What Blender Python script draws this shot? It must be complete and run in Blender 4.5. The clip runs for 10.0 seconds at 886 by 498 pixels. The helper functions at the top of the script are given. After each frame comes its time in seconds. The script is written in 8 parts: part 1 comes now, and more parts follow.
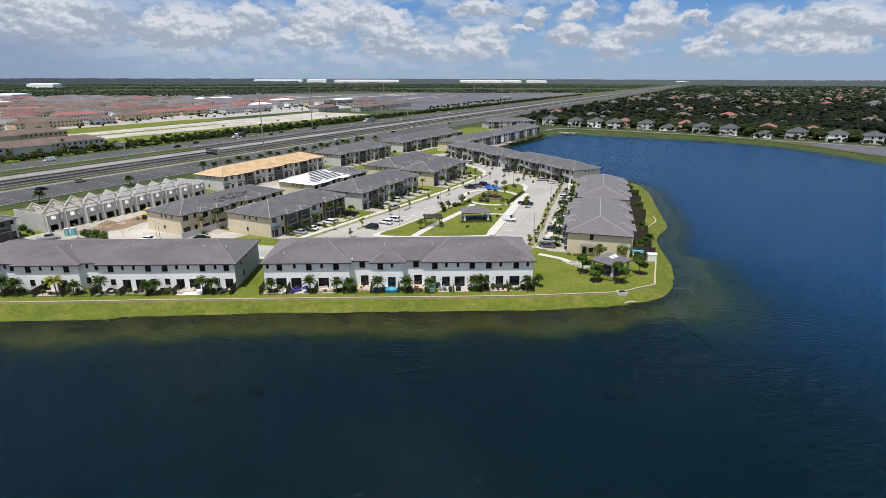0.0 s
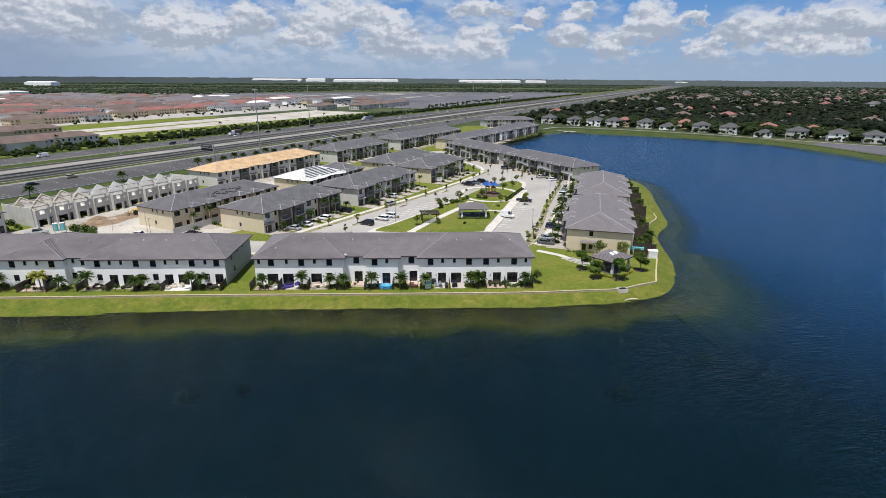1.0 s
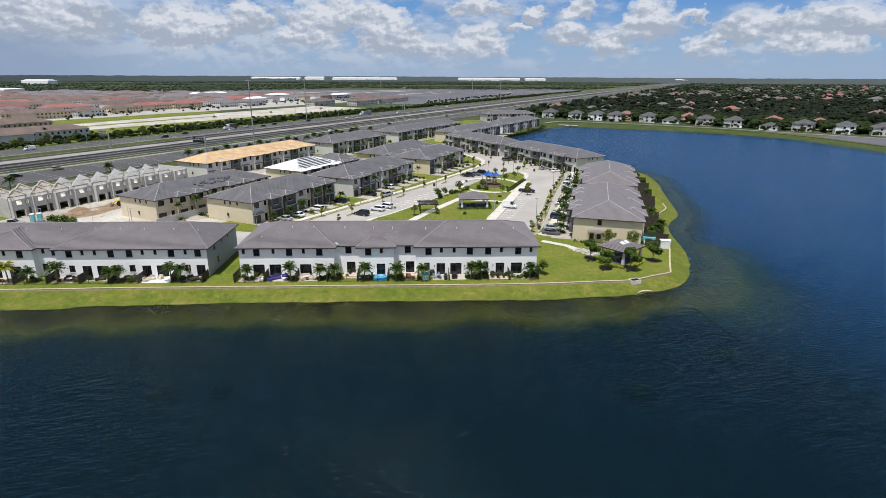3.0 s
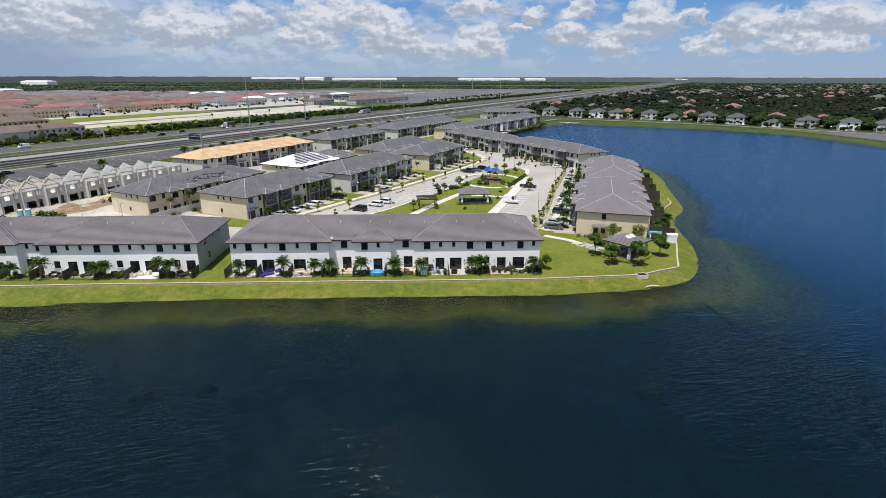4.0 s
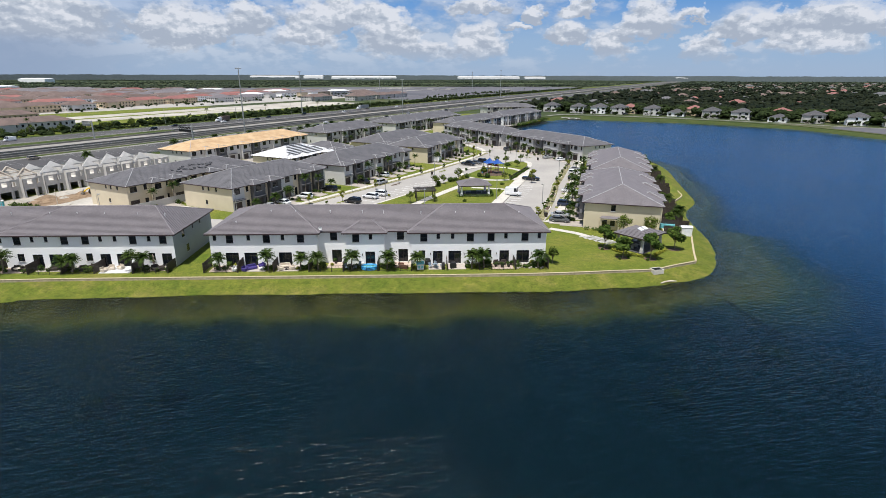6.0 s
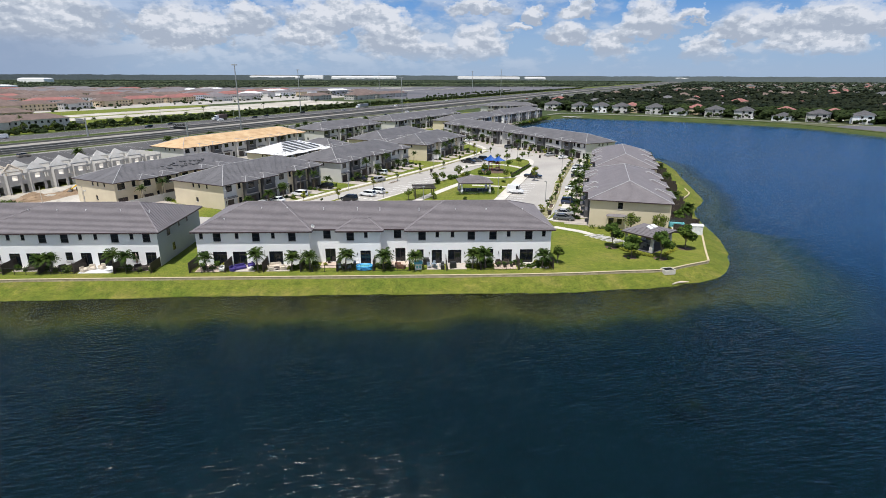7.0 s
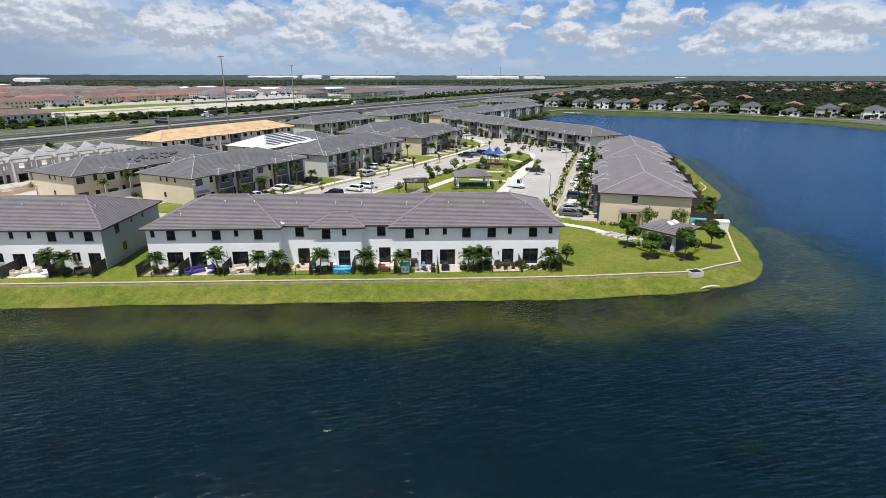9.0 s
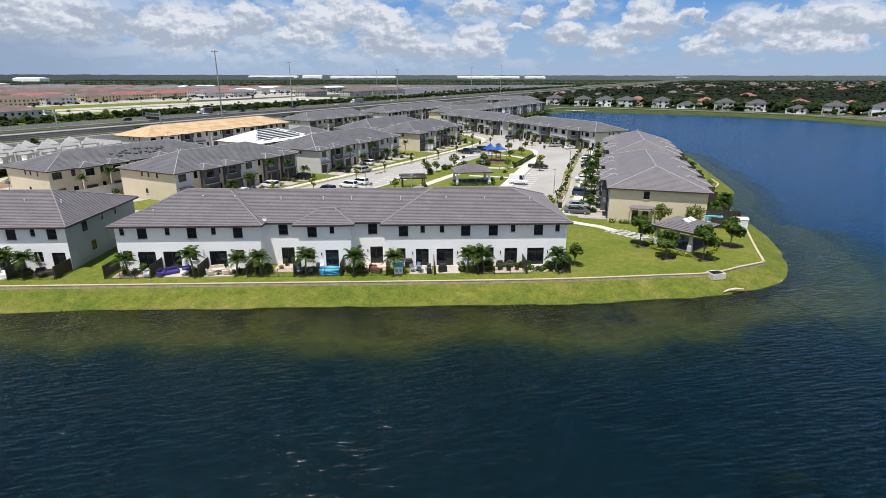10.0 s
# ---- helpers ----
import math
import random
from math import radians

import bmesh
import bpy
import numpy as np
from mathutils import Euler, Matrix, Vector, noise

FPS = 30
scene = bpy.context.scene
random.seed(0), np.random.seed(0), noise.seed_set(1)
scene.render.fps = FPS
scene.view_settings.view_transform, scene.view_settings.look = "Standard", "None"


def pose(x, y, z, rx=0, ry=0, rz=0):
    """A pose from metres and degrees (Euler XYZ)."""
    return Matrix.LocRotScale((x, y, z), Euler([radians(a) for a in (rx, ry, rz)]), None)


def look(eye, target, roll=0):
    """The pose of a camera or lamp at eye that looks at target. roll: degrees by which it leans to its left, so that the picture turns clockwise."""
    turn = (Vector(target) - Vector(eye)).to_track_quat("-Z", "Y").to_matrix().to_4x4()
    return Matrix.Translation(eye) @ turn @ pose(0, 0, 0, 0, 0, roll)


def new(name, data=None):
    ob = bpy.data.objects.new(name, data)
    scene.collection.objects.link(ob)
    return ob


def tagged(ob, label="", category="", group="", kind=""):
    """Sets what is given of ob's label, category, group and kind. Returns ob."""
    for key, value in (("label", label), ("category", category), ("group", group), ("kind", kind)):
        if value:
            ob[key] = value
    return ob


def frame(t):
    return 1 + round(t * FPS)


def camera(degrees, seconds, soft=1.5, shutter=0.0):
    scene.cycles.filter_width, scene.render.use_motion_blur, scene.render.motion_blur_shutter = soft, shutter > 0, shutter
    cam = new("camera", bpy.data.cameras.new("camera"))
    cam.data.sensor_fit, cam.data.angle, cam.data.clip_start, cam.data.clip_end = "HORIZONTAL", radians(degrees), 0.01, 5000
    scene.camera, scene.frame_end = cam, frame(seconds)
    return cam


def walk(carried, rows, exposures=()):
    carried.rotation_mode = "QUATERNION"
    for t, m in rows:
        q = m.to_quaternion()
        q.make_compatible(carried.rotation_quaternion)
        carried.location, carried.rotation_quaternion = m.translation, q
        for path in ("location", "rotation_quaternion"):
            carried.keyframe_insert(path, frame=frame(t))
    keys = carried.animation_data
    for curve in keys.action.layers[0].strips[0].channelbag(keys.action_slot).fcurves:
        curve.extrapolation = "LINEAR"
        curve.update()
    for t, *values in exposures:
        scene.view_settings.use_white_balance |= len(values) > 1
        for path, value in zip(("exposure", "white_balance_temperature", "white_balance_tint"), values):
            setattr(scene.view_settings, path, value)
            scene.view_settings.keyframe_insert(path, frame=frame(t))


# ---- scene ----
import collections
from mathutils.geometry import tessellate_polygon
cam = camera(79.0, 10.0, soft=0.35)
PATH = [
    (0, (-0.911, -0.521, 45.264), (-0.845, 1.383, 44.656), 0.14),
    (0.5, (-0.555, 0.725, 44.318), (-0.487, 2.629, 43.710), 0.25),
    (1, (-0.246, 2.087, 43.377), (-0.175, 3.991, 42.769), 0.36),
    (1.5, (-0.053, 3.813, 42.331), (0.018, 5.717, 41.722), 0.37),
    (2, (-0.002, 5.675, 41.186), (0.071, 7.578, 40.576), 0.27),
    (2.5, (0.072, 7.540, 40.081), (0.145, 9.442, 39.468), 0.28),
    (4, (0.553, 12.784, 36.491), (0.624, 14.687, 35.880), 0.09),
    (4.5, (0.787, 14.513, 35.404), (0.858, 16.416, 34.792), -0.01),
    (5, (0.972, 16.380, 34.480), (1.042, 18.282, 33.867), -0.00),
    (5.5, (1.048, 18.270, 33.666), (1.120, 20.172, 33.051), 0.10),
    (7, (1.402, 24.992, 31.028), (1.475, 26.894, 30.415), 0.19),
    (7.5, (1.706, 27.694, 30.156), (1.779, 29.597, 29.543), 0.19),
    (8, (2.114, 30.591, 29.203), (2.189, 32.494, 28.592), 0.19),
    (8.5, (2.731, 33.720, 28.177), (2.804, 35.623, 27.566), 0.08),
    (9, (3.133, 36.830, 27.065), (3.208, 38.732, 26.453), 0.08),
    (9.5, (3.550, 40.055, 25.951), (3.622, 41.958, 25.340), 0.07),
    (10, (3.862, 43.242, 24.888), (3.935, 45.145, 24.276), 0.07),
]
walk(cam, [(t, look(eye, target, roll)) for t, eye, target, roll in PATH], [(0, -0.01, 6250, 11), (5, 0.08, 6250, 11), (10, 0.15, 6250, 11)])

# ---- world, sun, exposure ----
scene.view_settings.exposure = 0.2
SUN_X, SUN_Y, SUN_Z = -0.16, -0.3, 1.0
sun_dir = Vector((SUN_X, SUN_Y, SUN_Z)).normalized()

world = bpy.data.worlds.new("sky")
scene.world = world
world.use_nodes = True
wn, wl = world.node_tree.nodes, world.node_tree.links
wn.clear()


def wmath(op, a, b=0.0, clamp=False):
    n = wn.new("ShaderNodeMath")
    n.operation, n.use_clamp = op, clamp
    for k, v in ((0, a), (1, b)):
        if hasattr(v, "links"):
            wl.new(v, n.inputs[k])
        else:
            n.inputs[k].default_value = v
    return n.outputs[0]


def wramp(value, stops):
    n = wn.new("ShaderNodeValToRGB")
    n.color_ramp.interpolation = "EASE"
    while len(n.color_ramp.elements) < len(stops):
        n.color_ramp.elements.new(0.5)
    for el, (pos, c) in zip(n.color_ramp.elements, stops):
        el.position, el.color = pos, (*c, 1) if len(c) == 3 else (c[0], c[0], c[0], 1)
    wl.new(value, n.inputs[0])
    return n.outputs[0]


def wmix(f, a, b):
    n = wn.new("ShaderNodeMix")
    n.data_type = "RGBA"
    for k, v in ((0, f), (6, a), (7, b)):
        if hasattr(v, "links"):
            wl.new(v, n.inputs[k])
        else:
            n.inputs[k].default_value = v
    return n.outputs[2]


sky = wn.new("ShaderNodeTexSky")
sky.sky_type = "NISHITA"
sky.sun_disc = False
sky.sun_elevation = math.asin(sun_dir.z)
sky.sun_rotation = math.atan2(sun_dir.x, sun_dir.y)
sky.air_density, sky.dust_density, sky.ozone_density = 1.0, 0.3, 2.5
coord = wn.new("ShaderNodeTexCoord")
split = wn.new("ShaderNodeSeparateXYZ")
wl.new(coord.outputs["Generated"], split.inputs[0])
elev = split.outputs[2]


def cloud_noise(shift, scale, detail, stretch):
    mp = wn.new("ShaderNodeMapping")
    mp.inputs["Location"].default_value = shift
    mp.inputs["Scale"].default_value = (1, 1, stretch)
    wl.new(coord.outputs["Generated"], mp.inputs[0])
    n = wn.new("ShaderNodeTexNoise")
    n.inputs["Scale"].default_value, n.inputs["Detail"].default_value = scale, detail
    n.inputs["Roughness"].default_value = 0.58
    wl.new(mp.outputs[0], n.inputs["Vector"])
    return n.outputs[0]


C0 = (0.37, 1.21, 0.05)
azim = wmath("MULTIPLY", wmath("ARCTAN2", split.outputs[0], split.outputs[1]), 57.3)
rise = wmath("MULTIPLY", elev, 57.3)
# two sizes of billow bend the outlines
bend_a, bend_b = cloud_noise(C0, 30.0, 6, 1.5), cloud_noise((1.9, 0.3, 4.4), 30.0, 6, 1.5)
az_b = wmath("ADD", azim, wmath("MULTIPLY", wmath("SUBTRACT", bend_a, 0.5), 5.5))
el_b = wmath("ADD", rise, wmath("MULTIPLY", wmath("SUBTRACT", bend_b, 0.5), 3.2))
# heaped clouds: azimuth and height of the flat base, half width and height above it, in degrees
HEAPS = [(-32.5, 3.5, 7.0, 4.2), (-24.9, 4.1, 1.6, 1.3), (-22.1, 3.2, 4.9, 3.6), (-20.3, 3.1, 2.7, 1.7), (-16.5, 4.4, 2.5, 2.8), (-11.1, 3.3, 3.5, 2.4), (-8.0, 4.9, 6.9, 2.7), (-3.2, 2.8, 3.7, 4.0), (5.6, 6.1, 3.5, 1.2),
         (5.8, 2.3, 3.5, 3.1), (11.0, 5.3, 1.4, 1.1), (15.0, 5.7, 1.7, 1.3), (9.7, 4.3, 1.5, 0.8), (14.5, 3.4, 2.4, 1.8), (21.5, 4.1, 3.3, 3.4), (18.3, 2.2, 2.5, 2.4), (25.3, 5.1, 1.6, 1.0), (26.6, 1.9, 2.6, 2.2),
         (30.2, 3.5, 4.3, 2.4), (36.3, 3.8, 4.9, 2.9), (35.4, 2.2, 4.6, 1.6), (0.2, 1.9, 3.4, 1.6)]
body, tall = None, None
for a0, e0, ra, re in HEAPS:
    du = wmath("DIVIDE", wmath("SUBTRACT", az_b, a0), ra)
    up = wmath("SUBTRACT", el_b, e0)
    dv = wmath("MAXIMUM", wmath("DIVIDE", up, re), wmath("DIVIDE", up, -0.3 * re))
    w = wmath("SUBTRACT", 1.0, wmath("ADD", wmath("MULTIPLY", du, du), wmath("MULTIPLY", dv, dv)))
    w = wmath("MAXIMUM", w, 0.0)
    lift = wmath("MULTIPLY", w, wmath("DIVIDE", up, re))
    body, tall = (w, lift) if body is None else (wmath("ADD", body, w), wmath("ADD", tall, lift))
height = wmath("DIVIDE", tall, wmath("ADD", body, 0.02))
big = cloud_noise(C0, 13.0, 9, 2.2)
lit = cloud_noise((C0[0] + 0.006, C0[1], C0[2] + 0.02), 13.0, 9, 2.2)
fine = cloud_noise(C0, 42.0, 7, 1.6)
fine_lit = cloud_noise((C0[0] + 0.004, C0[1], C0[2] + 0.008), 42.0, 7, 1.6)
heap_mask = wramp(wmath("ADD", body, wmath("MULTIPLY", wmath("SUBTRACT", fine, 0.5), 0.55)), [(0.08, (0.0,)), (0.28, (0.55,)), (0.6, (1.0,))])
# thin broken cloud behind the heaps, thicker in the west
west = wmath("MULTIPLY", split.outputs[0], -0.16)
veil = wramp(wmath("ADD", big, west), [(0.4, (0.0,)), (0.6, (0.7,))])
veil = wmath("MULTIPLY", veil, wramp(elev, [(0.0, (0.15,)), (0.05, (1.0,)), (0.13, (0.8,)), (0.24, (0.3,)), (0.38, (0.0,))]))
shade = wmath("ADD", wmath("ADD", wmath("MULTIPLY", wmath("SUBTRACT", big, lit), 2.4), wmath("MULTIPLY", wmath("SUBTRACT", fine, fine_lit), 2.0)), wmath("ADD", wmath("MULTIPLY", height, 1.15), 0.17), True)
cloud = wramp(shade, [(0.12, (3.9, 4.4, 5.2)), (0.42, (5.0, 5.45, 6.1)), (0.78, (7.0, 7.2, 7.6))])
veil_col = wramp(wmath("ADD", wmath("MULTIPLY", wmath("SUBTRACT", big, lit), 4.0), 0.5, True), [(0.2, (4.1, 4.7, 5.6)), (0.8, (6.0, 6.4, 7.0))])
low = wramp(elev, [(0.01, (0.1,)), (0.05, (1.0,))])
heap_mask = wmath("MULTIPLY", heap_mask, low)
air = wramp(elev, [(0.0, (3.3, 4.45, 6.1)), (0.05, (2.95, 4.35, 6.3)), (0.13, (1.2, 3.05, 6.4)), (0.25, (1.1, 2.8, 6.1)), (0.42, (0.7, 2.1, 5.3)), (0.7, (0.55, 1.7, 4.6))])
dim = wmix(1.0, sky.outputs[0], (0.75, 0.75, 0.75, 1))
dim.node.blend_type = "MULTIPLY"
haze = wmix(wramp(elev, [(0.15, (0.9,)), (0.6, (0.0,))]), dim, air)
# unseen bright broken cloud added over the southern sky to whiten the shaded walls
south = wmath("MULTIPLY", wramp(wmath("MULTIPLY", split.outputs[1], -1.0), [(0.05, (0.0,)), (0.45, (0.8,))]), wramp(cloud_noise((5.1, 2.2, 0.7), 3.0, 6, 1.2), [(0.36, (0.25,)), (0.56, (1.0,))]))
haze = wmix(south, haze, (6.6, 6.75, 7.0, 1))
rain = wmath("MULTIPLY", wramp(wmath("MULTIPLY", split.outputs[0], -1.0), [(0.38, (0.0,)), (0.58, (0.85,))]), wramp(elev, [(0.04, (1.0,)), (0.064, (0.0,))]))
mixed = wmix(rain, wmix(heap_mask, wmix(veil, haze, veil_col), cloud), (2.75, 3.5, 4.8, 1))
bg = wn.new("ShaderNodeBackground")
bg.inputs["Strength"].default_value = 0.096
wl.new(mixed, bg.inputs["Color"])
out = wn.new("ShaderNodeOutputWorld")
wl.new(bg.outputs[0], out.inputs[0])

sun_data = bpy.data.lights.new("sun", "SUN")
sun_data.energy, sun_data.angle, sun_data.color = 5.0, radians(0.55), (1.0, 0.955, 0.875)
sun = new("sun", sun_data)
sun.matrix_world = look(sun_dir * 100, (0, 0, 0))

# ---- materials ----
def nodes_of(name):
    m = bpy.data.materials.new(name)
    m.use_nodes = True
    return m, m.node_tree.nodes, m.node_tree.links, m.node_tree.nodes["Principled BSDF"]


def noise_tex(n, l, scale, detail=4, vec=None, rough=0.55):
    t = n.new("ShaderNodeTexNoise")
    t.inputs["Scale"].default_value, t.inputs["Detail"].default_value, t.inputs["Roughness"].default_value = scale, detail, rough
    if vec is not None:
        l.new(vec, t.inputs["Vector"])
    return t.outputs[0]


def ramp(n, l, value, stops):
    r = n.new("ShaderNodeValToRGB")
    while len(r.color_ramp.elements) < len(stops):
        r.color_ramp.elements.new(0.5)
    for el, (pos, c) in zip(r.color_ramp.elements, stops):
        el.position, el.color = pos, (*c, 1)
    l.new(value, r.inputs[0])
    return r.outputs[0]


def mixc(n, l, f, a, b, mode="MIX"):
    m = n.new("ShaderNodeMix")
    m.data_type, m.blend_type = "RGBA", mode
    for k, v in ((0, f), (6, a), (7, b)):
        if hasattr(v, "links"):
            l.new(v, m.inputs[k])
        else:
            m.inputs[k].default_value = v if k == 0 else (*v[:3], 1)
    return m.outputs[2]


def surface(name, col, col2=None, scale=0.6, fine=9.0, rough=0.8, metal=0.0, bump=0.0, island=0.0, space="object", contrast=0.5, spec=0.5, grain=0.12):
    """A worn plain surface: two tones mixed by a broad and a fine noise."""
    m, n, l, p = nodes_of(name)
    col2 = col2 or tuple(c * 0.78 for c in col)
    if space == "object":
        c = n.new("ShaderNodeTexCoord").outputs["Object"]
    else:
        c = n.new("ShaderNodeNewGeometry").outputs["Position"]
    a, b = noise_tex(n, l, scale, 5, c), noise_tex(n, l, fine, 3, c)
    lo, hi = 0.5 - 0.5 * (1 - contrast) * 0.6, 0.5 + 0.5 * (1 - contrast) * 0.6
    base = ramp(n, l, a, [(max(lo, 0.02), col2), (min(hi, 0.98), col)])
    grit = ramp(n, l, b, [(0.3, (1 - grain,) * 3), (0.7, (1 + grain * 0.6,) * 3)])
    base = mixc(n, l, 1.0, base, grit, "MULTIPLY")
    if island:
        g = n.new("ShaderNodeNewGeometry").outputs["Random Per Island"]
        base = mixc(n, l, 1.0, base, ramp(n, l, g, [(0.0, (1 - island,) * 3), (1.0, (1 + island,) * 3)]), "MULTIPLY")
    l.new(base, p.inputs["Base Color"])
    p.inputs["Roughness"].default_value, p.inputs["Metallic"].default_value = rough, metal
    p.inputs["Specular IOR Level"].default_value = spec
    if bump:
        bp = n.new("ShaderNodeBump")
        bp.inputs["Strength"].default_value, bp.inputs["Distance"].default_value = 1.0, bump
        l.new(b, bp.inputs["Height"])
        l.new(bp.outputs[0], p.inputs["Normal"])
    return m


def foliage(name, dark, light, scale=1.2):
    m, n, l, p = nodes_of(name)
    g = n.new("ShaderNodeNewGeometry")
    a = noise_tex(n, l, scale, 3, g.outputs["Position"])
    base = ramp(n, l, a, [(0.33, dark), (0.68, light)])
    base = mixc(n, l, 1.0, base, ramp(n, l, g.outputs["Random Per Island"], [(0.0, (0.6, 0.62, 0.6)), (1.0, (1.35, 1.3, 1.2))]), "MULTIPLY")
    o = n.new("ShaderNodeObjectInfo").outputs["Random"]
    base = mixc(n, l, 1.0, base, ramp(n, l, o, [(0.0, (0.8, 0.85, 0.8)), (1.0, (1.2, 1.12, 1.1))]), "MULTIPLY")
    l.new(base, p.inputs["Base Color"])
    p.inputs["Roughness"].default_value = 0.75
    p.inputs["Specular IOR Level"].default_value = 0.08
    return m


def lawn_mat(name, tones, scale=0.08, patch=0.72):
    m, n, l, p = nodes_of(name)
    pos = n.new("ShaderNodeNewGeometry").outputs["Position"]
    a, b, c = noise_tex(n, l, scale, 6, pos, 0.62), noise_tex(n, l, 0.9, 5, pos, 0.65), noise_tex(n, l, 14.0, 2, pos)
    base = ramp(n, l, a, [(0.3, tones[0]), (0.52, tones[1]), (0.72, tones[2])])
    base = mixc(n, l, 1.0, base, ramp(n, l, b, [(0.32, (patch, patch * 1.06, patch * 1.02)), (0.7, (1.22, 1.14, 1.1))]), "MULTIPLY")
    d = noise_tex(n, l, 3.6, 4, pos, 0.7)
    base = mixc(n, l, 1.0, base, ramp(n, l, d, [(0.34, (0.82, 0.85, 0.8)), (0.66, (1.2, 1.17, 1.2))]), "MULTIPLY")
    base = mixc(n, l, 1.0, base, ramp(n, l, c, [(0.3, (0.7, 0.7, 0.7)), (0.7, (1.22, 1.22, 1.22))]), "MULTIPLY")
    l.new(base, p.inputs["Base Color"])
    p.inputs["Roughness"].default_value, p.inputs["Specular IOR Level"].default_value = 0.9, 0.2
    bp = n.new("ShaderNodeBump")
    bp.inputs["Distance"].default_value = 0.06
    l.new(c, bp.inputs["Height"])
    l.new(bp.outputs[0], p.inputs["Normal"])
    return m


def glass_mat(name, tint):
    m, n, l, p = nodes_of(name)
    p.inputs["Base Color"].default_value = (*tint, 1)
    p.inputs["Roughness"].default_value, p.inputs["IOR"].default_value = 0.04, 1.5
    p.inputs["Transmission Weight"].default_value = 0.35
    return m


def water_mat():
    """Clear lake water with wind ripples at two sizes, stronger and weaker in broad gust patches."""
    m, n, l, p = nodes_of("lake_water")
    pos = n.new("ShaderNodeNewGeometry").outputs["Position"]

    def vmath(op, a, b=None):
        v = n.new("ShaderNodeVectorMath")
        v.operation = op
        for k, x in ((0, a), (1, b)):
            if x is None:
                continue
            if hasattr(x, "links"):
                l.new(x, v.inputs[k])
            else:
                v.inputs[k].default_value = x
        return v.outputs[0]

    def waves(scale, detail, stretch, turn, slope):
        mp = n.new("ShaderNodeMapping")
        mp.inputs["Rotation"].default_value = (0, 0, radians(turn))
        mp.inputs["Scale"].default_value = (stretch, 1, 1)
        l.new(pos, mp.inputs[0])
        t = n.new("ShaderNodeTexNoise")
        t.inputs["Scale"].default_value, t.inputs["Detail"].default_value, t.inputs["Roughness"].default_value = scale, detail, 0.6
        l.new(mp.outputs[0], t.inputs["Vector"])
        return vmath("MULTIPLY", vmath("SUBTRACT", t.outputs["Color"], (0.5, 0.5, 0.5)), (slope * 0.95, slope, 0))

    lean = vmath("ADD", waves(1.9, 2, 0.4, -25, 0.62), waves(5.0, 2, 0.45, -18, 0.22))
    gust = ramp(n, l, noise_tex(n, l, 0.03, 3, pos), [(0.3, (0.5, 0.5, 0.5)), (0.7, (1.08, 1.08, 1.08))])

    def add(a, b, f=1.0):
        v = n.new("ShaderNodeMath")
        v.operation = "MULTIPLY_ADD"
        l.new(a, v.inputs[0])
        v.inputs[1].default_value = f
        if b is None:
            v.inputs[2].default_value = 0.0
        else:
            l.new(b, v.inputs[2])
        return v.outputs[0]

    def crests(length, turn, bent):
        # long wind crests of one wavelength, broken by the distortion
        mp = n.new("ShaderNodeMapping")
        mp.inputs["Rotation"].default_value = (0, 0, radians(turn))
        mp.inputs["Scale"].default_value = (0.7, 1, 1)
        l.new(pos, mp.inputs[0])
        t = n.new("ShaderNodeTexWave")
        t.bands_direction = "Y"
        t.inputs["Scale"].default_value, t.inputs["Distortion"].default_value = 0.314 / length, bent
        t.inputs["Detail"].default_value, t.inputs["Detail Scale"].default_value, t.inputs["Detail Roughness"].default_value = 3, 1.3, 0.62
        l.new(mp.outputs[0], t.inputs["Vector"])
        return t.outputs["Fac"]

    mp = n.new("ShaderNodeMapping")
    mp.inputs["Rotation"].default_value = (0, 0, radians(-24))
    mp.inputs["Scale"].default_value = (0.42, 1, 1)
    l.new(pos, mp.inputs[0])
    height = add(crests(1.1, -30, 8.0), add(crests(0.55, -14, 7.0), add(noise_tex(n, l, 2.8, 4, mp.outputs[0], 0.62), None, 1.3), 0.3), 0.42)
    swell = n.new("ShaderNodeBump")
    swell.inputs["Strength"].default_value = 1.0
    l.new(height, swell.inputs["Height"])
    far_gust = n.new("ShaderNodeMath")
    far_gust.operation = "MULTIPLY"
    l.new(gust, far_gust.inputs[0])
    far_gust.inputs[1].default_value = 0.1
    l.new(far_gust.outputs[0], swell.inputs["Distance"])
    # steady -y tilt fits the camera's side, lifting reflections into bluer sky
    up = vmath("ADD", vmath("ADD", vmath("MULTIPLY", lean, gust), (0, -0.085, 0)), swell.outputs[0])
    l.new(vmath("NORMALIZE", up), p.inputs["Normal"])
    p.inputs["Base Color"].default_value = (0.5, 0.78, 0.9, 1)
    p.inputs["Transmission Weight"].default_value = 1.0
    p.inputs["IOR"].default_value, p.inputs["Roughness"].default_value = 1.333, 0.2
    return m


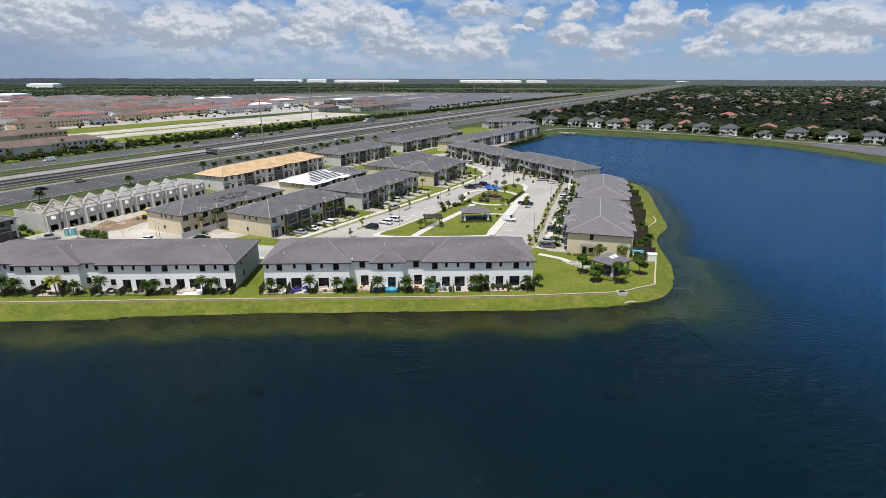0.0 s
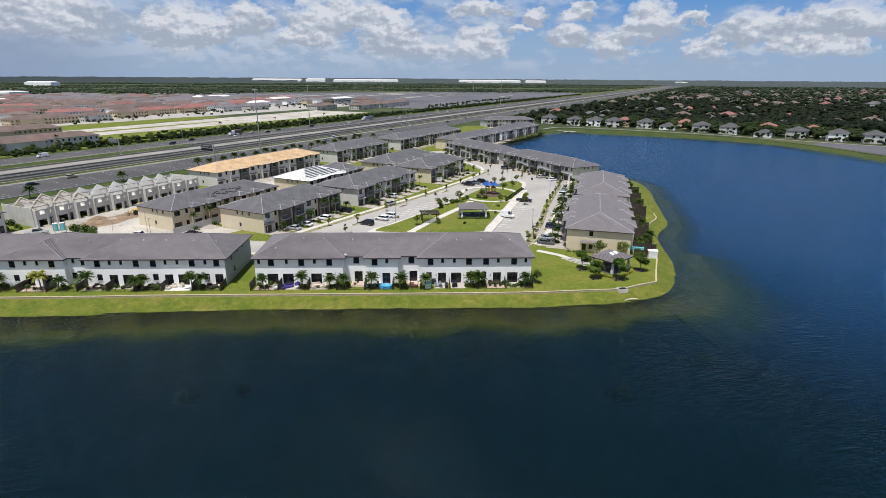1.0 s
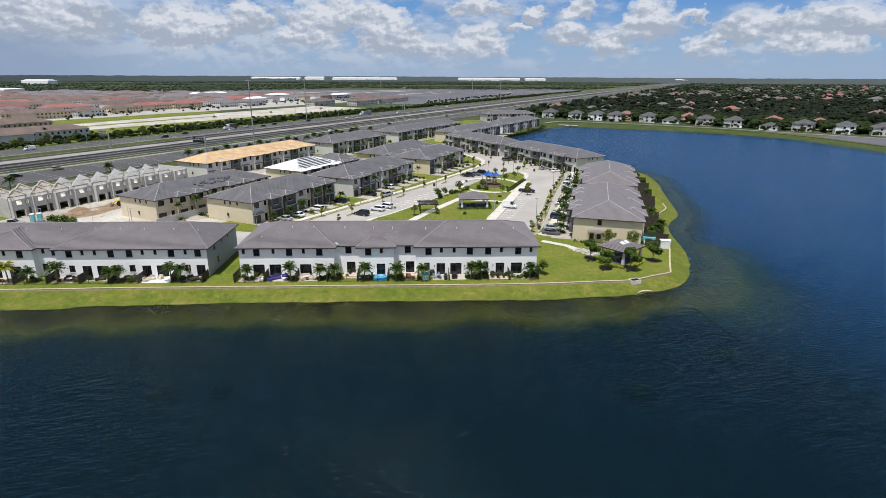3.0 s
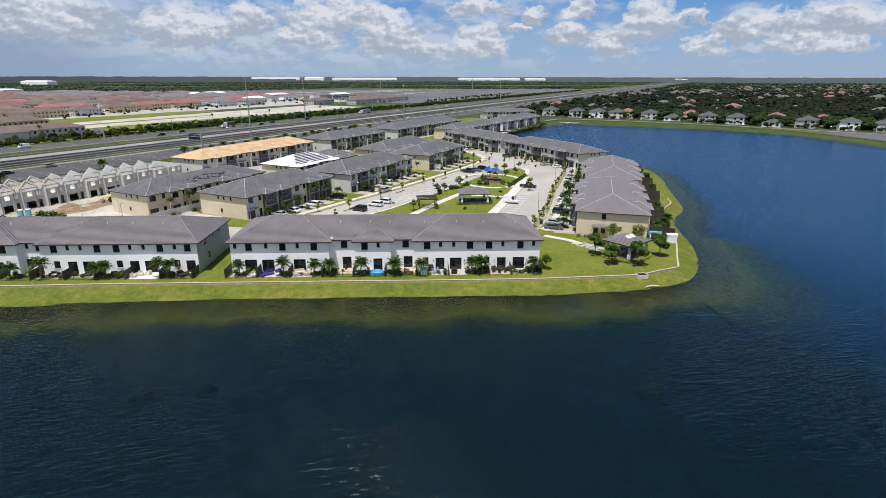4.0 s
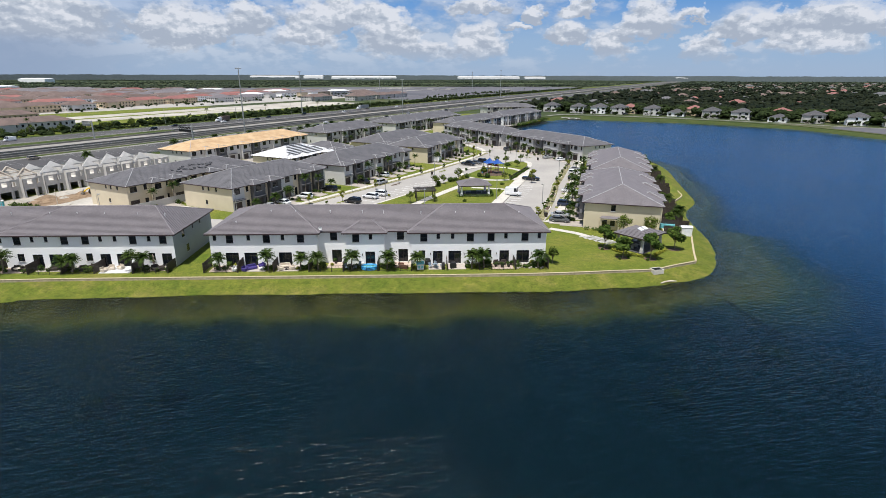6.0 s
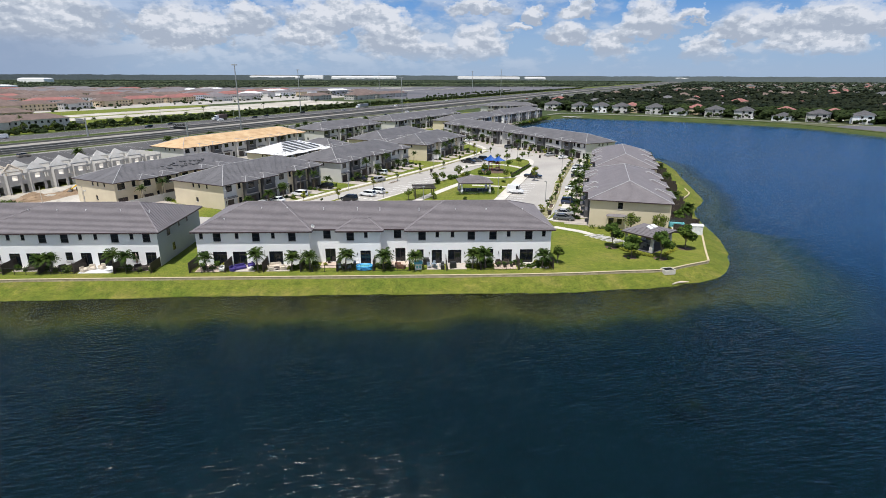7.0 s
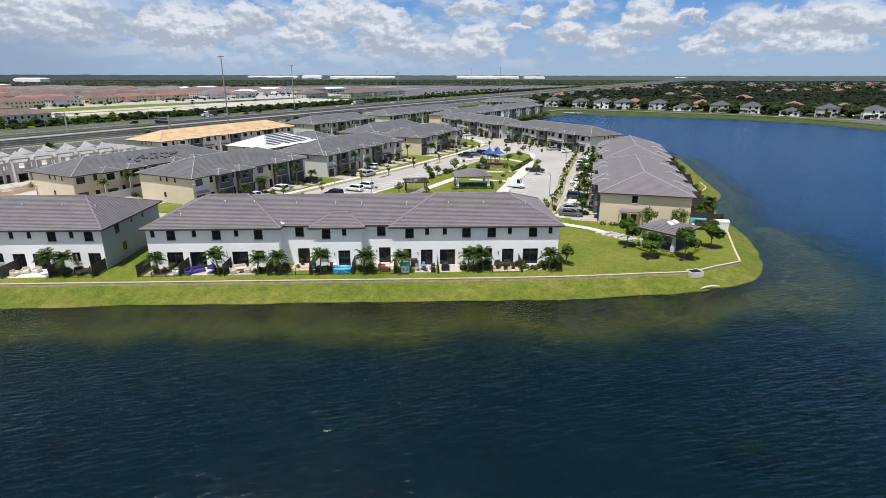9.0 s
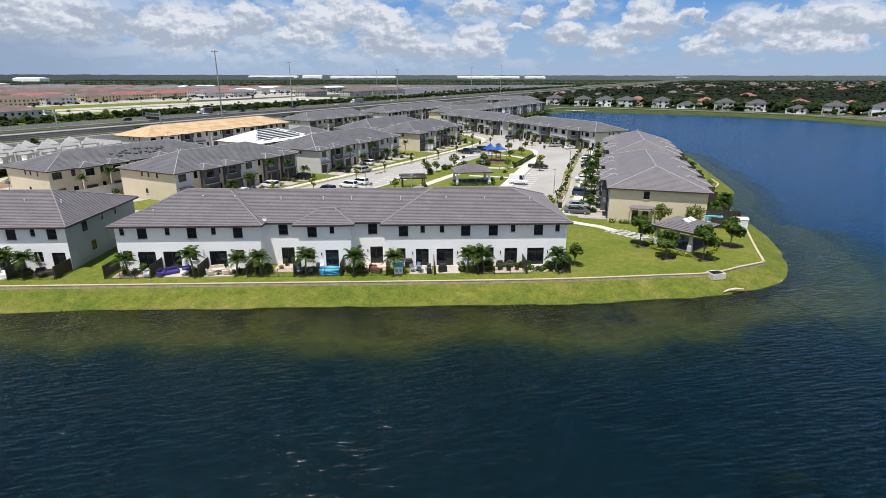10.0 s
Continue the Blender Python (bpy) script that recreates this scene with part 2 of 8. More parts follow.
def bed_mat():
    """Lake floor: weedy silt on the shelf, deep mud painted dark for the water's absorption."""
    m, n, l, p = nodes_of("lake_bed")
    pos = n.new("ShaderNodeNewGeometry").outputs["Position"]
    sp = n.new("ShaderNodeSeparateXYZ")
    l.new(pos, sp.inputs[0])
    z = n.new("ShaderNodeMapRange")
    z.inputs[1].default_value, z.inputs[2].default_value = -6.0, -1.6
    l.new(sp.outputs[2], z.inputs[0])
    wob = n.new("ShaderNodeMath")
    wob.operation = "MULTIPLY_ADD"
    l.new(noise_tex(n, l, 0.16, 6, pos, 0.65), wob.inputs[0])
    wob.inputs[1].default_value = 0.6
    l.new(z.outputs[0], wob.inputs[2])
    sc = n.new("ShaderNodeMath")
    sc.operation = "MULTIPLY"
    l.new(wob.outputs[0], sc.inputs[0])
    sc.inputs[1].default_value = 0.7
    # dark stop at the shore: weed, with the bank's reflection painted in
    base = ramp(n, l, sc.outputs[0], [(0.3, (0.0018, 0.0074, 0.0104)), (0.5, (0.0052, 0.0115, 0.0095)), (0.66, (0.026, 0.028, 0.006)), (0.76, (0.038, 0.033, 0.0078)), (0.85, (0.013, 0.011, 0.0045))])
    # bed painted bluer eastwards to stand for reflected sky over deep water
    east = n.new("ShaderNodeMapRange")
    east.inputs[1].default_value, east.inputs[2].default_value = 105.0, 195.0
    away = n.new("ShaderNodeMath")
    away.operation = "MULTIPLY_ADD"
    l.new(sp.outputs[1], away.inputs[0])
    away.inputs[1].default_value = 0.6
    l.new(sp.outputs[0], away.inputs[2])
    l.new(away.outputs[0], east.inputs[0])
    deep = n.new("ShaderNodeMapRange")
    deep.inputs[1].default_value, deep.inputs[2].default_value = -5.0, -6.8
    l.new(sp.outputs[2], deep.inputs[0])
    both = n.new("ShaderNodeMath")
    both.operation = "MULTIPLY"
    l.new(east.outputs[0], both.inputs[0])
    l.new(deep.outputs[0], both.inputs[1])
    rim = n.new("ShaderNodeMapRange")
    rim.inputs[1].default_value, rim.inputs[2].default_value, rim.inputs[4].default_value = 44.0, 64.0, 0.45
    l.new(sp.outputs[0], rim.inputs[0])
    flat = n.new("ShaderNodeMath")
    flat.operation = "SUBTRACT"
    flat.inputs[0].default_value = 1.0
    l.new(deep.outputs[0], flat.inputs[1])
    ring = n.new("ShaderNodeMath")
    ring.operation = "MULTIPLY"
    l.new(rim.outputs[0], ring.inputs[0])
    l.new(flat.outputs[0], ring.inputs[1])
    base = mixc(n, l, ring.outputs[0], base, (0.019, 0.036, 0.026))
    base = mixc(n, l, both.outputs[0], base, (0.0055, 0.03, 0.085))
    base = mixc(n, l, 1.0, base, ramp(n, l, noise_tex(n, l, 1.1, 5, pos, 0.7), [(0.33, (0.35, 0.38, 0.35)), (0.66, (1.5, 1.45, 1.3))]), "MULTIPLY")
    l.new(base, p.inputs["Base Color"])
    p.inputs["Roughness"].default_value, p.inputs["Specular IOR Level"].default_value = 1.0, 0.0
    return m


M_LAWN = lawn_mat("lawn", [(0.098, 0.146, 0.016), (0.152, 0.18, 0.027), (0.208, 0.2, 0.05)])
M_BANK = lawn_mat("bank_grass", [(0.085, 0.128, 0.015), (0.138, 0.16, 0.024), (0.2, 0.185, 0.05)], 0.22, 0.68)
M_SCRUB = lawn_mat("scrub_land", [(0.035, 0.055, 0.022), (0.06, 0.08, 0.032), (0.12, 0.12, 0.065)], 0.012)
M_WATER, M_BED = water_mat(), bed_mat()
M_WHITE = surface("white_stucco", (0.88, 0.88, 0.88), (0.83, 0.835, 0.84), 0.35, 6, 0.85, contrast=0.2, grain=0.025)
M_BEIGE = surface("beige_stucco", (0.66, 0.58, 0.43), (0.6, 0.52, 0.38), 0.35, 6, 0.85, contrast=0.2, grain=0.025)
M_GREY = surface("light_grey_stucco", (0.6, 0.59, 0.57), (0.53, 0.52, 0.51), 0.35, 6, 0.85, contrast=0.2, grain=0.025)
# grey end paint, its tone lowered and blued to hold the walls' shade
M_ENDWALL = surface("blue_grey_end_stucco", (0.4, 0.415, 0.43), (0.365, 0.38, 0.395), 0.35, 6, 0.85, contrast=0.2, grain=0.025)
M_CHAR = surface("charcoal_siding", (0.1, 0.1, 0.105), (0.075, 0.075, 0.08), 0.6, 8, 0.6)
M_BLOCK = surface("bare_concrete_block", (0.56, 0.545, 0.52), (0.46, 0.45, 0.43), 0.5, 5, 0.9, bump=0.01)
M_ROOF = surface("grey_roof_tile", (0.185, 0.168, 0.175), (0.155, 0.141, 0.148), 0.45, 3.0, 0.7, bump=0.03, island=0.04)
M_ROOF2 = surface("neutral_grey_roof_tile", (0.138, 0.134, 0.142), (0.105, 0.102, 0.108), 0.35, 2.6, 0.7, bump=0.03, island=0.07)
M_ROOF3 = surface("dark_grey_roof_tile", (0.09, 0.088, 0.093), (0.06, 0.058, 0.062), 0.4, 2.6, 0.75, island=0.15)
M_CAP2 = surface("pale_ridge_mortar", (0.43, 0.425, 0.43), (0.34, 0.335, 0.34), 1.5, 8, 0.85)
M_CAP = surface("roof_ridge_mortar", (0.26, 0.24, 0.25), (0.2, 0.18, 0.19), 1.5, 8, 0.85)
M_FASCIA = surface("dark_red_brown_fascia", (0.055, 0.032, 0.034), (0.042, 0.026, 0.028), 1, 8, 0.5)
M_FRAME = surface("bronze_window_frame", (0.035, 0.03, 0.028), None, 2, 9, 0.45, 0.3)
M_PANE = glass_mat("window_glass", (0.012, 0.016, 0.022))
M_DOOR = surface("dark_door_paint", (0.06, 0.045, 0.04), None, 2, 9, 0.45)
M_PLY = surface("orange_plywood_sheathing", (0.6, 0.43, 0.25), (0.46, 0.3, 0.16), 0.3, 3, 0.8, island=0.06, contrast=0.45)
M_UNDER = surface("white_roof_underlayment", (0.8, 0.81, 0.82), (0.66, 0.67, 0.69), 0.4, 4, 0.6)
M_ASPH = surface("street_paving", (0.42, 0.395, 0.36), (0.34, 0.32, 0.295), 0.06, 4, 0.9, space="world")
M_HWY = surface("highway_asphalt", (0.088, 0.084, 0.083), (0.063, 0.06, 0.06), 0.03, 3, 0.9, space="world")
M_CONC = surface("pale_concrete", (0.62, 0.585, 0.52), (0.52, 0.49, 0.44), 0.4, 6, 0.9, space="world")
M_DRIVE = surface("buff_driveway_pavers", (0.43, 0.385, 0.335), (0.35, 0.31, 0.27), 0.5, 6, 0.9, space="world")
M_SAND = surface("crushed_limestone", (0.52, 0.485, 0.43), (0.34, 0.31, 0.26), 0.05, 1.2, 0.95, space="world", bump=0.05)
M_DIRT = surface("brown_earth", (0.3, 0.21, 0.13), (0.2, 0.14, 0.09), 0.25, 2.5, 0.95, space="world", bump=0.08)
M_LOT = surface("graded_site_soil", (0.155, 0.15, 0.163), (0.075, 0.075, 0.087), 0.008, 0.2, 0.95, space="world", contrast=0.3)
M_SHOULDER = surface("pale_road_shoulder", (0.3, 0.28, 0.25), (0.21, 0.198, 0.18), 0.05, 2, 0.95, space="world")
# dull grass; its dark greens hold the far bank's cloud shade
M_ROUGH_SHADED = lawn_mat("rough_shore_grass", [(0.034, 0.056, 0.012), (0.06, 0.084, 0.02), (0.095, 0.102, 0.036)], 0.12)
M_DRY = lawn_mat("dry_verge", [(0.12, 0.14, 0.04), (0.27, 0.25, 0.14), (0.4, 0.36, 0.26)], 0.5)
M_WETSOIL = surface("dark_wet_soil", (0.13, 0.12, 0.118), (0.08, 0.075, 0.075), 0.02, 0.4, 0.8, space="world")
M_LINE = surface("white_road_paint", (0.55, 0.55, 0.53), None, 0.5, 6, 0.8, space="world")
M_WALLCAP = surface("seawall_cap_concrete", (0.55, 0.46, 0.3), (0.42, 0.35, 0.23), 0.7, 5, 0.9, space="world")
M_STONE = surface("seawall_stone_face", (0.46, 0.39, 0.27), (0.32, 0.27, 0.18), 1.5, 6, 0.95, space="world", bump=0.03)
M_RUST = surface("red_roof_tile", (0.3, 0.125, 0.108), (0.22, 0.1, 0.09), 0.2, 2.0, 0.85, island=0.2)
M_BROWN = surface("brown_roof_tile", (0.175, 0.125, 0.108), (0.125, 0.092, 0.08), 0.2, 2.0, 0.85, island=0.2)
M_TAN = surface("tan_stucco", (0.62, 0.5, 0.34), (0.5, 0.42, 0.3), 0.2, 4, 0.85)
M_STEEL = surface("galvanised_steel", (0.42, 0.43, 0.43), (0.33, 0.34, 0.34), 1.5, 8, 0.5, 0.6)
M_BLACK = surface("black_powder_coat", (0.02, 0.02, 0.021), None, 2, 9, 0.45)
M_FENCE = surface("dark_brown_fence", (0.05, 0.037, 0.03), (0.032, 0.025, 0.02), 2.5, 12, 0.6)
M_PALM = foliage("palm_fronds", (0.012, 0.029, 0.006), (0.056, 0.09, 0.017))
M_LEAF = foliage("tree_leaves", (0.026, 0.058, 0.012), (0.092, 0.14, 0.028))
M_LIME = foliage("yellow_green_leaves", (0.12, 0.15, 0.02), (0.25, 0.26, 0.04))
# leaf colour lowered to carry the cloud shade over the eastern woods
M_WOODS_SHADED = foliage("woodland", (0.0055, 0.0105, 0.0065), (0.017, 0.023, 0.012), 0.05)
# greens paler and greyer than the near woods: haze painted in
M_FARWOODS_HAZED = foliage("far_woods", (0.022, 0.036, 0.025), (0.058, 0.073, 0.048), 0.008)
# distance haze is painted into this blue-grey tone
M_HORIZON_HAZED = surface("horizon_woods", (0.15, 0.18, 0.19), (0.138, 0.168, 0.178), 0.006, 0.08, 0.9, space="world")
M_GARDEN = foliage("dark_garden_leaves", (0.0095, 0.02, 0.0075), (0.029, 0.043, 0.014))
M_STREETLEAF = foliage("street_tree_leaves", (0.045, 0.075, 0.014), (0.12, 0.155, 0.03))
M_BARK = surface("grey_bark", (0.2, 0.165, 0.125), (0.13, 0.11, 0.085), 2, 14, 0.9, bump=0.01)

# ---- mesh tools ----
class Geo:
    """Collects vertices and faces for one mesh."""

    def __init__(self):
        self.v, self.f, self.mi = [], [], []

    def quad(self, *pts, m=0):
        k = len(self.v)
        self.v.extend(tuple(p) for p in pts)
        self.f.append(tuple(range(k, k + len(pts))))
        self.mi.append(m)

    def box(self, x0, x1, y0, y1, z0, z1, m=0, mat=None):
        k = len(self.v)
        pts = [(x, y, z) for z in (z0, z1) for x, y in ((x0, y0), (x1, y0), (x1, y1), (x0, y1))]
        if mat is not None:
            pts = [tuple(mat @ Vector(p)) for p in pts]
        self.v.extend(pts)
        for f in ((3, 2, 1, 0), (4, 5, 6, 7), (0, 1, 5, 4), (1, 2, 6, 5), (2, 3, 7, 6), (3, 0, 4, 7)):
            self.f.append(tuple(k + i for i in f))
            self.mi.append(m)

    def bevelled(self, x0, x1, y0, y1, z0, z1, b=0.04, m=0, mat=None):
        """A box whose upright and top edges are chamfered."""
        self.loft([[(x, y, z) for x, y in ((x0 + i + b, y0 + i), (x1 - i - b, y0 + i), (x1 - i, y0 + i + b), (x1 - i, y1 - i - b), (x1 - i - b, y1 - i), (x0 + i + b, y1 - i), (x0 + i, y1 - i - b), (x0 + i, y0 + i + b))]
                   for z, i in ((z0, 0), (z1 - b, 0), (z1, b))], m, mat)

    def loft(self, rings, m=0, mat=None, caps=True):
        k, n = len(self.v), len(rings[0])
        for r in rings:
            self.v.extend(tuple(mat @ Vector(p)) if mat is not None else tuple(p) for p in r)
        for a in range(len(rings) - 1):
            for i in range(n):
                j = (i + 1) % n
                self.f.append((k + a * n + i, k + a * n + j, k + (a + 1) * n + j, k + (a + 1) * n + i))
                self.mi.append(m)
        if caps:
            self.f.append(tuple(k + i for i in reversed(range(n))))
            self.f.append(tuple(k + (len(rings) - 1) * n + i for i in range(n)))
            self.mi += [m, m]

    def tube(self, path, radii, n=8, m=0, caps=True):
        """A tube along a list of points."""
        rings = []
        for i, p in enumerate(path):
            p = Vector(p)
            a = Vector(path[max(i - 1, 0)])
            b = Vector(path[min(i + 1, len(path) - 1)])
            d = (b - a).normalized()
            s = d.cross(Vector((0, 0, 1)))
            s = Vector((1, 0, 0)) if s.length < 1e-3 else s.normalized()
            t = s.cross(d).normalized()
            r = radii[i] if hasattr(radii, "__len__") else radii
            rings.append([p + (s * math.cos(2 * math.pi * k / n) + t * math.sin(2 * math.pi * k / n)) * r for k in range(n)])
        self.loft(rings, m, None, caps)

    def mesh(self, name, *mats):
        me = bpy.data.meshes.new(name)
        me.from_pydata(self.v, [], self.f)
        for m in mats:
            me.materials.append(m)
        if any(self.mi):
            me.polygons.foreach_set("material_index", self.mi)
        me.update()
        return me


def part(name, geo, material, parent, label="", m=None):
    me = geo if isinstance(geo, bpy.types.Mesh) else geo.mesh(name, *(material if isinstance(material, (list, tuple)) else [material]))
    ob = new(name, me)
    ob.parent = parent
    if m is not None:
        ob.matrix_basis = m
    if label:
        ob["label"] = label
    return ob


def thing(name, m, label, category, group="", kind=""):
    ob = new(name)
    ob.matrix_basis = m
    return tagged(ob, label, category, group, kind)


def solid(name, geo, material, label="", category="", kind="", group="", m=None):
    """A top-level mesh."""
    ob = new(name, geo.mesh(name, *(material if isinstance(material, (list, tuple)) else [material])))
    if m is not None:
        ob.matrix_basis = m
    return tagged(ob, label, category, group, kind)


def smooth(pts, n=5, closed=False):
    """A Catmull-Rom curve through plan points."""
    out, k = [], len(pts)
    for i in range(k if closed else k - 1):
        p = [Vector(pts[(i + j) % k] if closed else pts[min(max(i + j, 0), k - 1)]) for j in (-1, 0, 1, 2)]
        for s in range(n):
            t = s / n
            out.append(0.5 * (2 * p[1] + (p[2] - p[0]) * t + (2 * p[0] - 5 * p[1] + 4 * p[2] - p[3]) * t * t + (3 * p[1] - p[0] - 3 * p[2] + p[3]) * t ** 3))
    if not closed:
        out.append(Vector(pts[-1]))
    return [(p.x, p.y) for p in out]


def fill(geo, poly, z, m=0):
    """A flat face with any plan outline, cut into triangles."""
    k = len(geo.v)
    geo.v.extend((x, y, z) for x, y in poly)
    for t in tessellate_polygon([[Vector((x, y, 0)) for x, y in poly]]):
        a, b, c = (poly[i] for i in t)
        turn = (b[0] - a[0]) * (c[1] - a[1]) - (b[1] - a[1]) * (c[0] - a[0])
        geo.f.append(tuple(k + i for i in (t if turn > 0 else reversed(t))))
        geo.mi.append(m)


def slab(geo, poly, z0, z1, m=0):
    """A plan outline raised from z0 to z1: a real step at its edge."""
    fill(geo, poly, z1, m)
    for i, (a, b) in enumerate(zip(poly, poly[1:] + poly[:1])):
        geo.quad((*a, z0), (*b, z0), (*b, z1), (*a, z1), m=m)


def ribbon(geo, line, half, z0, z1, m=0):
    """A band of one width along a plan line, with depth."""
    left, right = [], []
    for i, p in enumerate(line):
        a, b = Vector(line[max(i - 1, 0)]), Vector(line[min(i + 1, len(line) - 1)])
        d = (b - a).normalized()
        nrm = Vector((-d.y, d.x)) * half
        left.append((p[0] + nrm.x, p[1] + nrm.y))
        right.append((p[0] - nrm.x, p[1] - nrm.y))
    for i in range(len(line) - 1):
        a, b, c, d = right[i], right[i + 1], left[i + 1], left[i]
        geo.quad((*a, z1), (*b, z1), (*c, z1), (*d, z1), m=m)
        geo.quad((*a, z0), (*b, z0), (*b, z1), (*a, z1), m=m)
        geo.quad((*c, z0), (*d, z0), (*d, z1), (*c, z1), m=m)


def inside(x, y, poly):
    hit = False
    for (x0, y0), (x1, y1) in zip(poly, poly[1:] + poly[:1]):
        if (y0 > y) != (y1 > y) and x < (x1 - x0) * (y - y0) / (y1 - y0) + x0:
            hit = not hit
    return hit

# ---- ground, lake, streets ----
WATER_Z = -1.6
# edge of the raised land and the water's edge beside it, from the west round the point and the far shore
# pairs: top of the bank, waterline
BANKS = [((-900, 105.6), (-900, 98)), ((-300, 106.1), (-300, 99)), ((-90, 106.8), (-90, 100.6)), ((-60, 107.2), (-60, 102.4)), ((-20, 107.25), (-20, 103.2)), ((10, 107.2), (10, 103.0)), ((24, 107.5), (24, 103.2)), ((35, 108.3), (37.6, 104.6)),
         ((42, 108.9), (45.5, 106.4)), ((47, 111), (50.4, 108.2)), ((51.2, 112.75), (53.4, 110.5)), ((51.75, 113.05), (55, 112.2)), ((52.1, 113.7), (56.6, 114.5)), ((54.3, 119), (58.6, 118.2)), ((57.2, 125.6), (61.1, 123.6)), ((59.8, 131.7), (63.4, 129.8)),
         ((61.5, 138), (65.2, 136.4)), ((63.2, 146), (66.6, 143.8)), ((65.4, 155), (69.1, 152.5)), ((70.5, 162.8), (73, 159.6)), ((75.5, 169.6), (77.8, 166.2)), ((77, 174.5), (80, 170.8)), ((79.8, 185), (83.3, 182.3)), ((84.6, 203), (88.4, 200.2)), ((90.5, 226), (95.2, 224)),
         ((90, 242), (96.5, 244)), ((80, 262), (86, 266)), ((62, 296), (68, 300)), ((45, 335), (51, 337)), ((43, 380), (50, 377)), ((72, 434), (79.5, 428)), ((100, 474), (106, 460)), ((126, 498), (127, 474)), ((148, 490), (150, 459)), ((191, 464.6), (184, 443)),
         ((228, 436), (220, 419)), ((255.5, 403), (247, 391)), ((266, 381.5), (257, 373)), ((274, 342), (264, 328)), ((278, 316), (266, 299)), ((300, 230), (284, 222)), ((340, 120), (322, 112)), ((430, 0), (415, -15)), ((900, -150), (890, -170))]
EDGE, SHORE = [a for a, b in BANKS], [b for a, b in BANKS]
edge, shore = smooth(EDGE, 16), smooth(SHORE, 16)
random.seed(4)


def rag(x, y):
    return 0.5 if x < 44 and y < 120 else 0.3


shore = [(x + rag(x, y) * 0.7 * noise.noise(Vector((x / 4.0, y / 4.0, 0.5))) + random.uniform(-0.12, 0.12) * rag(x, y), y + rag(x, y) * 0.9 * noise.noise(Vector((x / 3.0, y / 3.0, 7.5))) + random.uniform(-0.15, 0.15) * rag(x, y)) for x, y in shore]

g = Geo()
land = edge + [(4950, -300), (4950, 4990), (-4950, 4990), (-4950, 106)]
fill(g, land, 0.0)
solid("ground", g, M_SCRUB, "flat land with rough grass reaching the horizon", "ground", "structure")
g, far = Geo(), Geo()
for i in range(len(edge) - 1):
    n = 5
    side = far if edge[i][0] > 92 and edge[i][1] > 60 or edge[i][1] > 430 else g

    def at(j, q):
        s = q / n
        return (edge[j][0] + (shore[j][0] - edge[j][0]) * s, edge[j][1] + (shore[j][1] - edge[j][1]) * s, -0.3 - 1.33 * s ** 1.1)

    for k in range(n):
        side.quad(at(i, k), at(i, k + 1), at(i + 1, k + 1), at(i + 1, k))
    side.quad((*edge[i], 0), at(i, 0), at(i + 1, 0), (*edge[i + 1], 0))
solid("bank", g, M_BANK, "sloping mown grass bank down to the lake", "bank", "structure")
solid("far_bank", far, M_ROUGH_SHADED, "rough grass bank on the far shore, cloud shade painted into its green", "bank", "structure")
# lake floor: a weedy shelf along the banks and a deep middle


def shelf(x, y):
    """Width of the shallow shelf: broad on the west bank, narrow past the point."""
    f = 1.0 if x < 48 else 1.2 if y < 140 else 0.6
    return f * (1 + 0.3 * noise.noise(Vector((x / 9, y / 9, 2.2))))


g = Geo()
for off0, off1, z0, z1 in ((-0.6, 3.0, -1.85, -2.2), (3.0, 7.5, -2.2, -2.75), (7.5, 9.8, -2.75, -4.3), (9.8, 18.0, -4.3, -7.0)):
    for i in range(len(shore) - 1):
        q = []
        for j in (i, i + 1):
            a, b = Vector(shore[max(j - 9, 0)]), Vector(shore[min(j + 9, len(shore) - 1)])
            d = (b - a).normalized()
            q.append((Vector(shore[j]), Vector((d.y, -d.x)) * shelf(*shore[j])))
        (p0, n0), (p1, n1) = q
        g.quad((*(p0 + n0 * off0), z0), (*(p0 + n0 * off1), z1), (*(p1 + n1 * off1), z1), (*(p1 + n1 * off0), z0))
g.quad((-4950, -4950, -7.0), (4950, -4950, -7.0), (4950, 530, -7.0), (-4950, 530, -7.0))
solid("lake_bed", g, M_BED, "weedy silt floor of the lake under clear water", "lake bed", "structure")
g = Geo()
g.quad((-4950, -4950, WATER_Z), (4950, -4950, WATER_Z), (4950, 530, WATER_Z), (-4950, 530, WATER_Z))
lake = solid("water", g, M_WATER, "dark blue rippled lake water", "lake", "structure")
lake.visible_shadow = False

# weed beds rising from the deep floor
g = Geo()
for wx, wy, wr in ((31, 75, 2.6), (49.5, 85, 3.0), (-37, 76, 1.9), (-29, 77.5, 1.5), (72, 112, 4.0), (75, 122, 4.5), (68, 104, 3.0), (63, 97, 2.6)):
    rings = []
    for k in range(5):
        q = 1 - k / 4.0
        rings.append([(wx + math.cos(t) * wr * q * (1 + 0.35 * noise.noise(Vector((wx + math.cos(t), wy + math.sin(t), 3)))), wy + math.sin(t) * wr * 0.8 * q * (1 + 0.35 * noise.noise(Vector((wx + math.cos(t), wy + math.sin(t), 9)))), -6.8 + 3.1 * (1 - q) ** 0.6) for t in np.linspace(0, 2 * math.pi, 14, endpoint=False)])
    g.loft(rings)
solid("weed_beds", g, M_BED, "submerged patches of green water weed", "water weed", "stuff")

# lawns of the estate
g = Geo()
lawn_edge = [p for p in edge if -460 < p[0] and p[1] < 460 and (p[1] < 345 or p[0] < 100) and p[0] < 99]
slab(g, lawn_edge + [(110, 520), (40, 520), (-5, 420), (-60, 330), (-100, 262), (-140, 205), (-190, 120)], -0.2, 0.03)
solid("lawn", g, M_LAWN, "bright mown lawn of the housing estate", "lawn", "structure")

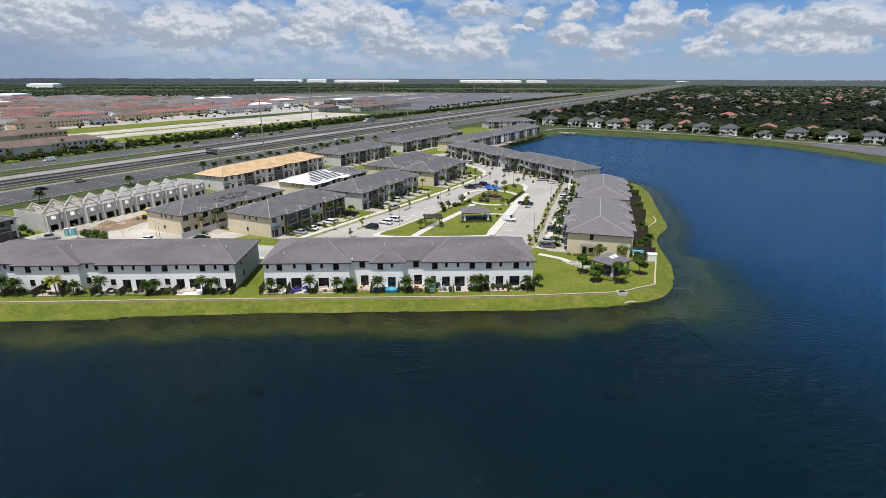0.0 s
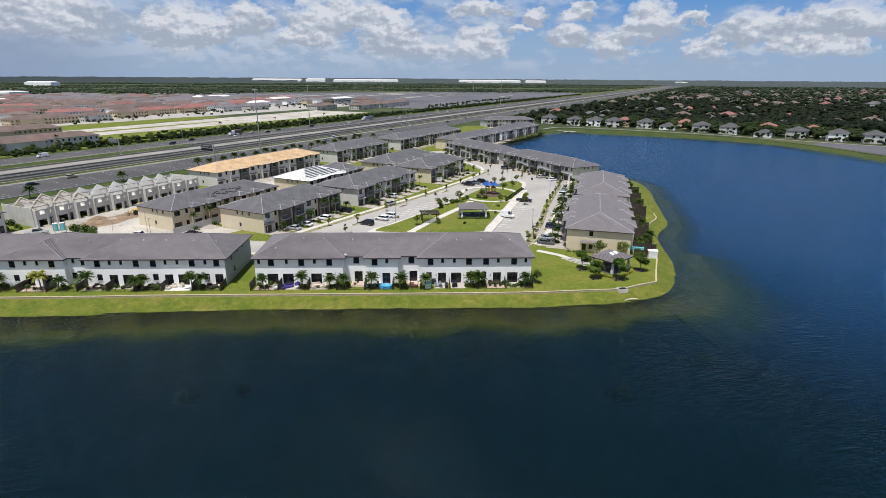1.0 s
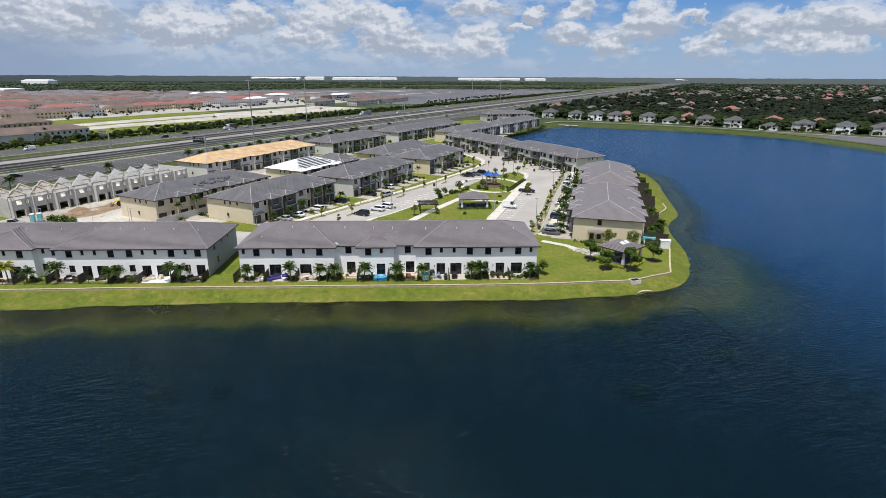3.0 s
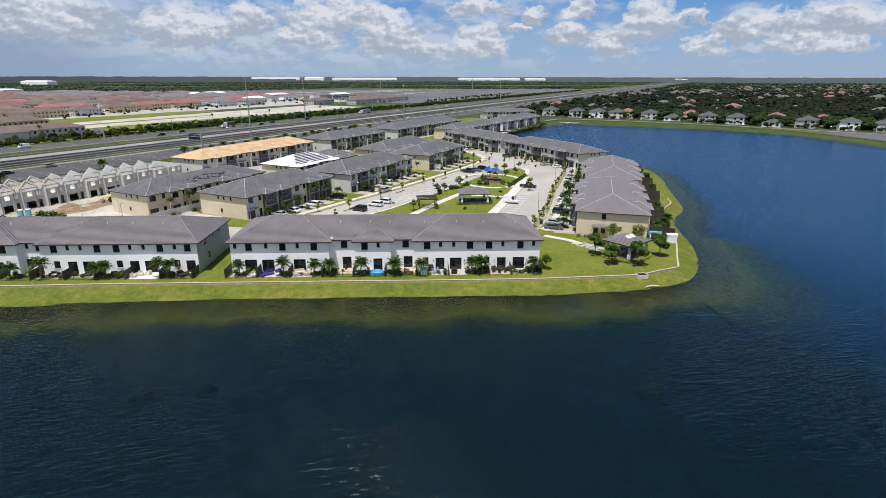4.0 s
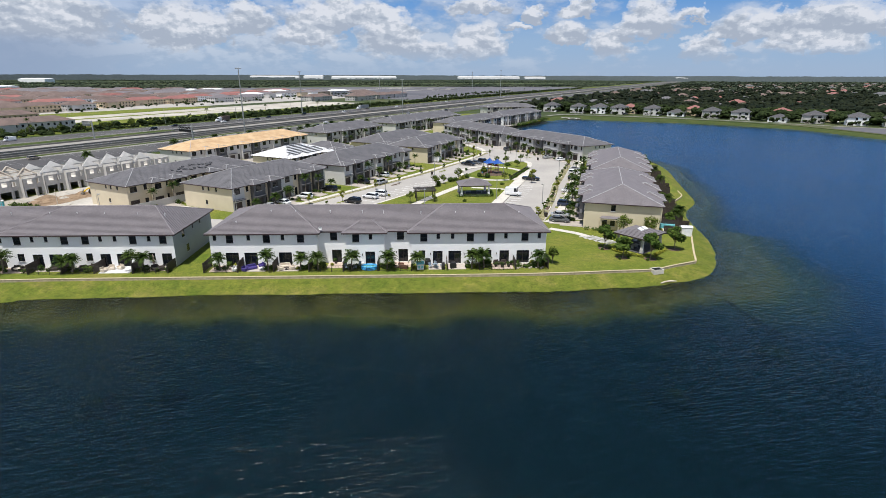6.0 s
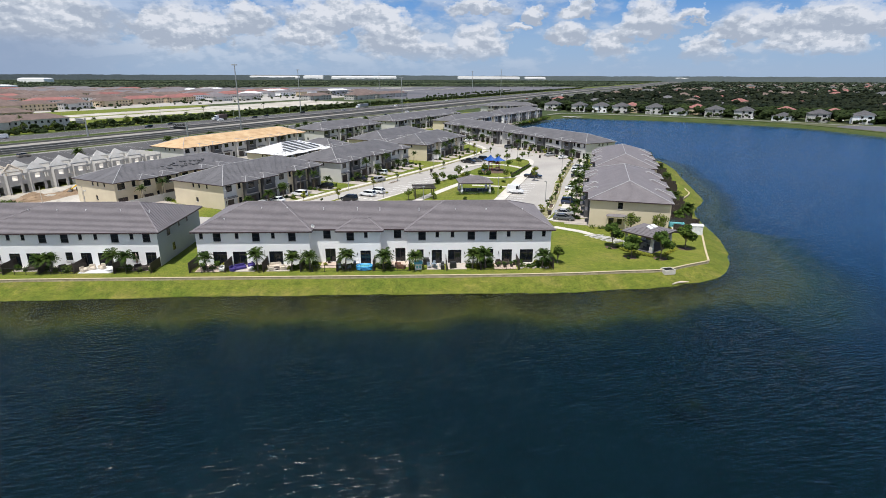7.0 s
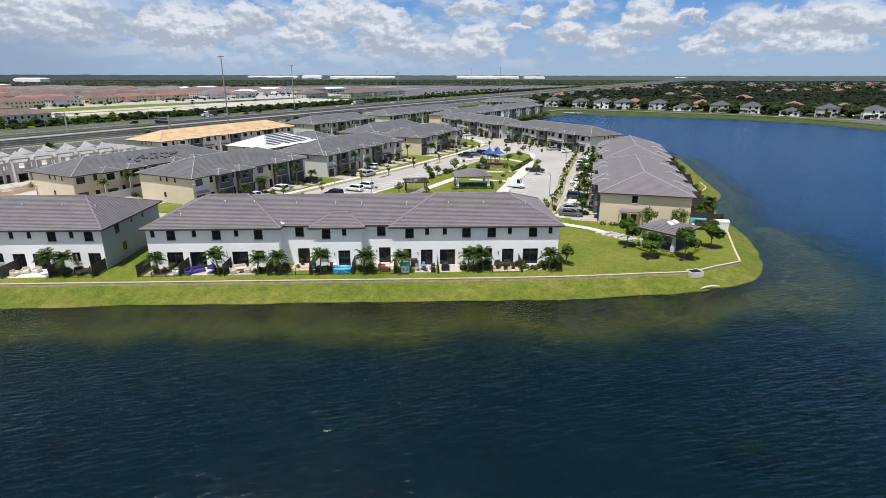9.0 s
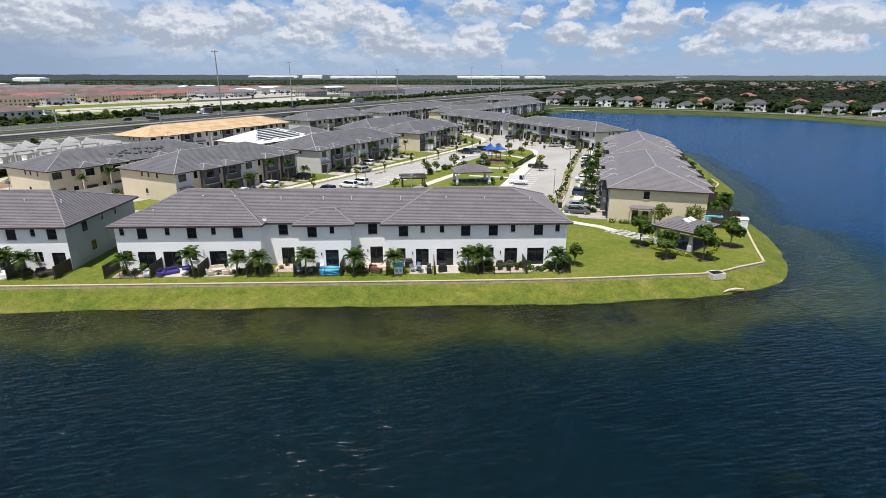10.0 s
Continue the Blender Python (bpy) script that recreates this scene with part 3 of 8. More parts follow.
# low seawall with a pale cap along the bank
wall_line = [p for p in edge if -200 < p[0] < 60.2 and p[1] < 133]
wall_end = [p for p in edge if 65.2 < p[0] < 77.6 and 154 < p[1] < 177]
g = Geo()
ribbon(g, wall_line, 0.14, -0.6, 0.05)
ribbon(g, wall_end, 0.14, -0.6, 0.05)
wall_ob = solid("seawall", g, M_STONE, "low stone-faced seawall along the grass bank", "retaining wall", "structure")
g = Geo()
ribbon(g, wall_line, 0.17, 0.055, 0.12)
ribbon(g, wall_end, 0.17, 0.055, 0.12)
part("wall_cap", g, M_WALLCAP, wall_ob, "pale concrete cap")

# paving
STREET = [(-135, 135.5), (24, 135.5), (29, 141), (34, 151.7), (49.8, 196.6), (61.6, 229.6), (63.5, 243), (56.5, 258.3), (42, 281), (26, 310), (12, 338), (-1, 332), (20.4, 294.8), (29.2, 261.9), (3.2, 212.9), (-22.2, 175.1),
          (-42.3, 145), (-60, 149), (-84, 149), (-135, 149)]
g = Geo()
slab(g, STREET, -0.1, 0.06)
solid("road", g, M_ASPH, "pale grey paved estate street and parking", "street", "structure")
PARK = [(-14, 153), (15.6, 152.6), (19.1, 158.2), (30.2, 187.9), (40.8, 217.8), (44, 232), (39, 236), (34.0, 231), (27.4, 224), (9, 192.8), (-10.3, 163.5), (-15.2, 157.7)]
g = Geo()
slab(g, smooth(PARK, 4, True), 0.0, 0.2)
solid("park_kerb", g, M_CONC, "pale concrete kerb and walk round the park", "kerb", "structure")
g = Geo()
c = Vector((14, 190))
slab(g, smooth([(p[0] + (c.x - p[0]) * 0.07, p[1] + (c.y - p[1]) * 0.035) for p in PARK], 4, True), 0.1, 0.23)
solid("park_lawn", g, M_LAWN, "green lawn of the pocket park", "lawn", "structure")
# walks beside the street
g = Geo()
ribbon(g, smooth([(-42.8, 145.2), (-22.6, 175.4), (2.8, 213.2), (28.6, 261.9), (19.9, 294.8), (-1.5, 332)], 5), 0.85, 0.0, 0.14)
ribbon(g, smooth([(30.4, 141), (35.8, 151.0), (51.6, 196.0), (62.9, 229.4), (64.6, 243.4), (57.4, 258.8), (42.9, 281.6), (27, 310.5)], 5), 1.15, 0.0, 0.14)
ribbon(g, [(-135, 134.6), (24.5, 134.6)], 0.7, 0.0, 0.14)
solid("sidewalk", g, M_CONC, "pale concrete sidewalk along the street", "sidewalk", "structure")

g = Geo()
ribbon(g, smooth([(27.8, 141), (33.0, 154.5), (38.2, 170), (43.0, 186), (48.2, 200.5), (54.0, 216.5), (57.2, 225)], 5), 1.0, 0.0, 0.12)
ribbon(g, smooth([(-41.6, 143.8), (-21.2, 174.6), (4.4, 212.6), (29.6, 259)], 5), 0.8, 0.0, 0.12)
solid("planting_strip", g, M_DRY, "dry grass planting strip beside the street", "verge", "structure")

# stones along the waterline
rnd = random.Random(9)
g = Geo()
for i, (x, y) in enumerate(shore):
    if not (-110 < x < 46 and y < 112) or i % 7:
        continue
    for _ in range(2):
        px, py = x + rnd.uniform(-1.6, 1.6), y + rnd.uniform(-0.5, 0.5)
        r = rnd.uniform(0.04, 0.11) * (2 if rnd.random() < 0.04 else 1)
        g.loft([[(px + math.cos(a) * r * q, py + math.sin(a) * r * q, WATER_Z + z * r) for a in np.linspace(0, 2 * math.pi, 6, endpoint=False)] for q, z in ((0.8, -1.0), (1.0, 0.3), (0.5, 0.9))])
solid("waterline_stones", g, M_BARK, "small stones along the waterline", "stones", "stuff")

# ragged grass hanging over the waterline
M_TUFT = surface("waterline_grass", (0.12, 0.14, 0.025), (0.06, 0.075, 0.016), 1.4, 7.0, 0.9, space="world", island=0.3, spec=0.1)
rnd = random.Random(17)
g = Geo()
for (x, y), (x2, y2) in zip(shore, shore[1:]):
    if not (-120 < x < 52 and y < 113):
        continue
    L = math.hypot(x2 - x, y2 - y)
    for _ in range(int(L * 7 + rnd.random())):
        t, w, hgt = rnd.random(), rnd.uniform(0.05, 0.16), rnd.uniform(0.03, 0.11) * (1.5 if noise.noise(Vector((x / 5, y / 5, 3.0))) > 0.15 else 0.8)
        px, py = x + (x2 - x) * t + rnd.uniform(-0.3, 0.3), y + (y2 - y) * t + rnd.uniform(-0.12, 0.4)
        a, lean = rnd.uniform(0, 6.28), rnd.uniform(-0.15, 0.15)
        c, d = math.cos(a) * w, math.sin(a) * w
        g.quad((px - c, py - d, WATER_Z - 0.05), (px + c, py + d, WATER_Z - 0.05), (px + c * 0.6 + lean, py + d * 0.6 - lean, WATER_Z + hgt), (px - c * 0.5 + lean, py - d * 0.5 - lean, WATER_Z + hgt * 0.8))
solid("waterline_grass", g, M_TUFT, "ragged dark grass tufts along the waterline", "grass", "stuff")

# ---- highway ----
HO, HE = Vector((104.7, 686.2)), Vector((0.4815, 0.8765))
HN = Vector((-HE.y, HE.x))


def hwy(s, n):
    """Plan place: s metres along the highway, n metres across it from its near edge."""
    p = HO + HE * s + HN * n
    return (p.x, p.y)


def strip(geo, n0, n1, z0, z1, s0=-1400, s1=4000, m=0):
    slab(geo, [hwy(s0, n0), hwy(s1, n0), hwy(s1, n1), hwy(s0, n1)], z0, z1, m)


g = Geo()
strip(g, -16, 112, -0.1, 0.05)
solid("verge", g, M_ROUGH_SHADED, "grass verges and medians of the highway", "verge", "structure")
for n0, n1, s0, s1 in ((-7.5, 20.5, -1400, 4000), (30, 36.6, -1400, 4000), (38, 45.6, -1400, 4000), (81, 103.5, -1400, 4000), (64, 79, -405, 4000)):
    strip(g := Geo(), n0, n1, 0.0, 0.12, s0, s1)
    solid("carriageway", g, M_HWY, "grey asphalt lanes of the highway", "highway", "structure")
g = Geo()
for n0, n1 in ((20.6, 23.4), (28.4, 29.4), (46.8, 61.5), (79.3, 80.8)):
    strip(g, n0, n1, 0.0, 0.1)
solid("shoulder", g, M_SHOULDER, "pale worn shoulders between the carriageways", "road shoulder", "structure")
g = Geo()
for n in (-6.4, 19.6, 30.6, 44.9, 82.2, 102.4):
    strip(g, n, n + 0.2, 0.12, 0.135)
solid("lane_marking", g, M_LINE, "white painted edge lines on the highway", "road marking", "structure")
g = Geo()
for n in (-2.4, 1.4, 5.2, 9.0, 12.8, 16.4, 33.6, 41.8, 86, 89.8, 93.6, 97.6):
    for k in range(-60, 60):
        strip(g, n, n + 0.13, 0.12, 0.135, k * 12.2, k * 12.2 + 4)
tagged(solid("lane_dashes", g, M_LINE, "white dashed lane lines on the highway", "road marking"), kind="structure")
g = Geo()
for n in (29.7, 37.3, 46.2, 62.0):
    strip(g, n - 0.28, n + 0.28, 0.0, 0.85)
strip(g, 70.8, 71.4, 0.0, 0.85, -405, 4000)
solid("median_barrier", g, M_SHOULDER, "pale concrete median barrier of the highway", "barrier", "structure")
g = Geo()
strip(g, -10.6, -10.45, 0.5, 0.8, -800, 800)
for k in range(-130, 130):
    strip(g, -10.58, -10.47, 0.0, 0.7, k * 6.0, k * 6.0 + 0.15)
solid("guard_rail", g, M_STEEL, "steel guard rail along the near edge of the highway", "guard rail", "structure")

# ---- houses ----
EAVE = 5.98
LAKE_SLOPE = 0.325
CACHE = {}


def hip_roof(geo, caps, x0, x1, y0, y1, z, slope=0.335, course=0.36, lip=0.08, er=1.0, cap=0.1):
    """A hip roof of stepped tile courses, with ridge and hip caps; er is the run of its ends against that of its sides."""
    h = min(x1 - x0, y1 - y0) / 2
    n = max(int(h / course), 1)

    ex, ey = (er, 1.0) if x1 - x0 > y1 - y0 else (1.0, er)

    def ring(a, lift):
        u, v, w = a * ex, a * ey, z + slope * a + lift
        return [(x0 + u, y0 + v, w), (x1 - u, y0 + v, w), (x1 - u, y1 - v, w), (x0 + u, y1 - v, w)]

    k0 = len(geo.v)
    for i in range(n):
        geo.v += ring(h * i / n, 0.0) + ring(h * i / n, lip)
    geo.v += ring(h, 0.0)
    for i in range(2 * n):
        for k in range(4):
            j = (k + 1) % 4
            geo.f.append((k0 + 4 * i + k, k0 + 4 * i + j, k0 + 4 * i + 4 + j, k0 + 4 * i + 4 + k))
            geo.mi.append(0)
    if caps is not None:
        low, top = ring(0, 0.05), ring(h, 0.05)
        for k in range(4):
            caps.tube([low[k], top[k]], cap, 5)
        a, b = (top[0], top[1]) if x1 - x0 > y1 - y0 else (top[1], top[2])
        if (Vector(a) - Vector(b)).length > 0.3:
            caps.tube([a, b], cap, 5)


def wall_panel(geo, a, b, z0, z1, holes=(), depth=0.14, m=0):
    """An upright wall from plan point a to b (its outer side on the right of that way), with real openings and reveals.
    holes: (u0, u1, z0, z1) along the wall."""
    a, b = Vector(a), Vector(b)
    d = (b - a).normalized()
    back = Vector((-d.y, d.x)) * depth
    us = sorted({0.0, (b - a).length, *[h[0] for h in holes], *[h[1] for h in holes]})
    zs = sorted({z0, z1, *[h[2] for h in holes], *[h[3] for h in holes]})

    def at(u, z, q=0.0):
        p = a + d * u + back * q
        return (p.x, p.y, z)

    for u0, u1 in zip(us, us[1:]):
        for w0, w1 in zip(zs, zs[1:]):
            u, w = (u0 + u1) / 2, (w0 + w1) / 2
            if not any(h[0] < u < h[1] and h[2] < w < h[3] for h in holes):
                geo.quad(at(u0, w0), at(u1, w0), at(u1, w1), at(u0, w1), m=m)
    for u0, u1, w0, w1 in holes:
        geo.quad(at(u0, w0), at(u1, w0), at(u1, w0, 1), at(u0, w0, 1), m=m)
        geo.quad(at(u0, w1, 1), at(u1, w1, 1), at(u1, w1), at(u0, w1), m=m)
        geo.quad(at(u0, w0, 1), at(u0, w1, 1), at(u0, w1), at(u0, w0), m=m)
        geo.quad(at(u1, w0), at(u1, w1), at(u1, w1, 1), at(u1, w0, 1), m=m)


def window_meshes(w, h, kind):
    key = (round(w, 2), round(h, 2), kind)
    if key in CACHE:
        return CACHE[key]
    f, p, t = Geo(), Geo(), 0.06
    if kind == "garage":
        for k in range(4):
            p.bevelled(-w / 2 + 0.02, w / 2 - 0.02, 0.0, 0.05, h * k / 4 + 0.01, h * (k + 1) / 4 - 0.01, 0.012)
        f.box(-w / 2, -w / 2 + t, -0.03, 0.05, 0, h)
        f.box(w / 2 - t, w / 2, -0.03, 0.05, 0, h)
        f.box(-w / 2 + t, w / 2 - t, -0.03, 0.05, h - t, h)
    else:
        f.box(-w / 2, -w / 2 + t, -0.03, 0.06, 0, h)
        f.box(w / 2 - t, w / 2, -0.03, 0.06, 0, h)
        f.box(-w / 2 + t, w / 2 - t, -0.03, 0.06, h - t, h)
        f.box(-w / 2 + t, w / 2 - t, -0.03, 0.06, 0, t)
        if kind == "slider":
            f.box(-0.035, 0.035, -0.02, 0.05, t, h - t)
        elif kind == "sash":
            f.box(-w / 2 + t, w / 2 - t, -0.02, 0.05, h * 0.5 - 0.025, h * 0.5 + 0.025)
        elif kind == "twin":
            f.box(-0.03, 0.03, -0.02, 0.05, t, h - t)
        p.box(-w / 2 + t, w / 2 - t, 0.0, 0.02, t, h - t)
        if kind in ("sash", "twin"):
            f.bevelled(-w / 2 - 0.06, w / 2 + 0.06, -0.2, -0.02, -0.09, 0.0, 0.015, m=1)
    CACHE[key] = (f.mesh("window_frame", M_FRAME, M_GREY), p.mesh("pane", M_DOOR if kind == "garage" else M_PANE))
    return CACHE[key]


def opening(house, a, d, u, z, w, h, kind, detail=True):
    """A window or door set in the reveal at u along a wall."""
    back = Vector((-d.y, d.x))
    p = a + d * u + back * 0.08
    f, q = window_meshes(w, h, kind)
    m = pose(p.x, p.y, z, 0, 0, math.degrees(math.atan2(d.y, d.x)))
    name = {"garage": "garage_door", "slider": "patio_door", "door": "front_door"}.get(kind, "window")
    o = part(name, f, None, house, m=m)
    part("panel" if kind == "garage" else "pane", q, None, o)


def facade(house, walls, a, b, z1, specs, mi=0):
    """One wall with its windows. specs: (u, sill, width, height, kind)."""
    a, b = Vector(a), Vector(b)
    d, length = (b - a).normalized(), (b - a).length
    specs = [s for s in specs if s[0] - s[2] / 2 > 0.1 and s[0] + s[2] / 2 < length - 0.1]
    wall_panel(walls, a, b, 0.0, z1, [(u - w / 2, u + w / 2, z, z + h) for u, z, w, h, k in specs], m=mi)
    for u, z, w, h, k in specs:
        opening(house, a, d, u, z, w, h, k)


def outline(segs, length):
    """Plan line of a facade whose segments (x0, x1, out) stand forward by different amounts."""
    pts = []
    for x0, x1, o in segs:
        pts += [(x0, -o), (x1, -o)]
    return pts


def row_house(name, label, m, length, depth, front, back, mats, front_specs, back_specs, end_specs=(), far_specs=None, roof=None, course=0.36, eave=EAVE, slope=0.335, over=0.6, bumps=True, accents=None, group="townhouse rows", roof_label=""):
    """A terrace. front/back: segments (x0, x1, out). specs: lists of openings by absolute x. mats: wall material list; segment i takes accents[i]."""
    h = thing(name, m, label, "townhouse", group)
    walls, rf, caps = Geo(), Geo(), Geo()
    for side, segs, specs in (("f", front, front_specs), ("b", back, back_specs)):
        prev = None
        for i, (x0, x1, o) in enumerate(segs):
            mi = (accents or {}).get((side, i), 0)
            if side == "f":
                a, b = (x0, -o), (x1, -o)
                sp = [(s[0] - x0, *s[1:]) for s in specs if x0 < s[0] < x1]
            else:
                a, b = (x1, depth + o), (x0, depth + o)
                sp = [(x1 - s[0], *s[1:]) for s in specs if x0 < s[0] < x1]
            facade(h, walls, a, b, eave, sp, mi)
            if prev is not None and abs(prev[2] - o) > 0.01:
                y0, y1 = (-prev[2], -o) if side == "f" else (depth + prev[2], depth + o)
                big = o > prev[2]
                p, q = ((x0, y0), (x0, y1))
                wall_panel(walls, p, q, 0.0, eave, m=mi if big else (accents or {}).get((side, i - 1), 0))
            prev = (x0, x1, o)
    fl, fr = front[0][2], front[-1][2]
    bl, br = back[0][2], back[-1][2]
    ends_mi = (accents or {}).get("ends", 0)
    facade(h, walls, (0, depth + bl), (0, -fl), eave, [s for s in end_specs if s[0] < depth], ends_mi)
    facade(h, walls, (length, -fr), (length, depth + br), eave, [s for s in (end_specs if far_specs is None else far_specs) if s[0] < depth], ends_mi)
    part("wall", walls, mats, h)
    z = eave + 0.1
    er = 0.76 if bumps == "wide" else 1.0
    lip = 0.08 if bumps == "wide" else 0.035
    hip_roof(rf, None if bumps == "wide" else caps, -over, length + over, -over, depth + over, z, slope, course, lip, er=er, cap=0.085)
    if bumps == "wide":
        rise = depth / 2 + over
        caps.tube([(rise * er - over, depth / 2, z + slope * rise + 0.05), (length + over - rise * er, depth / 2, z + slope * rise + 0.05)], 0.1, 5)
    soffit, fas = Geo(), Geo()
    soffit.box(-over + 0.03, length + over - 0.03, -over + 0.03, depth + over - 0.03, eave - 0.02, eave + 0.06)
    fas.box(-over - 0.03, length + over + 0.03, -over - 0.03, -over, eave - 0.08, z + 0.02)
    fas.box(-over - 0.03, length + over + 0.03, depth + over, depth + over + 0.03, eave - 0.08, z + 0.02)
    fas.box(-over - 0.03, -over, -over, depth + over, eave - 0.08, z + 0.02)
    fas.box(length + over, length + over + 0.03, -over, depth + over, eave - 0.08, z + 0.02)
    for side, segs in (("f", front), ("b", back)):
        for x0, x1, o in segs:
            if o < 0.2:
                continue
            w, y = x1 - x0 + 2 * over, (-o - over) if side == "f" else (depth + o + over)
            deep = min(max(w, 3.0), depth + 2 * over + o) if not bumps == "wide" or w < 9 else depth + 2 * over + o
            ya, yb = (y, y + deep) if side == "f" else (y - deep, y)
            cross = Geo()
            hip_roof(cross, caps, x0 - over, x1 + over, ya, yb, z + 0.012, slope, course, lip, er=er, cap=0.1 if bumps == "wide" else 0.085)
            part("cross_roof", cross, roof or (M_ROOF if bumps == "wide" else M_ROOF2), h)
            sa, sb = (y + 0.03, -over) if side == "f" else (depth + over, y - 0.03)
            soffit.box(x0 - over + 0.03, x1 + over - 0.03, min(sa, sb), max(sa, sb), eave - 0.02, eave + 0.06)
            fy = (y - 0.03, y) if side == "f" else (y, y + 0.03)
            fas.box(x0 - over - 0.03, x1 + over + 0.03, *fy, eave - 0.08, z + 0.02)
            for xx in (x0 - over, x1 + over):
                fas.box(xx - 0.015, xx + 0.015, min(sa, sb), max(sa, sb), eave - 0.075, z + 0.015)
    part("roof", rf, roof or (M_ROOF if bumps == "wide" else M_ROOF2), h, roof_label)
    part("ridge_cap", caps, M_CAP if bumps == "wide" else M_CAP2, h)["kind"] = "stuff"
    part("soffit", soffit, M_GREY, h)
    part("fascia", fas, M_FASCIA, h)
    return h


B = (4.3, 1.25, 1.42, "sash")
S = (4.78, 0.6, 0.95, "sash")
W = (1.2, 1.15, 1.4, "sash")


def spec_list(pairs):
    table = {"B": B, "S": S, "W": W, "D": (0.08, 2.3, 2.4, "slider"), "d": (0.08, 1.75, 2.4, "slider"), "w": (1.2, 0.75, 1.4, "sash")}
    return [(x, *table[k]) for x, k in pairs]


# two white rows with their gardens to the lake
X0, Y0 = -36.8, 114.2
lake_front = [(-35.87, "S"), (-33.28, "B"), (-29.96, "S"), (-26.8, "B"), (-23.94, "S"), (-20.78, "B"), (-17.8, "S"), (-15.11, "B"), (-10.98, "B"), (-8.34, "S"), (-5.71, "S"), (-3.03, "B"), (1.2, "B"), (3.8, "S"),
              (6.39, "S"), (9.6, "B"), (13.34, "B"), (16.03, "S"), (19.51, "B"), (22.1, "S"), (-35.6, "W"), (-33.1, "D"), (-29.8, "D"), (-26.9, "w"), (-23.7, "D"), (-20.8, "W"), (-17.3, "W"), (-14.7, "d"), (-11.4, "W"),
              (-8.5, "d"), (-5.25, "W"), (-2.6, "d"), (0.85, "W"), (3.7, "d"), (6.8, "D"), (9.75, "W"), (12.9, "W"), (15.85, "d"), (19.25, "D"), (21.95, "w")]
segs_1 = [(0, 18.9, 1.3), (18.9, 24.0, 0), (24.0, 30.9, 1.3), (30.9, 35.6, 0), (35.6, 60.2, 1.3)]
rear = spec_list([(x, k) for i in range(10) for x, k in ((i * 6.05 + 1.5, "B"), (i * 6.05 + 4.4, "B"), (i * 6.05 + 4.6, "W"))])
ends = [(4.2, *B), (8.5, *S), (12.0, *S), (5.5, *W)]
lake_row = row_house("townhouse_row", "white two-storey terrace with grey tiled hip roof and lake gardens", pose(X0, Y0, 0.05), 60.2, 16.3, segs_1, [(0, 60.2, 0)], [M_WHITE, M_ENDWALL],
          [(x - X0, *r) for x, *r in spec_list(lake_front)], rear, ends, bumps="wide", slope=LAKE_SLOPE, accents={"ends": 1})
for x in (-34.2, -22.2, -9.9, -3.8, 2.4, 8.5, 14.4, 20.9):
    g = Geo()
    g.bevelled(-0.06, 0.06, -0.12, 0.0, 0, 0.38, 0.02)
    part("wall_lamp", g, M_FRAME, lake_row, "slim dark wall lamp", pose(x - X0, -1.3 if not -18 < x < -12.9 and not -6 < x < -1.3 else 0.0, 1.75))
for x in (-36.4, -25.6, -19.5, -12.5, -0.2, 10.8, 11.7, 23.0):
    g = Geo()
    g.bevelled(-0.05, 0.05, -0.09, 0.0, 0, 1.0, 0.02)
    part("conduit", g, M_GREY, lake_row, "short pale conduit on the wall", pose(x - X0, -1.3, 1.8))
X2 = -103.6
lake_front = [(-87.7, "B"), (-85, "S"), (-82.5, "S"), (-79.5, "B"), (-75.8, "S"), (-73.6, "B"), (-70, "B"), (-67.4, "S"), (-65, "S"), (-61.9, "B"), (-58.3, "B"), (-55.7, "S"), (-53.2, "S"), (-50.1, "B"), (-47.3, "S"), (-44.9, "B"),
              (-93.5, "S"), (-91.9, "B"), (-99.0, "B"), (-101.5, "S"), (-87.3, "W"), (-84.6, "d"), (-81.0, "D"), (-75.9, "W"), (-73.5, "d"), (-69.9, "W"), (-67, "d"), (-63.9, "D"), (-61.1, "W"), (-58.1, "W"), (-55.3, "d"), (-52.2, "D"),
              (-47.2, "W"), (-44.6, "d"), (-92.5, "W"), (-99.0, "D"), (-101.6, "W")]
segs_2 = [(0, 9.2, 1.3), (9.2, 13.0, 0), (13.0, 26.6, 1.3), (26.6, 31.0, 0), (31.0, 60.5, 1.3)]
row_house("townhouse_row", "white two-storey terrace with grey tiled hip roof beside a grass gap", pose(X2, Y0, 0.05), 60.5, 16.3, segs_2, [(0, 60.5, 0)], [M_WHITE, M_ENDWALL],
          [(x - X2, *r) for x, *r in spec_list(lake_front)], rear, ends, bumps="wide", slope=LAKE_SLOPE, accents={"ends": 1})


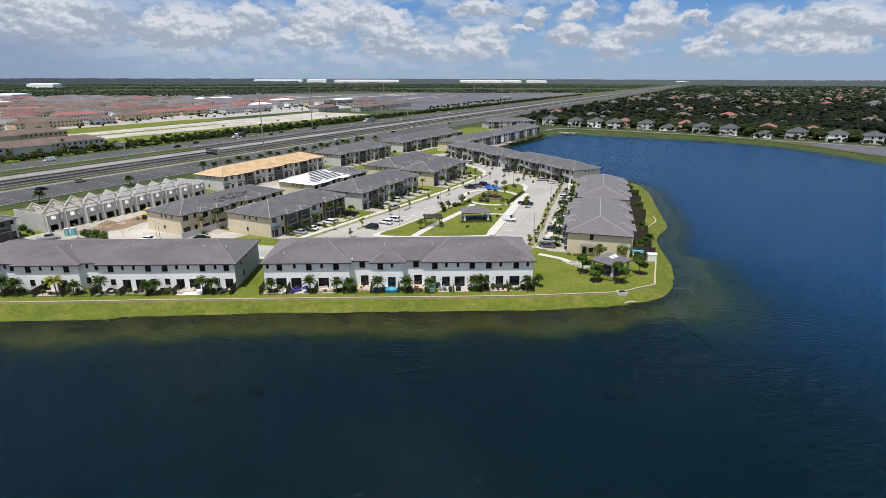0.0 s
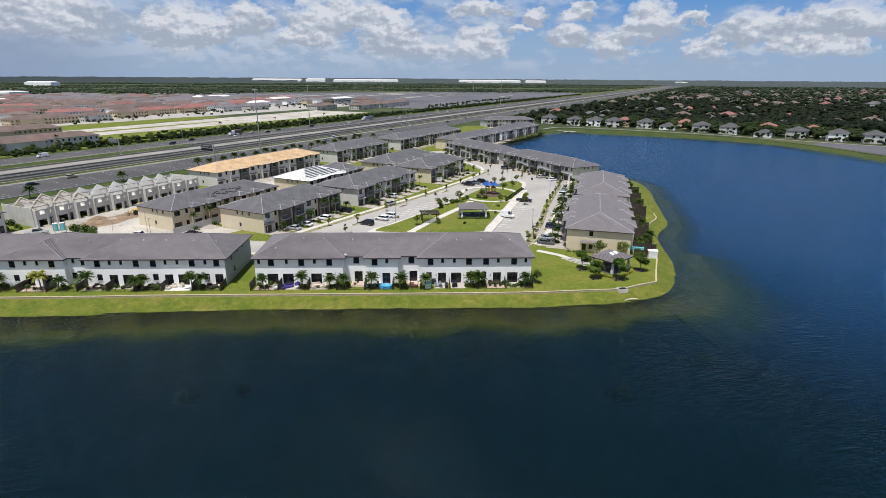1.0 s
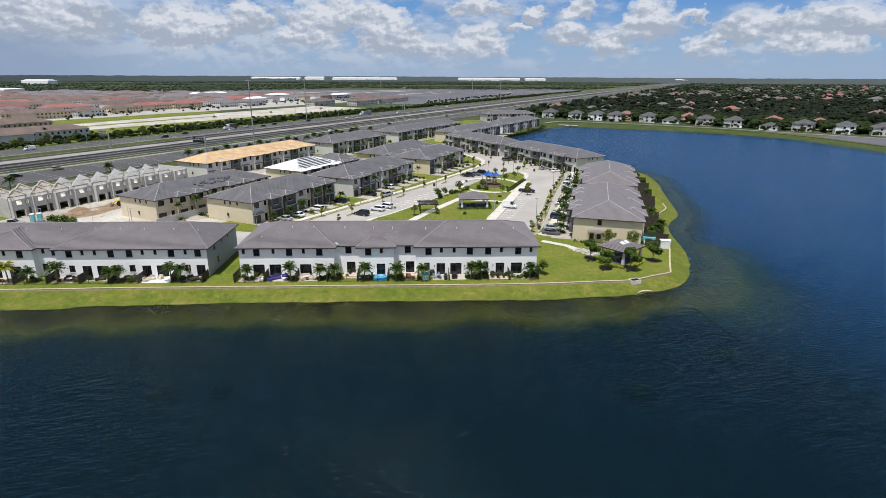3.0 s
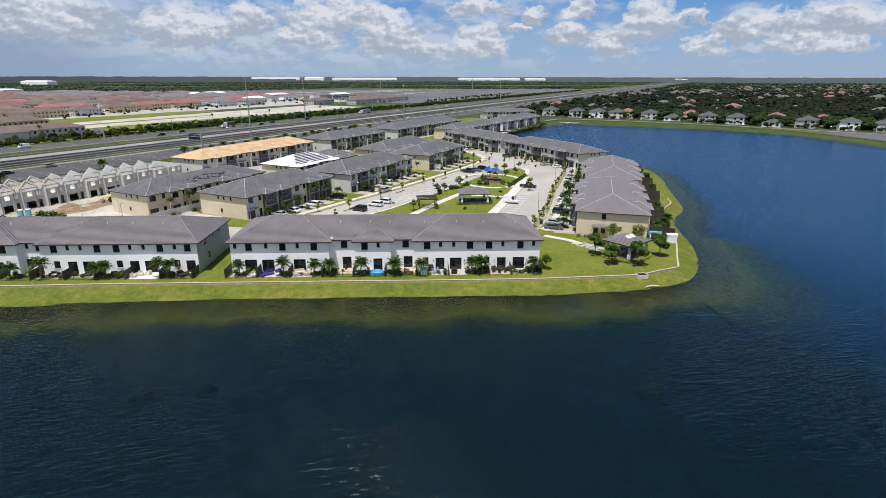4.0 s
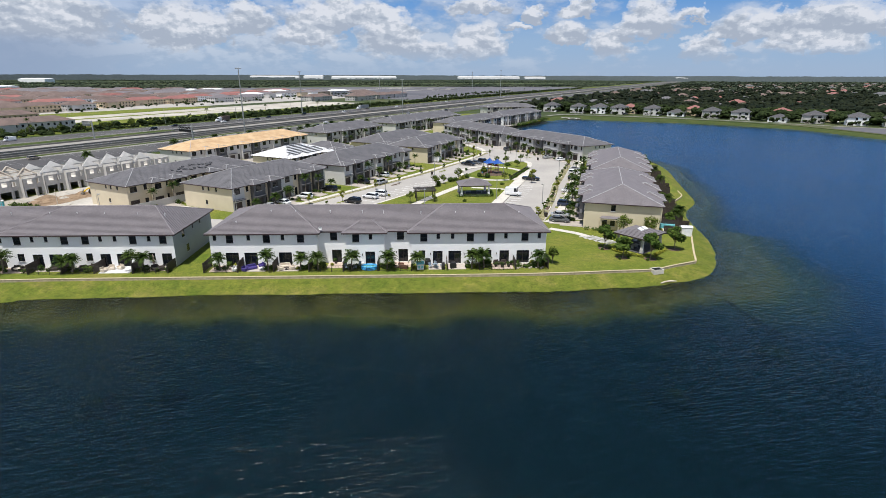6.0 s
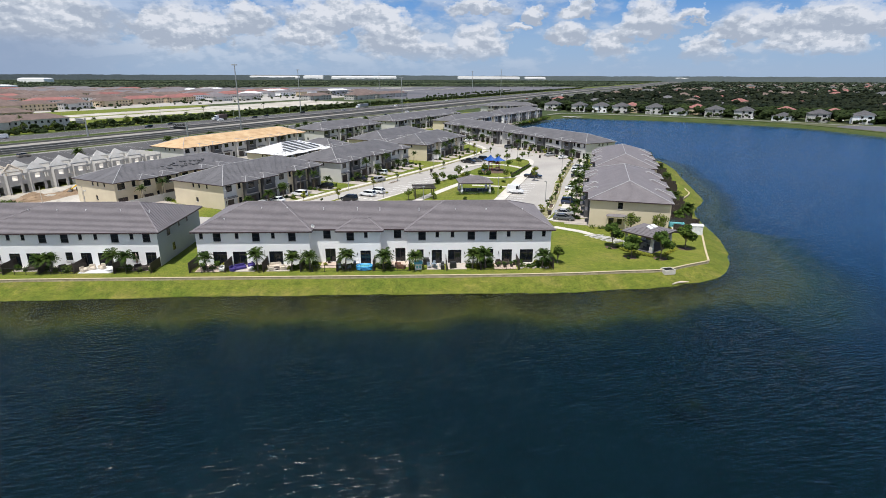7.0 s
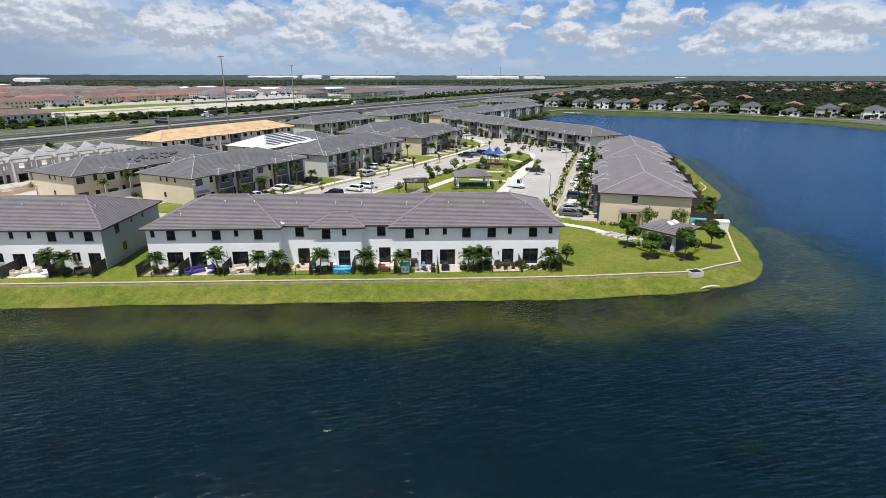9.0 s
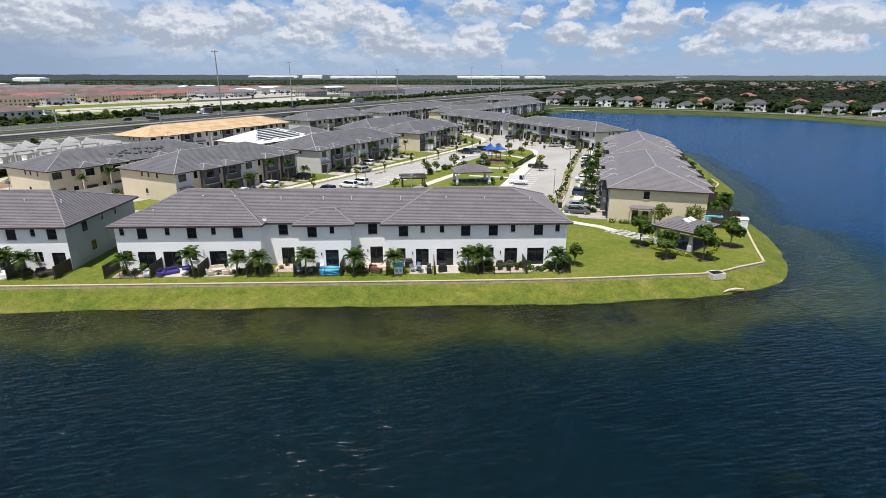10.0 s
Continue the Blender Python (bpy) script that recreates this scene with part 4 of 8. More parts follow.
def street_row(label, x, y, turn, units, depth, wall, seed, roof=None, course=0.5, pitch=6.1, group="street terraces", roof_label="", far_specs=None, dark=False, plain=False):
    """A terrace with garages, dark bays and canopies on its street side."""
    rnd = random.Random(seed)
    L = units * pitch
    segs, acc, specs = [], {}, []
    for i in range(units):
        x0 = i * pitch
        style = (i + seed) % 3
        out = (1.2, 0.0, 1.2)[style]
        acc[("f", 2 * i)] = (1, 2, 1 if dark else 2)[style]
        acc[("f", 2 * i + 1)] = (2, 0, 0)[style]
        segs += [(x0, x0 + 4.0, out), (x0 + 4.0, x0 + pitch, 0.0)]
        specs += [(x0 + 1.7, 0.06, 2.5, 2.15, "garage"), (x0 + 5.0, 0.06, 1.05, 2.2, "door"), (x0 + 1.7, 4.2, 1.9, 1.5, "twin"), (x0 + 5.0, 4.4, 0.9, 1.4, "sash")]
    rear_s = [(x, *k) for i in range(units) for x, k in ((i * pitch + 1.5, B), (i * pitch + 4.3, S), (i * pitch + 1.6, (0.08, 1.9, 2.3, "slider")), (i * pitch + 4.4, W))]
    bsegs = [(i * pitch, (i + 1) * pitch, 1.0 * (i % 2)) for i in range(units)]
    h = row_house("townhouse_row", label, pose(x, y, 0.05, 0, 0, turn), L, depth, segs, bsegs, [wall] * 3 if plain else [wall, M_CHAR, M_GREY], specs, rear_s, [(7.0, *S), (9.0, *S), (11.6, *S), (7.8, 1.2, 0.8, 1.1, "sash")],
                  far_specs, roof, course, accents=acc, group=group, roof_label=roof_label)
    can = Geo()
    for i in range(0 if plain else units):
        o = segs[2 * i][2]
        can.bevelled(i * pitch - 0.1, i * pitch + 3.5, -o - 1.0, -o + 0.0, 2.75, 3.0, 0.03)
    if can.v:
        part("canopy", can, M_CHAR, h, "dark flat canopies over the garages")
    drive = Geo()
    for i in range(units):
        slab(drive, [(i * pitch + 0.0, -7.6), (i * pitch + 3.95, -7.6), (i * pitch + 3.95, -segs[2 * i][2]), (i * pitch + 0.0, -segs[2 * i][2])], -0.05, 0.06)
        slab(drive, [(i * pitch + 4.1, -5.2), (i * pitch + 5.1, -5.2), (i * pitch + 5.1, 0), (i * pitch + 4.1, 0)], -0.05, 0.06)
    tagged(solid("driveways", drive, M_DRIVE, "buff paver driveways before the garages", "driveway", "structure", m=pose(x, y, 0.05, 0, 0, turn)))
    return h


street_row("beige terrace with charcoal bays on the park street", -46.1, 152.9, 62, 6, 17.0, M_BEIGE, 1, dark=True)
street_row("pale grey terrace with charcoal bays along the park street", -24.2, 187.8, 61.5, 7, 17.0, M_GREY, 2)
street_row("beige terrace with charcoal bays facing the parked cars", 2.0, 231.0, 62, 6, 17.0, M_BEIGE, 0)
street_row("beige terrace behind the park street, stacks of tiles on its roof", -73.2, 156.2, 61, 7, 15.5, M_BEIGE, 4, plain=True)
street_row("beige terrace with a new dark tiled roof", -44.3 + math.cos(radians(61)) * 24.5, 203.7 + math.sin(radians(61)) * 24.5, 61, 2, 16.0, M_BEIGE, 5)
street_row("unfinished terrace with bright white roof underlayment", -44.3, 203.7, 61, 4, 16.0, M_BEIGE, 5, M_UNDER, 0.9, roof_label="white underlayment roof awaiting tiles")
street_row("beige terrace with a grey tiled hip roof in the second row", -14.1, 243.9, 62, 7, 17.0, M_BEIGE, 3)
street_row("unfinished terrace with orange plywood roof beside the highway", -83.9, 221.6, 63, 11, 16.0, M_GREY, 7, M_PLY, 2.4, roof_label="bare orange plywood sheathing")
street_row("grey terrace along the highway side of the estate", -46.3, 287.5, 59.0, 8, 17.0, M_GREY, 6, course=0.8)
street_row("long grey terrace along the highway side of the estate", -15.4, 342.0, 59.4, 14, 17.0, M_GREY, 8, course=0.8)
# the curved end of the estate and the lakeside rows
street_row("grey terrace with charcoal bays between street and lake", 42.0, 280.0, -63.5, 9, 15.5, M_GREY, 2, course=0.7, pitch=5.7)
street_row("grey terrace at the bend of the street", 13.5, 329.0, -61, 9, 15.5, M_GREY, 1, course=0.7, pitch=5.9)
street_row("beige lakeside terrace with grey hip roof and end entrance", 37.2 + 0.30 * 41.5, 136.2 + 0.954 * 41.5, -107.5, 7, 16.1, M_BEIGE, 4, M_ROOF, course=0.4, pitch=5.93, far_specs=[(6.2, 4.3, 1.0, 1.4, "sash"), (4.6, 0.06, 1.0, 2.2, "door"), (6.3, 0.9, 1.0, 1.3, "sash")])
street_row("beige lakeside terrace with grey hip roof", 52.2 + 0.30 * 41.5, 179.6 + 0.954 * 41.5, -107.5, 7, 16.1, M_BEIGE, 1, M_ROOF, course=0.5, pitch=5.93)
street_row("white terrace on the far grass shore", 21, 341, 57, 10, 16, M_BEIGE, 9, course=0.9)
street_row("white terrace backing on the far lake shore", 57, 397, 58, 12, 16, M_WHITE, 10, course=0.9)
street_row("grey terrace closing the far end of the estate", 58, 507, 16, 8, 15, M_GREY, 11, course=0.9)
street_row("charcoal and grey terrace by the building site", -134.4, 128.4, 62, 5, 14, M_GREY, 1, dark=True)

# ---- plants ----
def leaf_quads(geo, rnd, c, rad, n, size):
    """Loose leaves in an uneven ellipsoid, thicker towards its skin."""
    for _ in range(n):
        d = Vector((rnd.gauss(0, 1), rnd.gauss(0, 1), rnd.gauss(0, 1))).normalized()
        r = rnd.uniform(0.35, 1.0) ** 0.6
        p = Vector((c[0] + d.x * rad[0] * r, c[1] + d.y * rad[1] * r, c[2] + d.z * rad[2] * r))
        u = Vector((rnd.gauss(0, 1), rnd.gauss(0, 1), rnd.gauss(0, 0.6))).normalized()
        w = u.cross(d + Vector((0.01, 0.02, 0.6))).normalized()
        s = size * rnd.uniform(0.6, 1.3)
        geo.quad(p - u * s, p + w * s * 0.55, p + u * s, p - w * s * 0.55)


def tree_meshes(seed, height, spread, leaf=0.3, count=650, mat=None):
    rnd = random.Random(seed)
    t, c = Geo(), Geo()
    fork = height * 0.3
    t.tube([(0, 0, 0), (0.03, 0.02, fork * 0.5), (0, 0.04, fork)], [0.11, 0.085, 0.07], 7)
    lobes = []
    for k in range(6):
        a = k * 1.05 + rnd.uniform(-0.3, 0.3)
        r = spread * rnd.uniform(0.3, 0.62)
        e = (math.cos(a) * r, math.sin(a) * r, height * rnd.uniform(0.46, 0.84))
        t.tube([(0, 0.03, fork * 0.92), (e[0] * 0.5, e[1] * 0.5, fork + (e[2] - fork) * 0.6), e], [0.055, 0.04, 0.02], 5)
        lobes.append(e)
    lobes.append((0, 0, height * 0.86))
    for e in lobes:
        q = spread * rnd.uniform(0.3, 0.52)
        leaf_quads(c, rnd, e, (q, q, q * 0.85), count // 7, leaf)
    return t.mesh("trunk", M_BARK), c.mesh("crown", mat or M_LEAF)


def palm_meshes(seed, height, reach, fronds=30, mat=None):
    rnd = random.Random(seed)
    t, c = Geo(), Geo()
    lean = (rnd.uniform(-0.2, 0.2), rnd.uniform(-0.2, 0.2))
    n = 6
    path = [(lean[0] * (k / n) ** 2, lean[1] * (k / n) ** 2, height * k / n) for k in range(n + 1)]
    t.tube(path, [0.17, 0.13, 0.115, 0.11, 0.105, 0.1, 0.11], 8)
    top = Vector(path[-1])
    for k in range(fronds):
        a = 2.4 * k + rnd.uniform(-0.2, 0.2)
        rise = 0.05 + 1.35 * (1 - k / fronds) + rnd.uniform(-0.12, 0.12)
        L = reach * rnd.uniform(0.85, 1.1)
        d = Vector((math.cos(a), math.sin(a), 0))
        side = Vector((-d.y, d.x, 0))
        pts = []
        for s in range(9):
            u = s / 8
            pts.append(top + d * (L * u * (1 - 0.2 * u) * (1.05 - 0.28 * rise)) + Vector((0, 0, L * (0.95 * rise * u - (0.36 + 0.32 * rise) * u * u) + 0.1)))
        for s in range(8):
            p, q = pts[s], pts[s + 1]
            w = L * 0.2 * math.sin(math.pi * (0.2 + 0.72 * (s + 0.5) / 8.5))
            for sg in (-1, 1):
                o = side * sg * w + (q - p) * 0.8 - Vector((0, 0, w * 0.35))
                for f0 in (0.0, 0.5):
                    e = p + (q - p) * f0
                    c.quad(e, e + (q - p) * 0.46, e + (q - p) * 0.4 + o * rnd.uniform(0.8, 1.15), e + (q - p) * 0.18 + o * rnd.uniform(0.75, 1.0))
    return t.mesh("trunk", M_BARK), c.mesh("fronds", mat or M_PALM)


PALMS = [palm_meshes(k, h, r) for k, (h, r) in enumerate([(2.0, 1.95), (2.4, 2.1), (1.7, 1.95)])]
TALL_PALMS = [palm_meshes(20 + k, h, r, 17) for k, (h, r) in enumerate([(4.2, 2.1), (5.0, 2.3), (8.6, 2.6)])]
TREES = [tree_meshes(k, h, s, 0.24, 520, M_STREETLEAF) for k, (h, s) in enumerate([(4.4, 1.9), (3.8, 1.7), (5.0, 2.2)])]
BIG_TREES = [tree_meshes(40 + k, h, s, 0.24, 1700) for k, (h, s) in enumerate([(4.9, 2.05), (4.6, 1.95)])]
THIN = [tree_meshes(60 + k, h, s, 0.2, 260, M_LEAF) for k, (h, s) in enumerate([(3.6, 0.85), (3.2, 0.75)])]
LIMES = [tree_meshes(70 + k, h, s, 0.22, 320, M_LIME) for k, (h, s) in enumerate([(3.6, 0.95), (3.9, 1.1)])]


def plant(name, meshes, x, y, label, scale=1.0, z=0.05, turn=None, group=""):
    rnd = random.Random(int(x * 31 + y * 17))
    o = thing(name, pose(x, y, z, 0, 0, rnd.uniform(0, 360) if turn is None else turn) @ Matrix.Scale(scale, 4), label, "palm" if "palm" in name else "tree", group)
    for me in meshes:
        part(me.name.split(".")[0], me, None, o)
    return o


def shrub_mesh(seed, r, h, n=260, leaf=0.16, mat=None):
    rnd, c = random.Random(seed), Geo()
    for k in range(4):
        leaf_quads(c, rnd, (rnd.uniform(-r, r) * 0.5, rnd.uniform(-r, r) * 0.5, h * rnd.uniform(0.35, 0.6)), (r * 0.65, r * 0.65, h * 0.45), n // 4, leaf)
    return c.mesh("shrub", mat or M_LEAF)


SHRUBS = [shrub_mesh(k, 0.8, 1.1) for k in range(3)] + [shrub_mesh(9, 0.6, 0.8, 200, 0.14, M_LIME)]


def shrub(x, y, k=0, scale=1.0, label="leafy green shrub in a garden bed", z=0.05, group="garden shrubs"):
    o = new("shrub", SHRUBS[k % 4])
    o.matrix_basis = pose(x, y, z, 0, 0, (x * 71 + y * 37) % 360) @ Matrix.Scale(scale, 4)
    return tagged(o, label, "shrub", group)


def hedge(line, w, h, label, mat, z=0.05, seed=0):
    rnd, c = random.Random(seed), Geo()
    for (x0, y0), (x1, y1) in zip(line, line[1:]):
        L = math.hypot(x1 - x0, y1 - y0)
        n = int(L * 90)
        for _ in range(n):
            t = rnd.random()
            leaf_quads(c, rnd, (x0 + (x1 - x0) * t, y0 + (y1 - y0) * t, z + h * 0.5), (w / 2, w / 2, h / 2), 1, 0.14)
    return solid("hedge", c, mat, label, "hedge")


def blob_field(name, items, mat, label, category, seed=0):
    """Far trees, each a few ragged clumps, in one mesh. items: (x, y, height, radius)."""
    rs = np.random.RandomState(seed)
    balls = []
    for sub in (1, 2):
        bm = bmesh.new()
        bmesh.ops.create_icosphere(bm, subdivisions=sub, radius=1.0)
        balls.append((np.array([v.co[:] for v in bm.verts]), np.array([[v.index for v in f.verts] for f in bm.faces])))
        bm.free()
    vs, fs, k = [], [], 0
    for x, y, h, r in items:
        d = math.hypot(x, y)
        bv, bf = balls[d < 620]
        for j in range(4 if d < 620 else 3 if d < 1200 else 1):
            q = r * rs.uniform(0.55, 0.8)
            a = rs.uniform(0, 6.28)
            c = np.array((x + math.cos(a) * r * 0.5, y + math.sin(a) * r * 0.5, max(h - q * rs.uniform(0.75, 1.3), q * 0.3)))
            v = bv * (q * rs.uniform(0.72, 1.3, (len(bv), 1))) * np.array((1, 1, 0.8 if d < 1300 else 0.55)) + c
            vs.append(v)
            fs.append(bf + k)
            k += len(bv)
    me = bpy.data.meshes.new(name)
    me.from_pydata(np.concatenate(vs).tolist(), [], np.concatenate(fs).tolist())
    me.materials.append(mat)
    return tagged(new(name, me), label, category, "", "stuff")

# ---- vehicles ----
M_TYRE = surface("tyre_rubber", (0.025, 0.025, 0.026), None, 3, 20, 0.85)
M_RIM = surface("alloy_rim", (0.45, 0.45, 0.46), None, 3, 20, 0.35, 0.8)
M_LAMP = surface("headlamp_lens", (0.75, 0.77, 0.8), None, 4, 20, 0.15)
M_TAIL = surface("tail_lamp_red", (0.4, 0.02, 0.02), None, 4, 20, 0.2)
PAINTS = {}
for _n, _c in (("white", (0.78, 0.79, 0.8)), ("black", (0.012, 0.012, 0.014)), ("silver", (0.42, 0.43, 0.44)), ("grey", (0.12, 0.125, 0.13)), ("blue", (0.02, 0.035, 0.08)), ("red", (0.3, 0.025, 0.02)), ("tan", (0.35, 0.3, 0.24)), ("yellow", (0.75, 0.48, 0.03))):
    PAINTS[_n] = surface("car_paint_" + _n, _c, tuple(v * 0.93 for v in _c), 0.8, 6, 0.22, 0.15 if _n in ("silver", "grey") else 0.0, contrast=0.0)
# length, width, sill, waist, roof height, cabin (base rear, base front, roof rear, roof front) along the length from the tail
CARS = {"sedan": (4.8, 1.82, 0.25, 0.92, 1.45, (0.55, 3.5, 1.25, 2.55)), "suv": (4.75, 1.9, 0.3, 1.05, 1.72, (0.12, 3.45, 0.4, 2.7)), "van": (5.6, 2.0, 0.3, 1.25, 2.3, (0.05, 4.9, 0.12, 4.1)), "pickup": (5.7, 1.98, 0.38, 1.1, 1.88, (1.95, 4.3, 2.2, 3.5)),
        "mail": (4.5, 1.95, 0.4, 1.3, 2.45, (0.05, 3.55, 0.1, 3.25))}
CAR_CACHE = {}


def car_meshes(kind, paint):
    key = (kind, paint)
    if key in CAR_CACHE:
        return CAR_CACHE[key]
    L, W, sill, waist, top, (b0, b1, r0, r1) = CARS[kind]
    body, glass, roof = Geo(), Geo(), Geo()

    def section(x, half, z0, z1, tuck=0.1):
        return [(x, -half + tuck, z0), (x, half - tuck, z0), (x, half, z0 + 0.18), (x, half, z1 - 0.16), (x, half - 0.08, z1), (x, -half + 0.08, z1), (x, -half, z1 - 0.16), (x, -half, z0 + 0.18)]

    h = W / 2
    nose = waist - (0.2 if kind in ("sedan", "suv", "pickup") else 0.35)
    xs = [(0, h - 0.14, sill + 0.12, waist - 0.12), (0.18, h - 0.03, sill, waist - 0.02), (b0 + 0.3, h, sill, waist), (b1 - 0.2, h, sill, waist), (L - 0.55, h - 0.03, sill, nose + 0.05), (L - 0.12, h - 0.12, sill + 0.03, nose - 0.1), (L, h - 0.28, sill + 0.12, nose - 0.2)]
    body.loft([section(x - L / 2, *r) for x, *r in xs])
    ins = 0.16

    def rect(xa, xb, half, z):
        return [(xa - L / 2, -half, z), (xb - L / 2, -half, z), (xb - L / 2, half, z), (xa - L / 2, half, z)]

    glass.loft([rect(b0, b1, h - 0.08, waist - 0.03), rect(r0, r1, h - ins, top - 0.09)])
    if kind in ("van", "mail"):
        cut = b1 - (1.15 if kind == "van" else 1.0)
        body.loft([rect(b0 - 0.01, cut, h - 0.055, waist - 0.03), rect(r0 - 0.01, min(cut, r1), h - ins + 0.03, top - 0.06)])
    roof.loft([rect(r0 - 0.04, r1 + 0.06, h - ins + 0.02, top - 0.1), rect(r0, r1, h - ins - 0.02, top - 0.03), rect(r0 + 0.2, r1 - 0.2, h - ins - 0.2, top)])
    for sx in (-1, 1):
        for xa, xb in ((b0, r0), (b1, r1)):
            roof.tube([(xa - L / 2, sx * (h - 0.085), waist - 0.02), (xb - L / 2, sx * (h - ins + 0.005), top - 0.08)], 0.05, 5)
    tyre, rim, head, tail = Geo(), Geo(), Geo(), Geo()
    R = 0.34 if kind != "pickup" else 0.39
    tyre.tube([(0, -0.11, 0), (0, -0.09, 0), (0, 0.09, 0), (0, 0.11, 0)], [R - 0.04, R, R, R - 0.04], 16)
    rim.tube([(0, -0.118, 0), (0, -0.112, 0)], [R * 0.5, R * 0.62], 10)
    rim.tube([(0, 0.112, 0), (0, 0.118, 0)], [R * 0.62, R * 0.5], 10)
    head.bevelled(-0.06, 0.06, -0.17, 0.17, -0.07, 0.07, 0.03)
    tail.bevelled(-0.04, 0.04, -0.13, 0.13, -0.09, 0.09, 0.03)
    CAR_CACHE[key] = (body.mesh("body", PAINTS[paint]), glass.mesh("glazing", M_PANE), roof.mesh("roof", PAINTS[paint]), tyre.mesh("tyre", M_TYRE), rim.mesh("rim", M_RIM), head.mesh("headlight", M_LAMP), tail.mesh("taillight", M_TAIL), R)
    return CAR_CACHE[key]


def car(kind, paint, x, y, turn, where, z=0.07, group="parked cars"):
    """A car whose nose points along turn (degrees from +x)."""
    body, glass, roof, tyre, rim, head, tail, R = car_meshes(kind, paint)
    L, W, sill, waist, top, cab = CARS[kind]
    word = {"mail": "boxy mail van", "van": "panel van", "suv": "sport utility car", "pickup": "pickup truck"}.get(kind, kind)
    o = thing({"mail": "mail_van", "van": "van", "suv": "car", "pickup": "pickup_truck", "sedan": "car"}[kind], pose(x, y, z, 0, 0, turn), f"{paint} {word} {where}", "van" if kind in ("van", "mail") else "car", group)
    part("body", body, None, o)
    part("glazing", glass, None, o, "dark car windows")
    part("roof", roof, None, o)
    for sx in (0.2, 0.8):
        for sy in (-1, 1):
            w = part("wheel", tyre, None, o, m=pose((sx - 0.5) * L + 0.02, sy * (W / 2 - 0.1), R))
            part("rim", rim, None, w)
    for sy in (-1, 1):
        part("headlight", head, None, o, m=pose(L / 2 - 0.1, sy * (W / 2 - 0.36), waist - 0.42))
        part("taillight", tail, None, o, m=pose(-L / 2 + 0.07, sy * (W / 2 - 0.26), waist - 0.3))
    return o


def lorry(x, y, turn, cab_paint, box_mat, label, z=0.13, box_len=14.0):
    o = thing("lorry", pose(x, y, z, 0, 0, turn), label, "truck", "highway traffic")
    b, c, w, gl = Geo(), Geo(), Geo(), Geo()
    b.bevelled(-box_len / 2, box_len / 2, -1.28, 1.28, 1.15, 3.95, 0.06)
    part("box", b, box_mat, o)
    q = box_len / 2
    c.loft([[(q + 0.6, -1.2, 0.6), (q + 5.0, -1.15, 0.6), (q + 5.0, 1.15, 0.6), (q + 0.6, 1.2, 0.6)], [(q + 0.6, -1.2, 1.9), (q + 5.0, -1.1, 1.75), (q + 5.0, 1.1, 1.75), (q + 0.6, 1.2, 1.9)],
            [(q + 0.6, -1.2, 2.0), (q + 3.4, -1.15, 2.0), (q + 3.4, 1.15, 2.0), (q + 0.6, 1.2, 2.0)], [(q + 0.6, -1.1, 3.6), (q + 2.4, -1.05, 3.3), (q + 2.4, 1.05, 3.3), (q + 0.6, 1.1, 3.6)]])
    part("cab", c, PAINTS[cab_paint], o)
    gl.loft([[(q + 2.6, -1.0, 2.1), (q + 3.42, -1.0, 2.1), (q + 3.42, 1.0, 2.1), (q + 2.6, 1.0, 2.1)], [(q + 1.9, -0.95, 3.1), (q + 2.66, -0.95, 3.1), (q + 2.66, 0.95, 3.1), (q + 1.9, 0.95, 3.1)]])
    part("windscreen", gl, M_PANE, o)
    w.tube([(0, -0.18, 0), (0, 0.18, 0)], 0.5, 14)
    me = w.mesh("wheel", M_TYRE)
    for px in (-q + 1.2, -q + 2.5, q + 0.9, q + 4.3):
        for sy in (-1, 1):
            part("wheel", me, None, o, m=pose(px, sy * 1.08, 0.5))
    return o

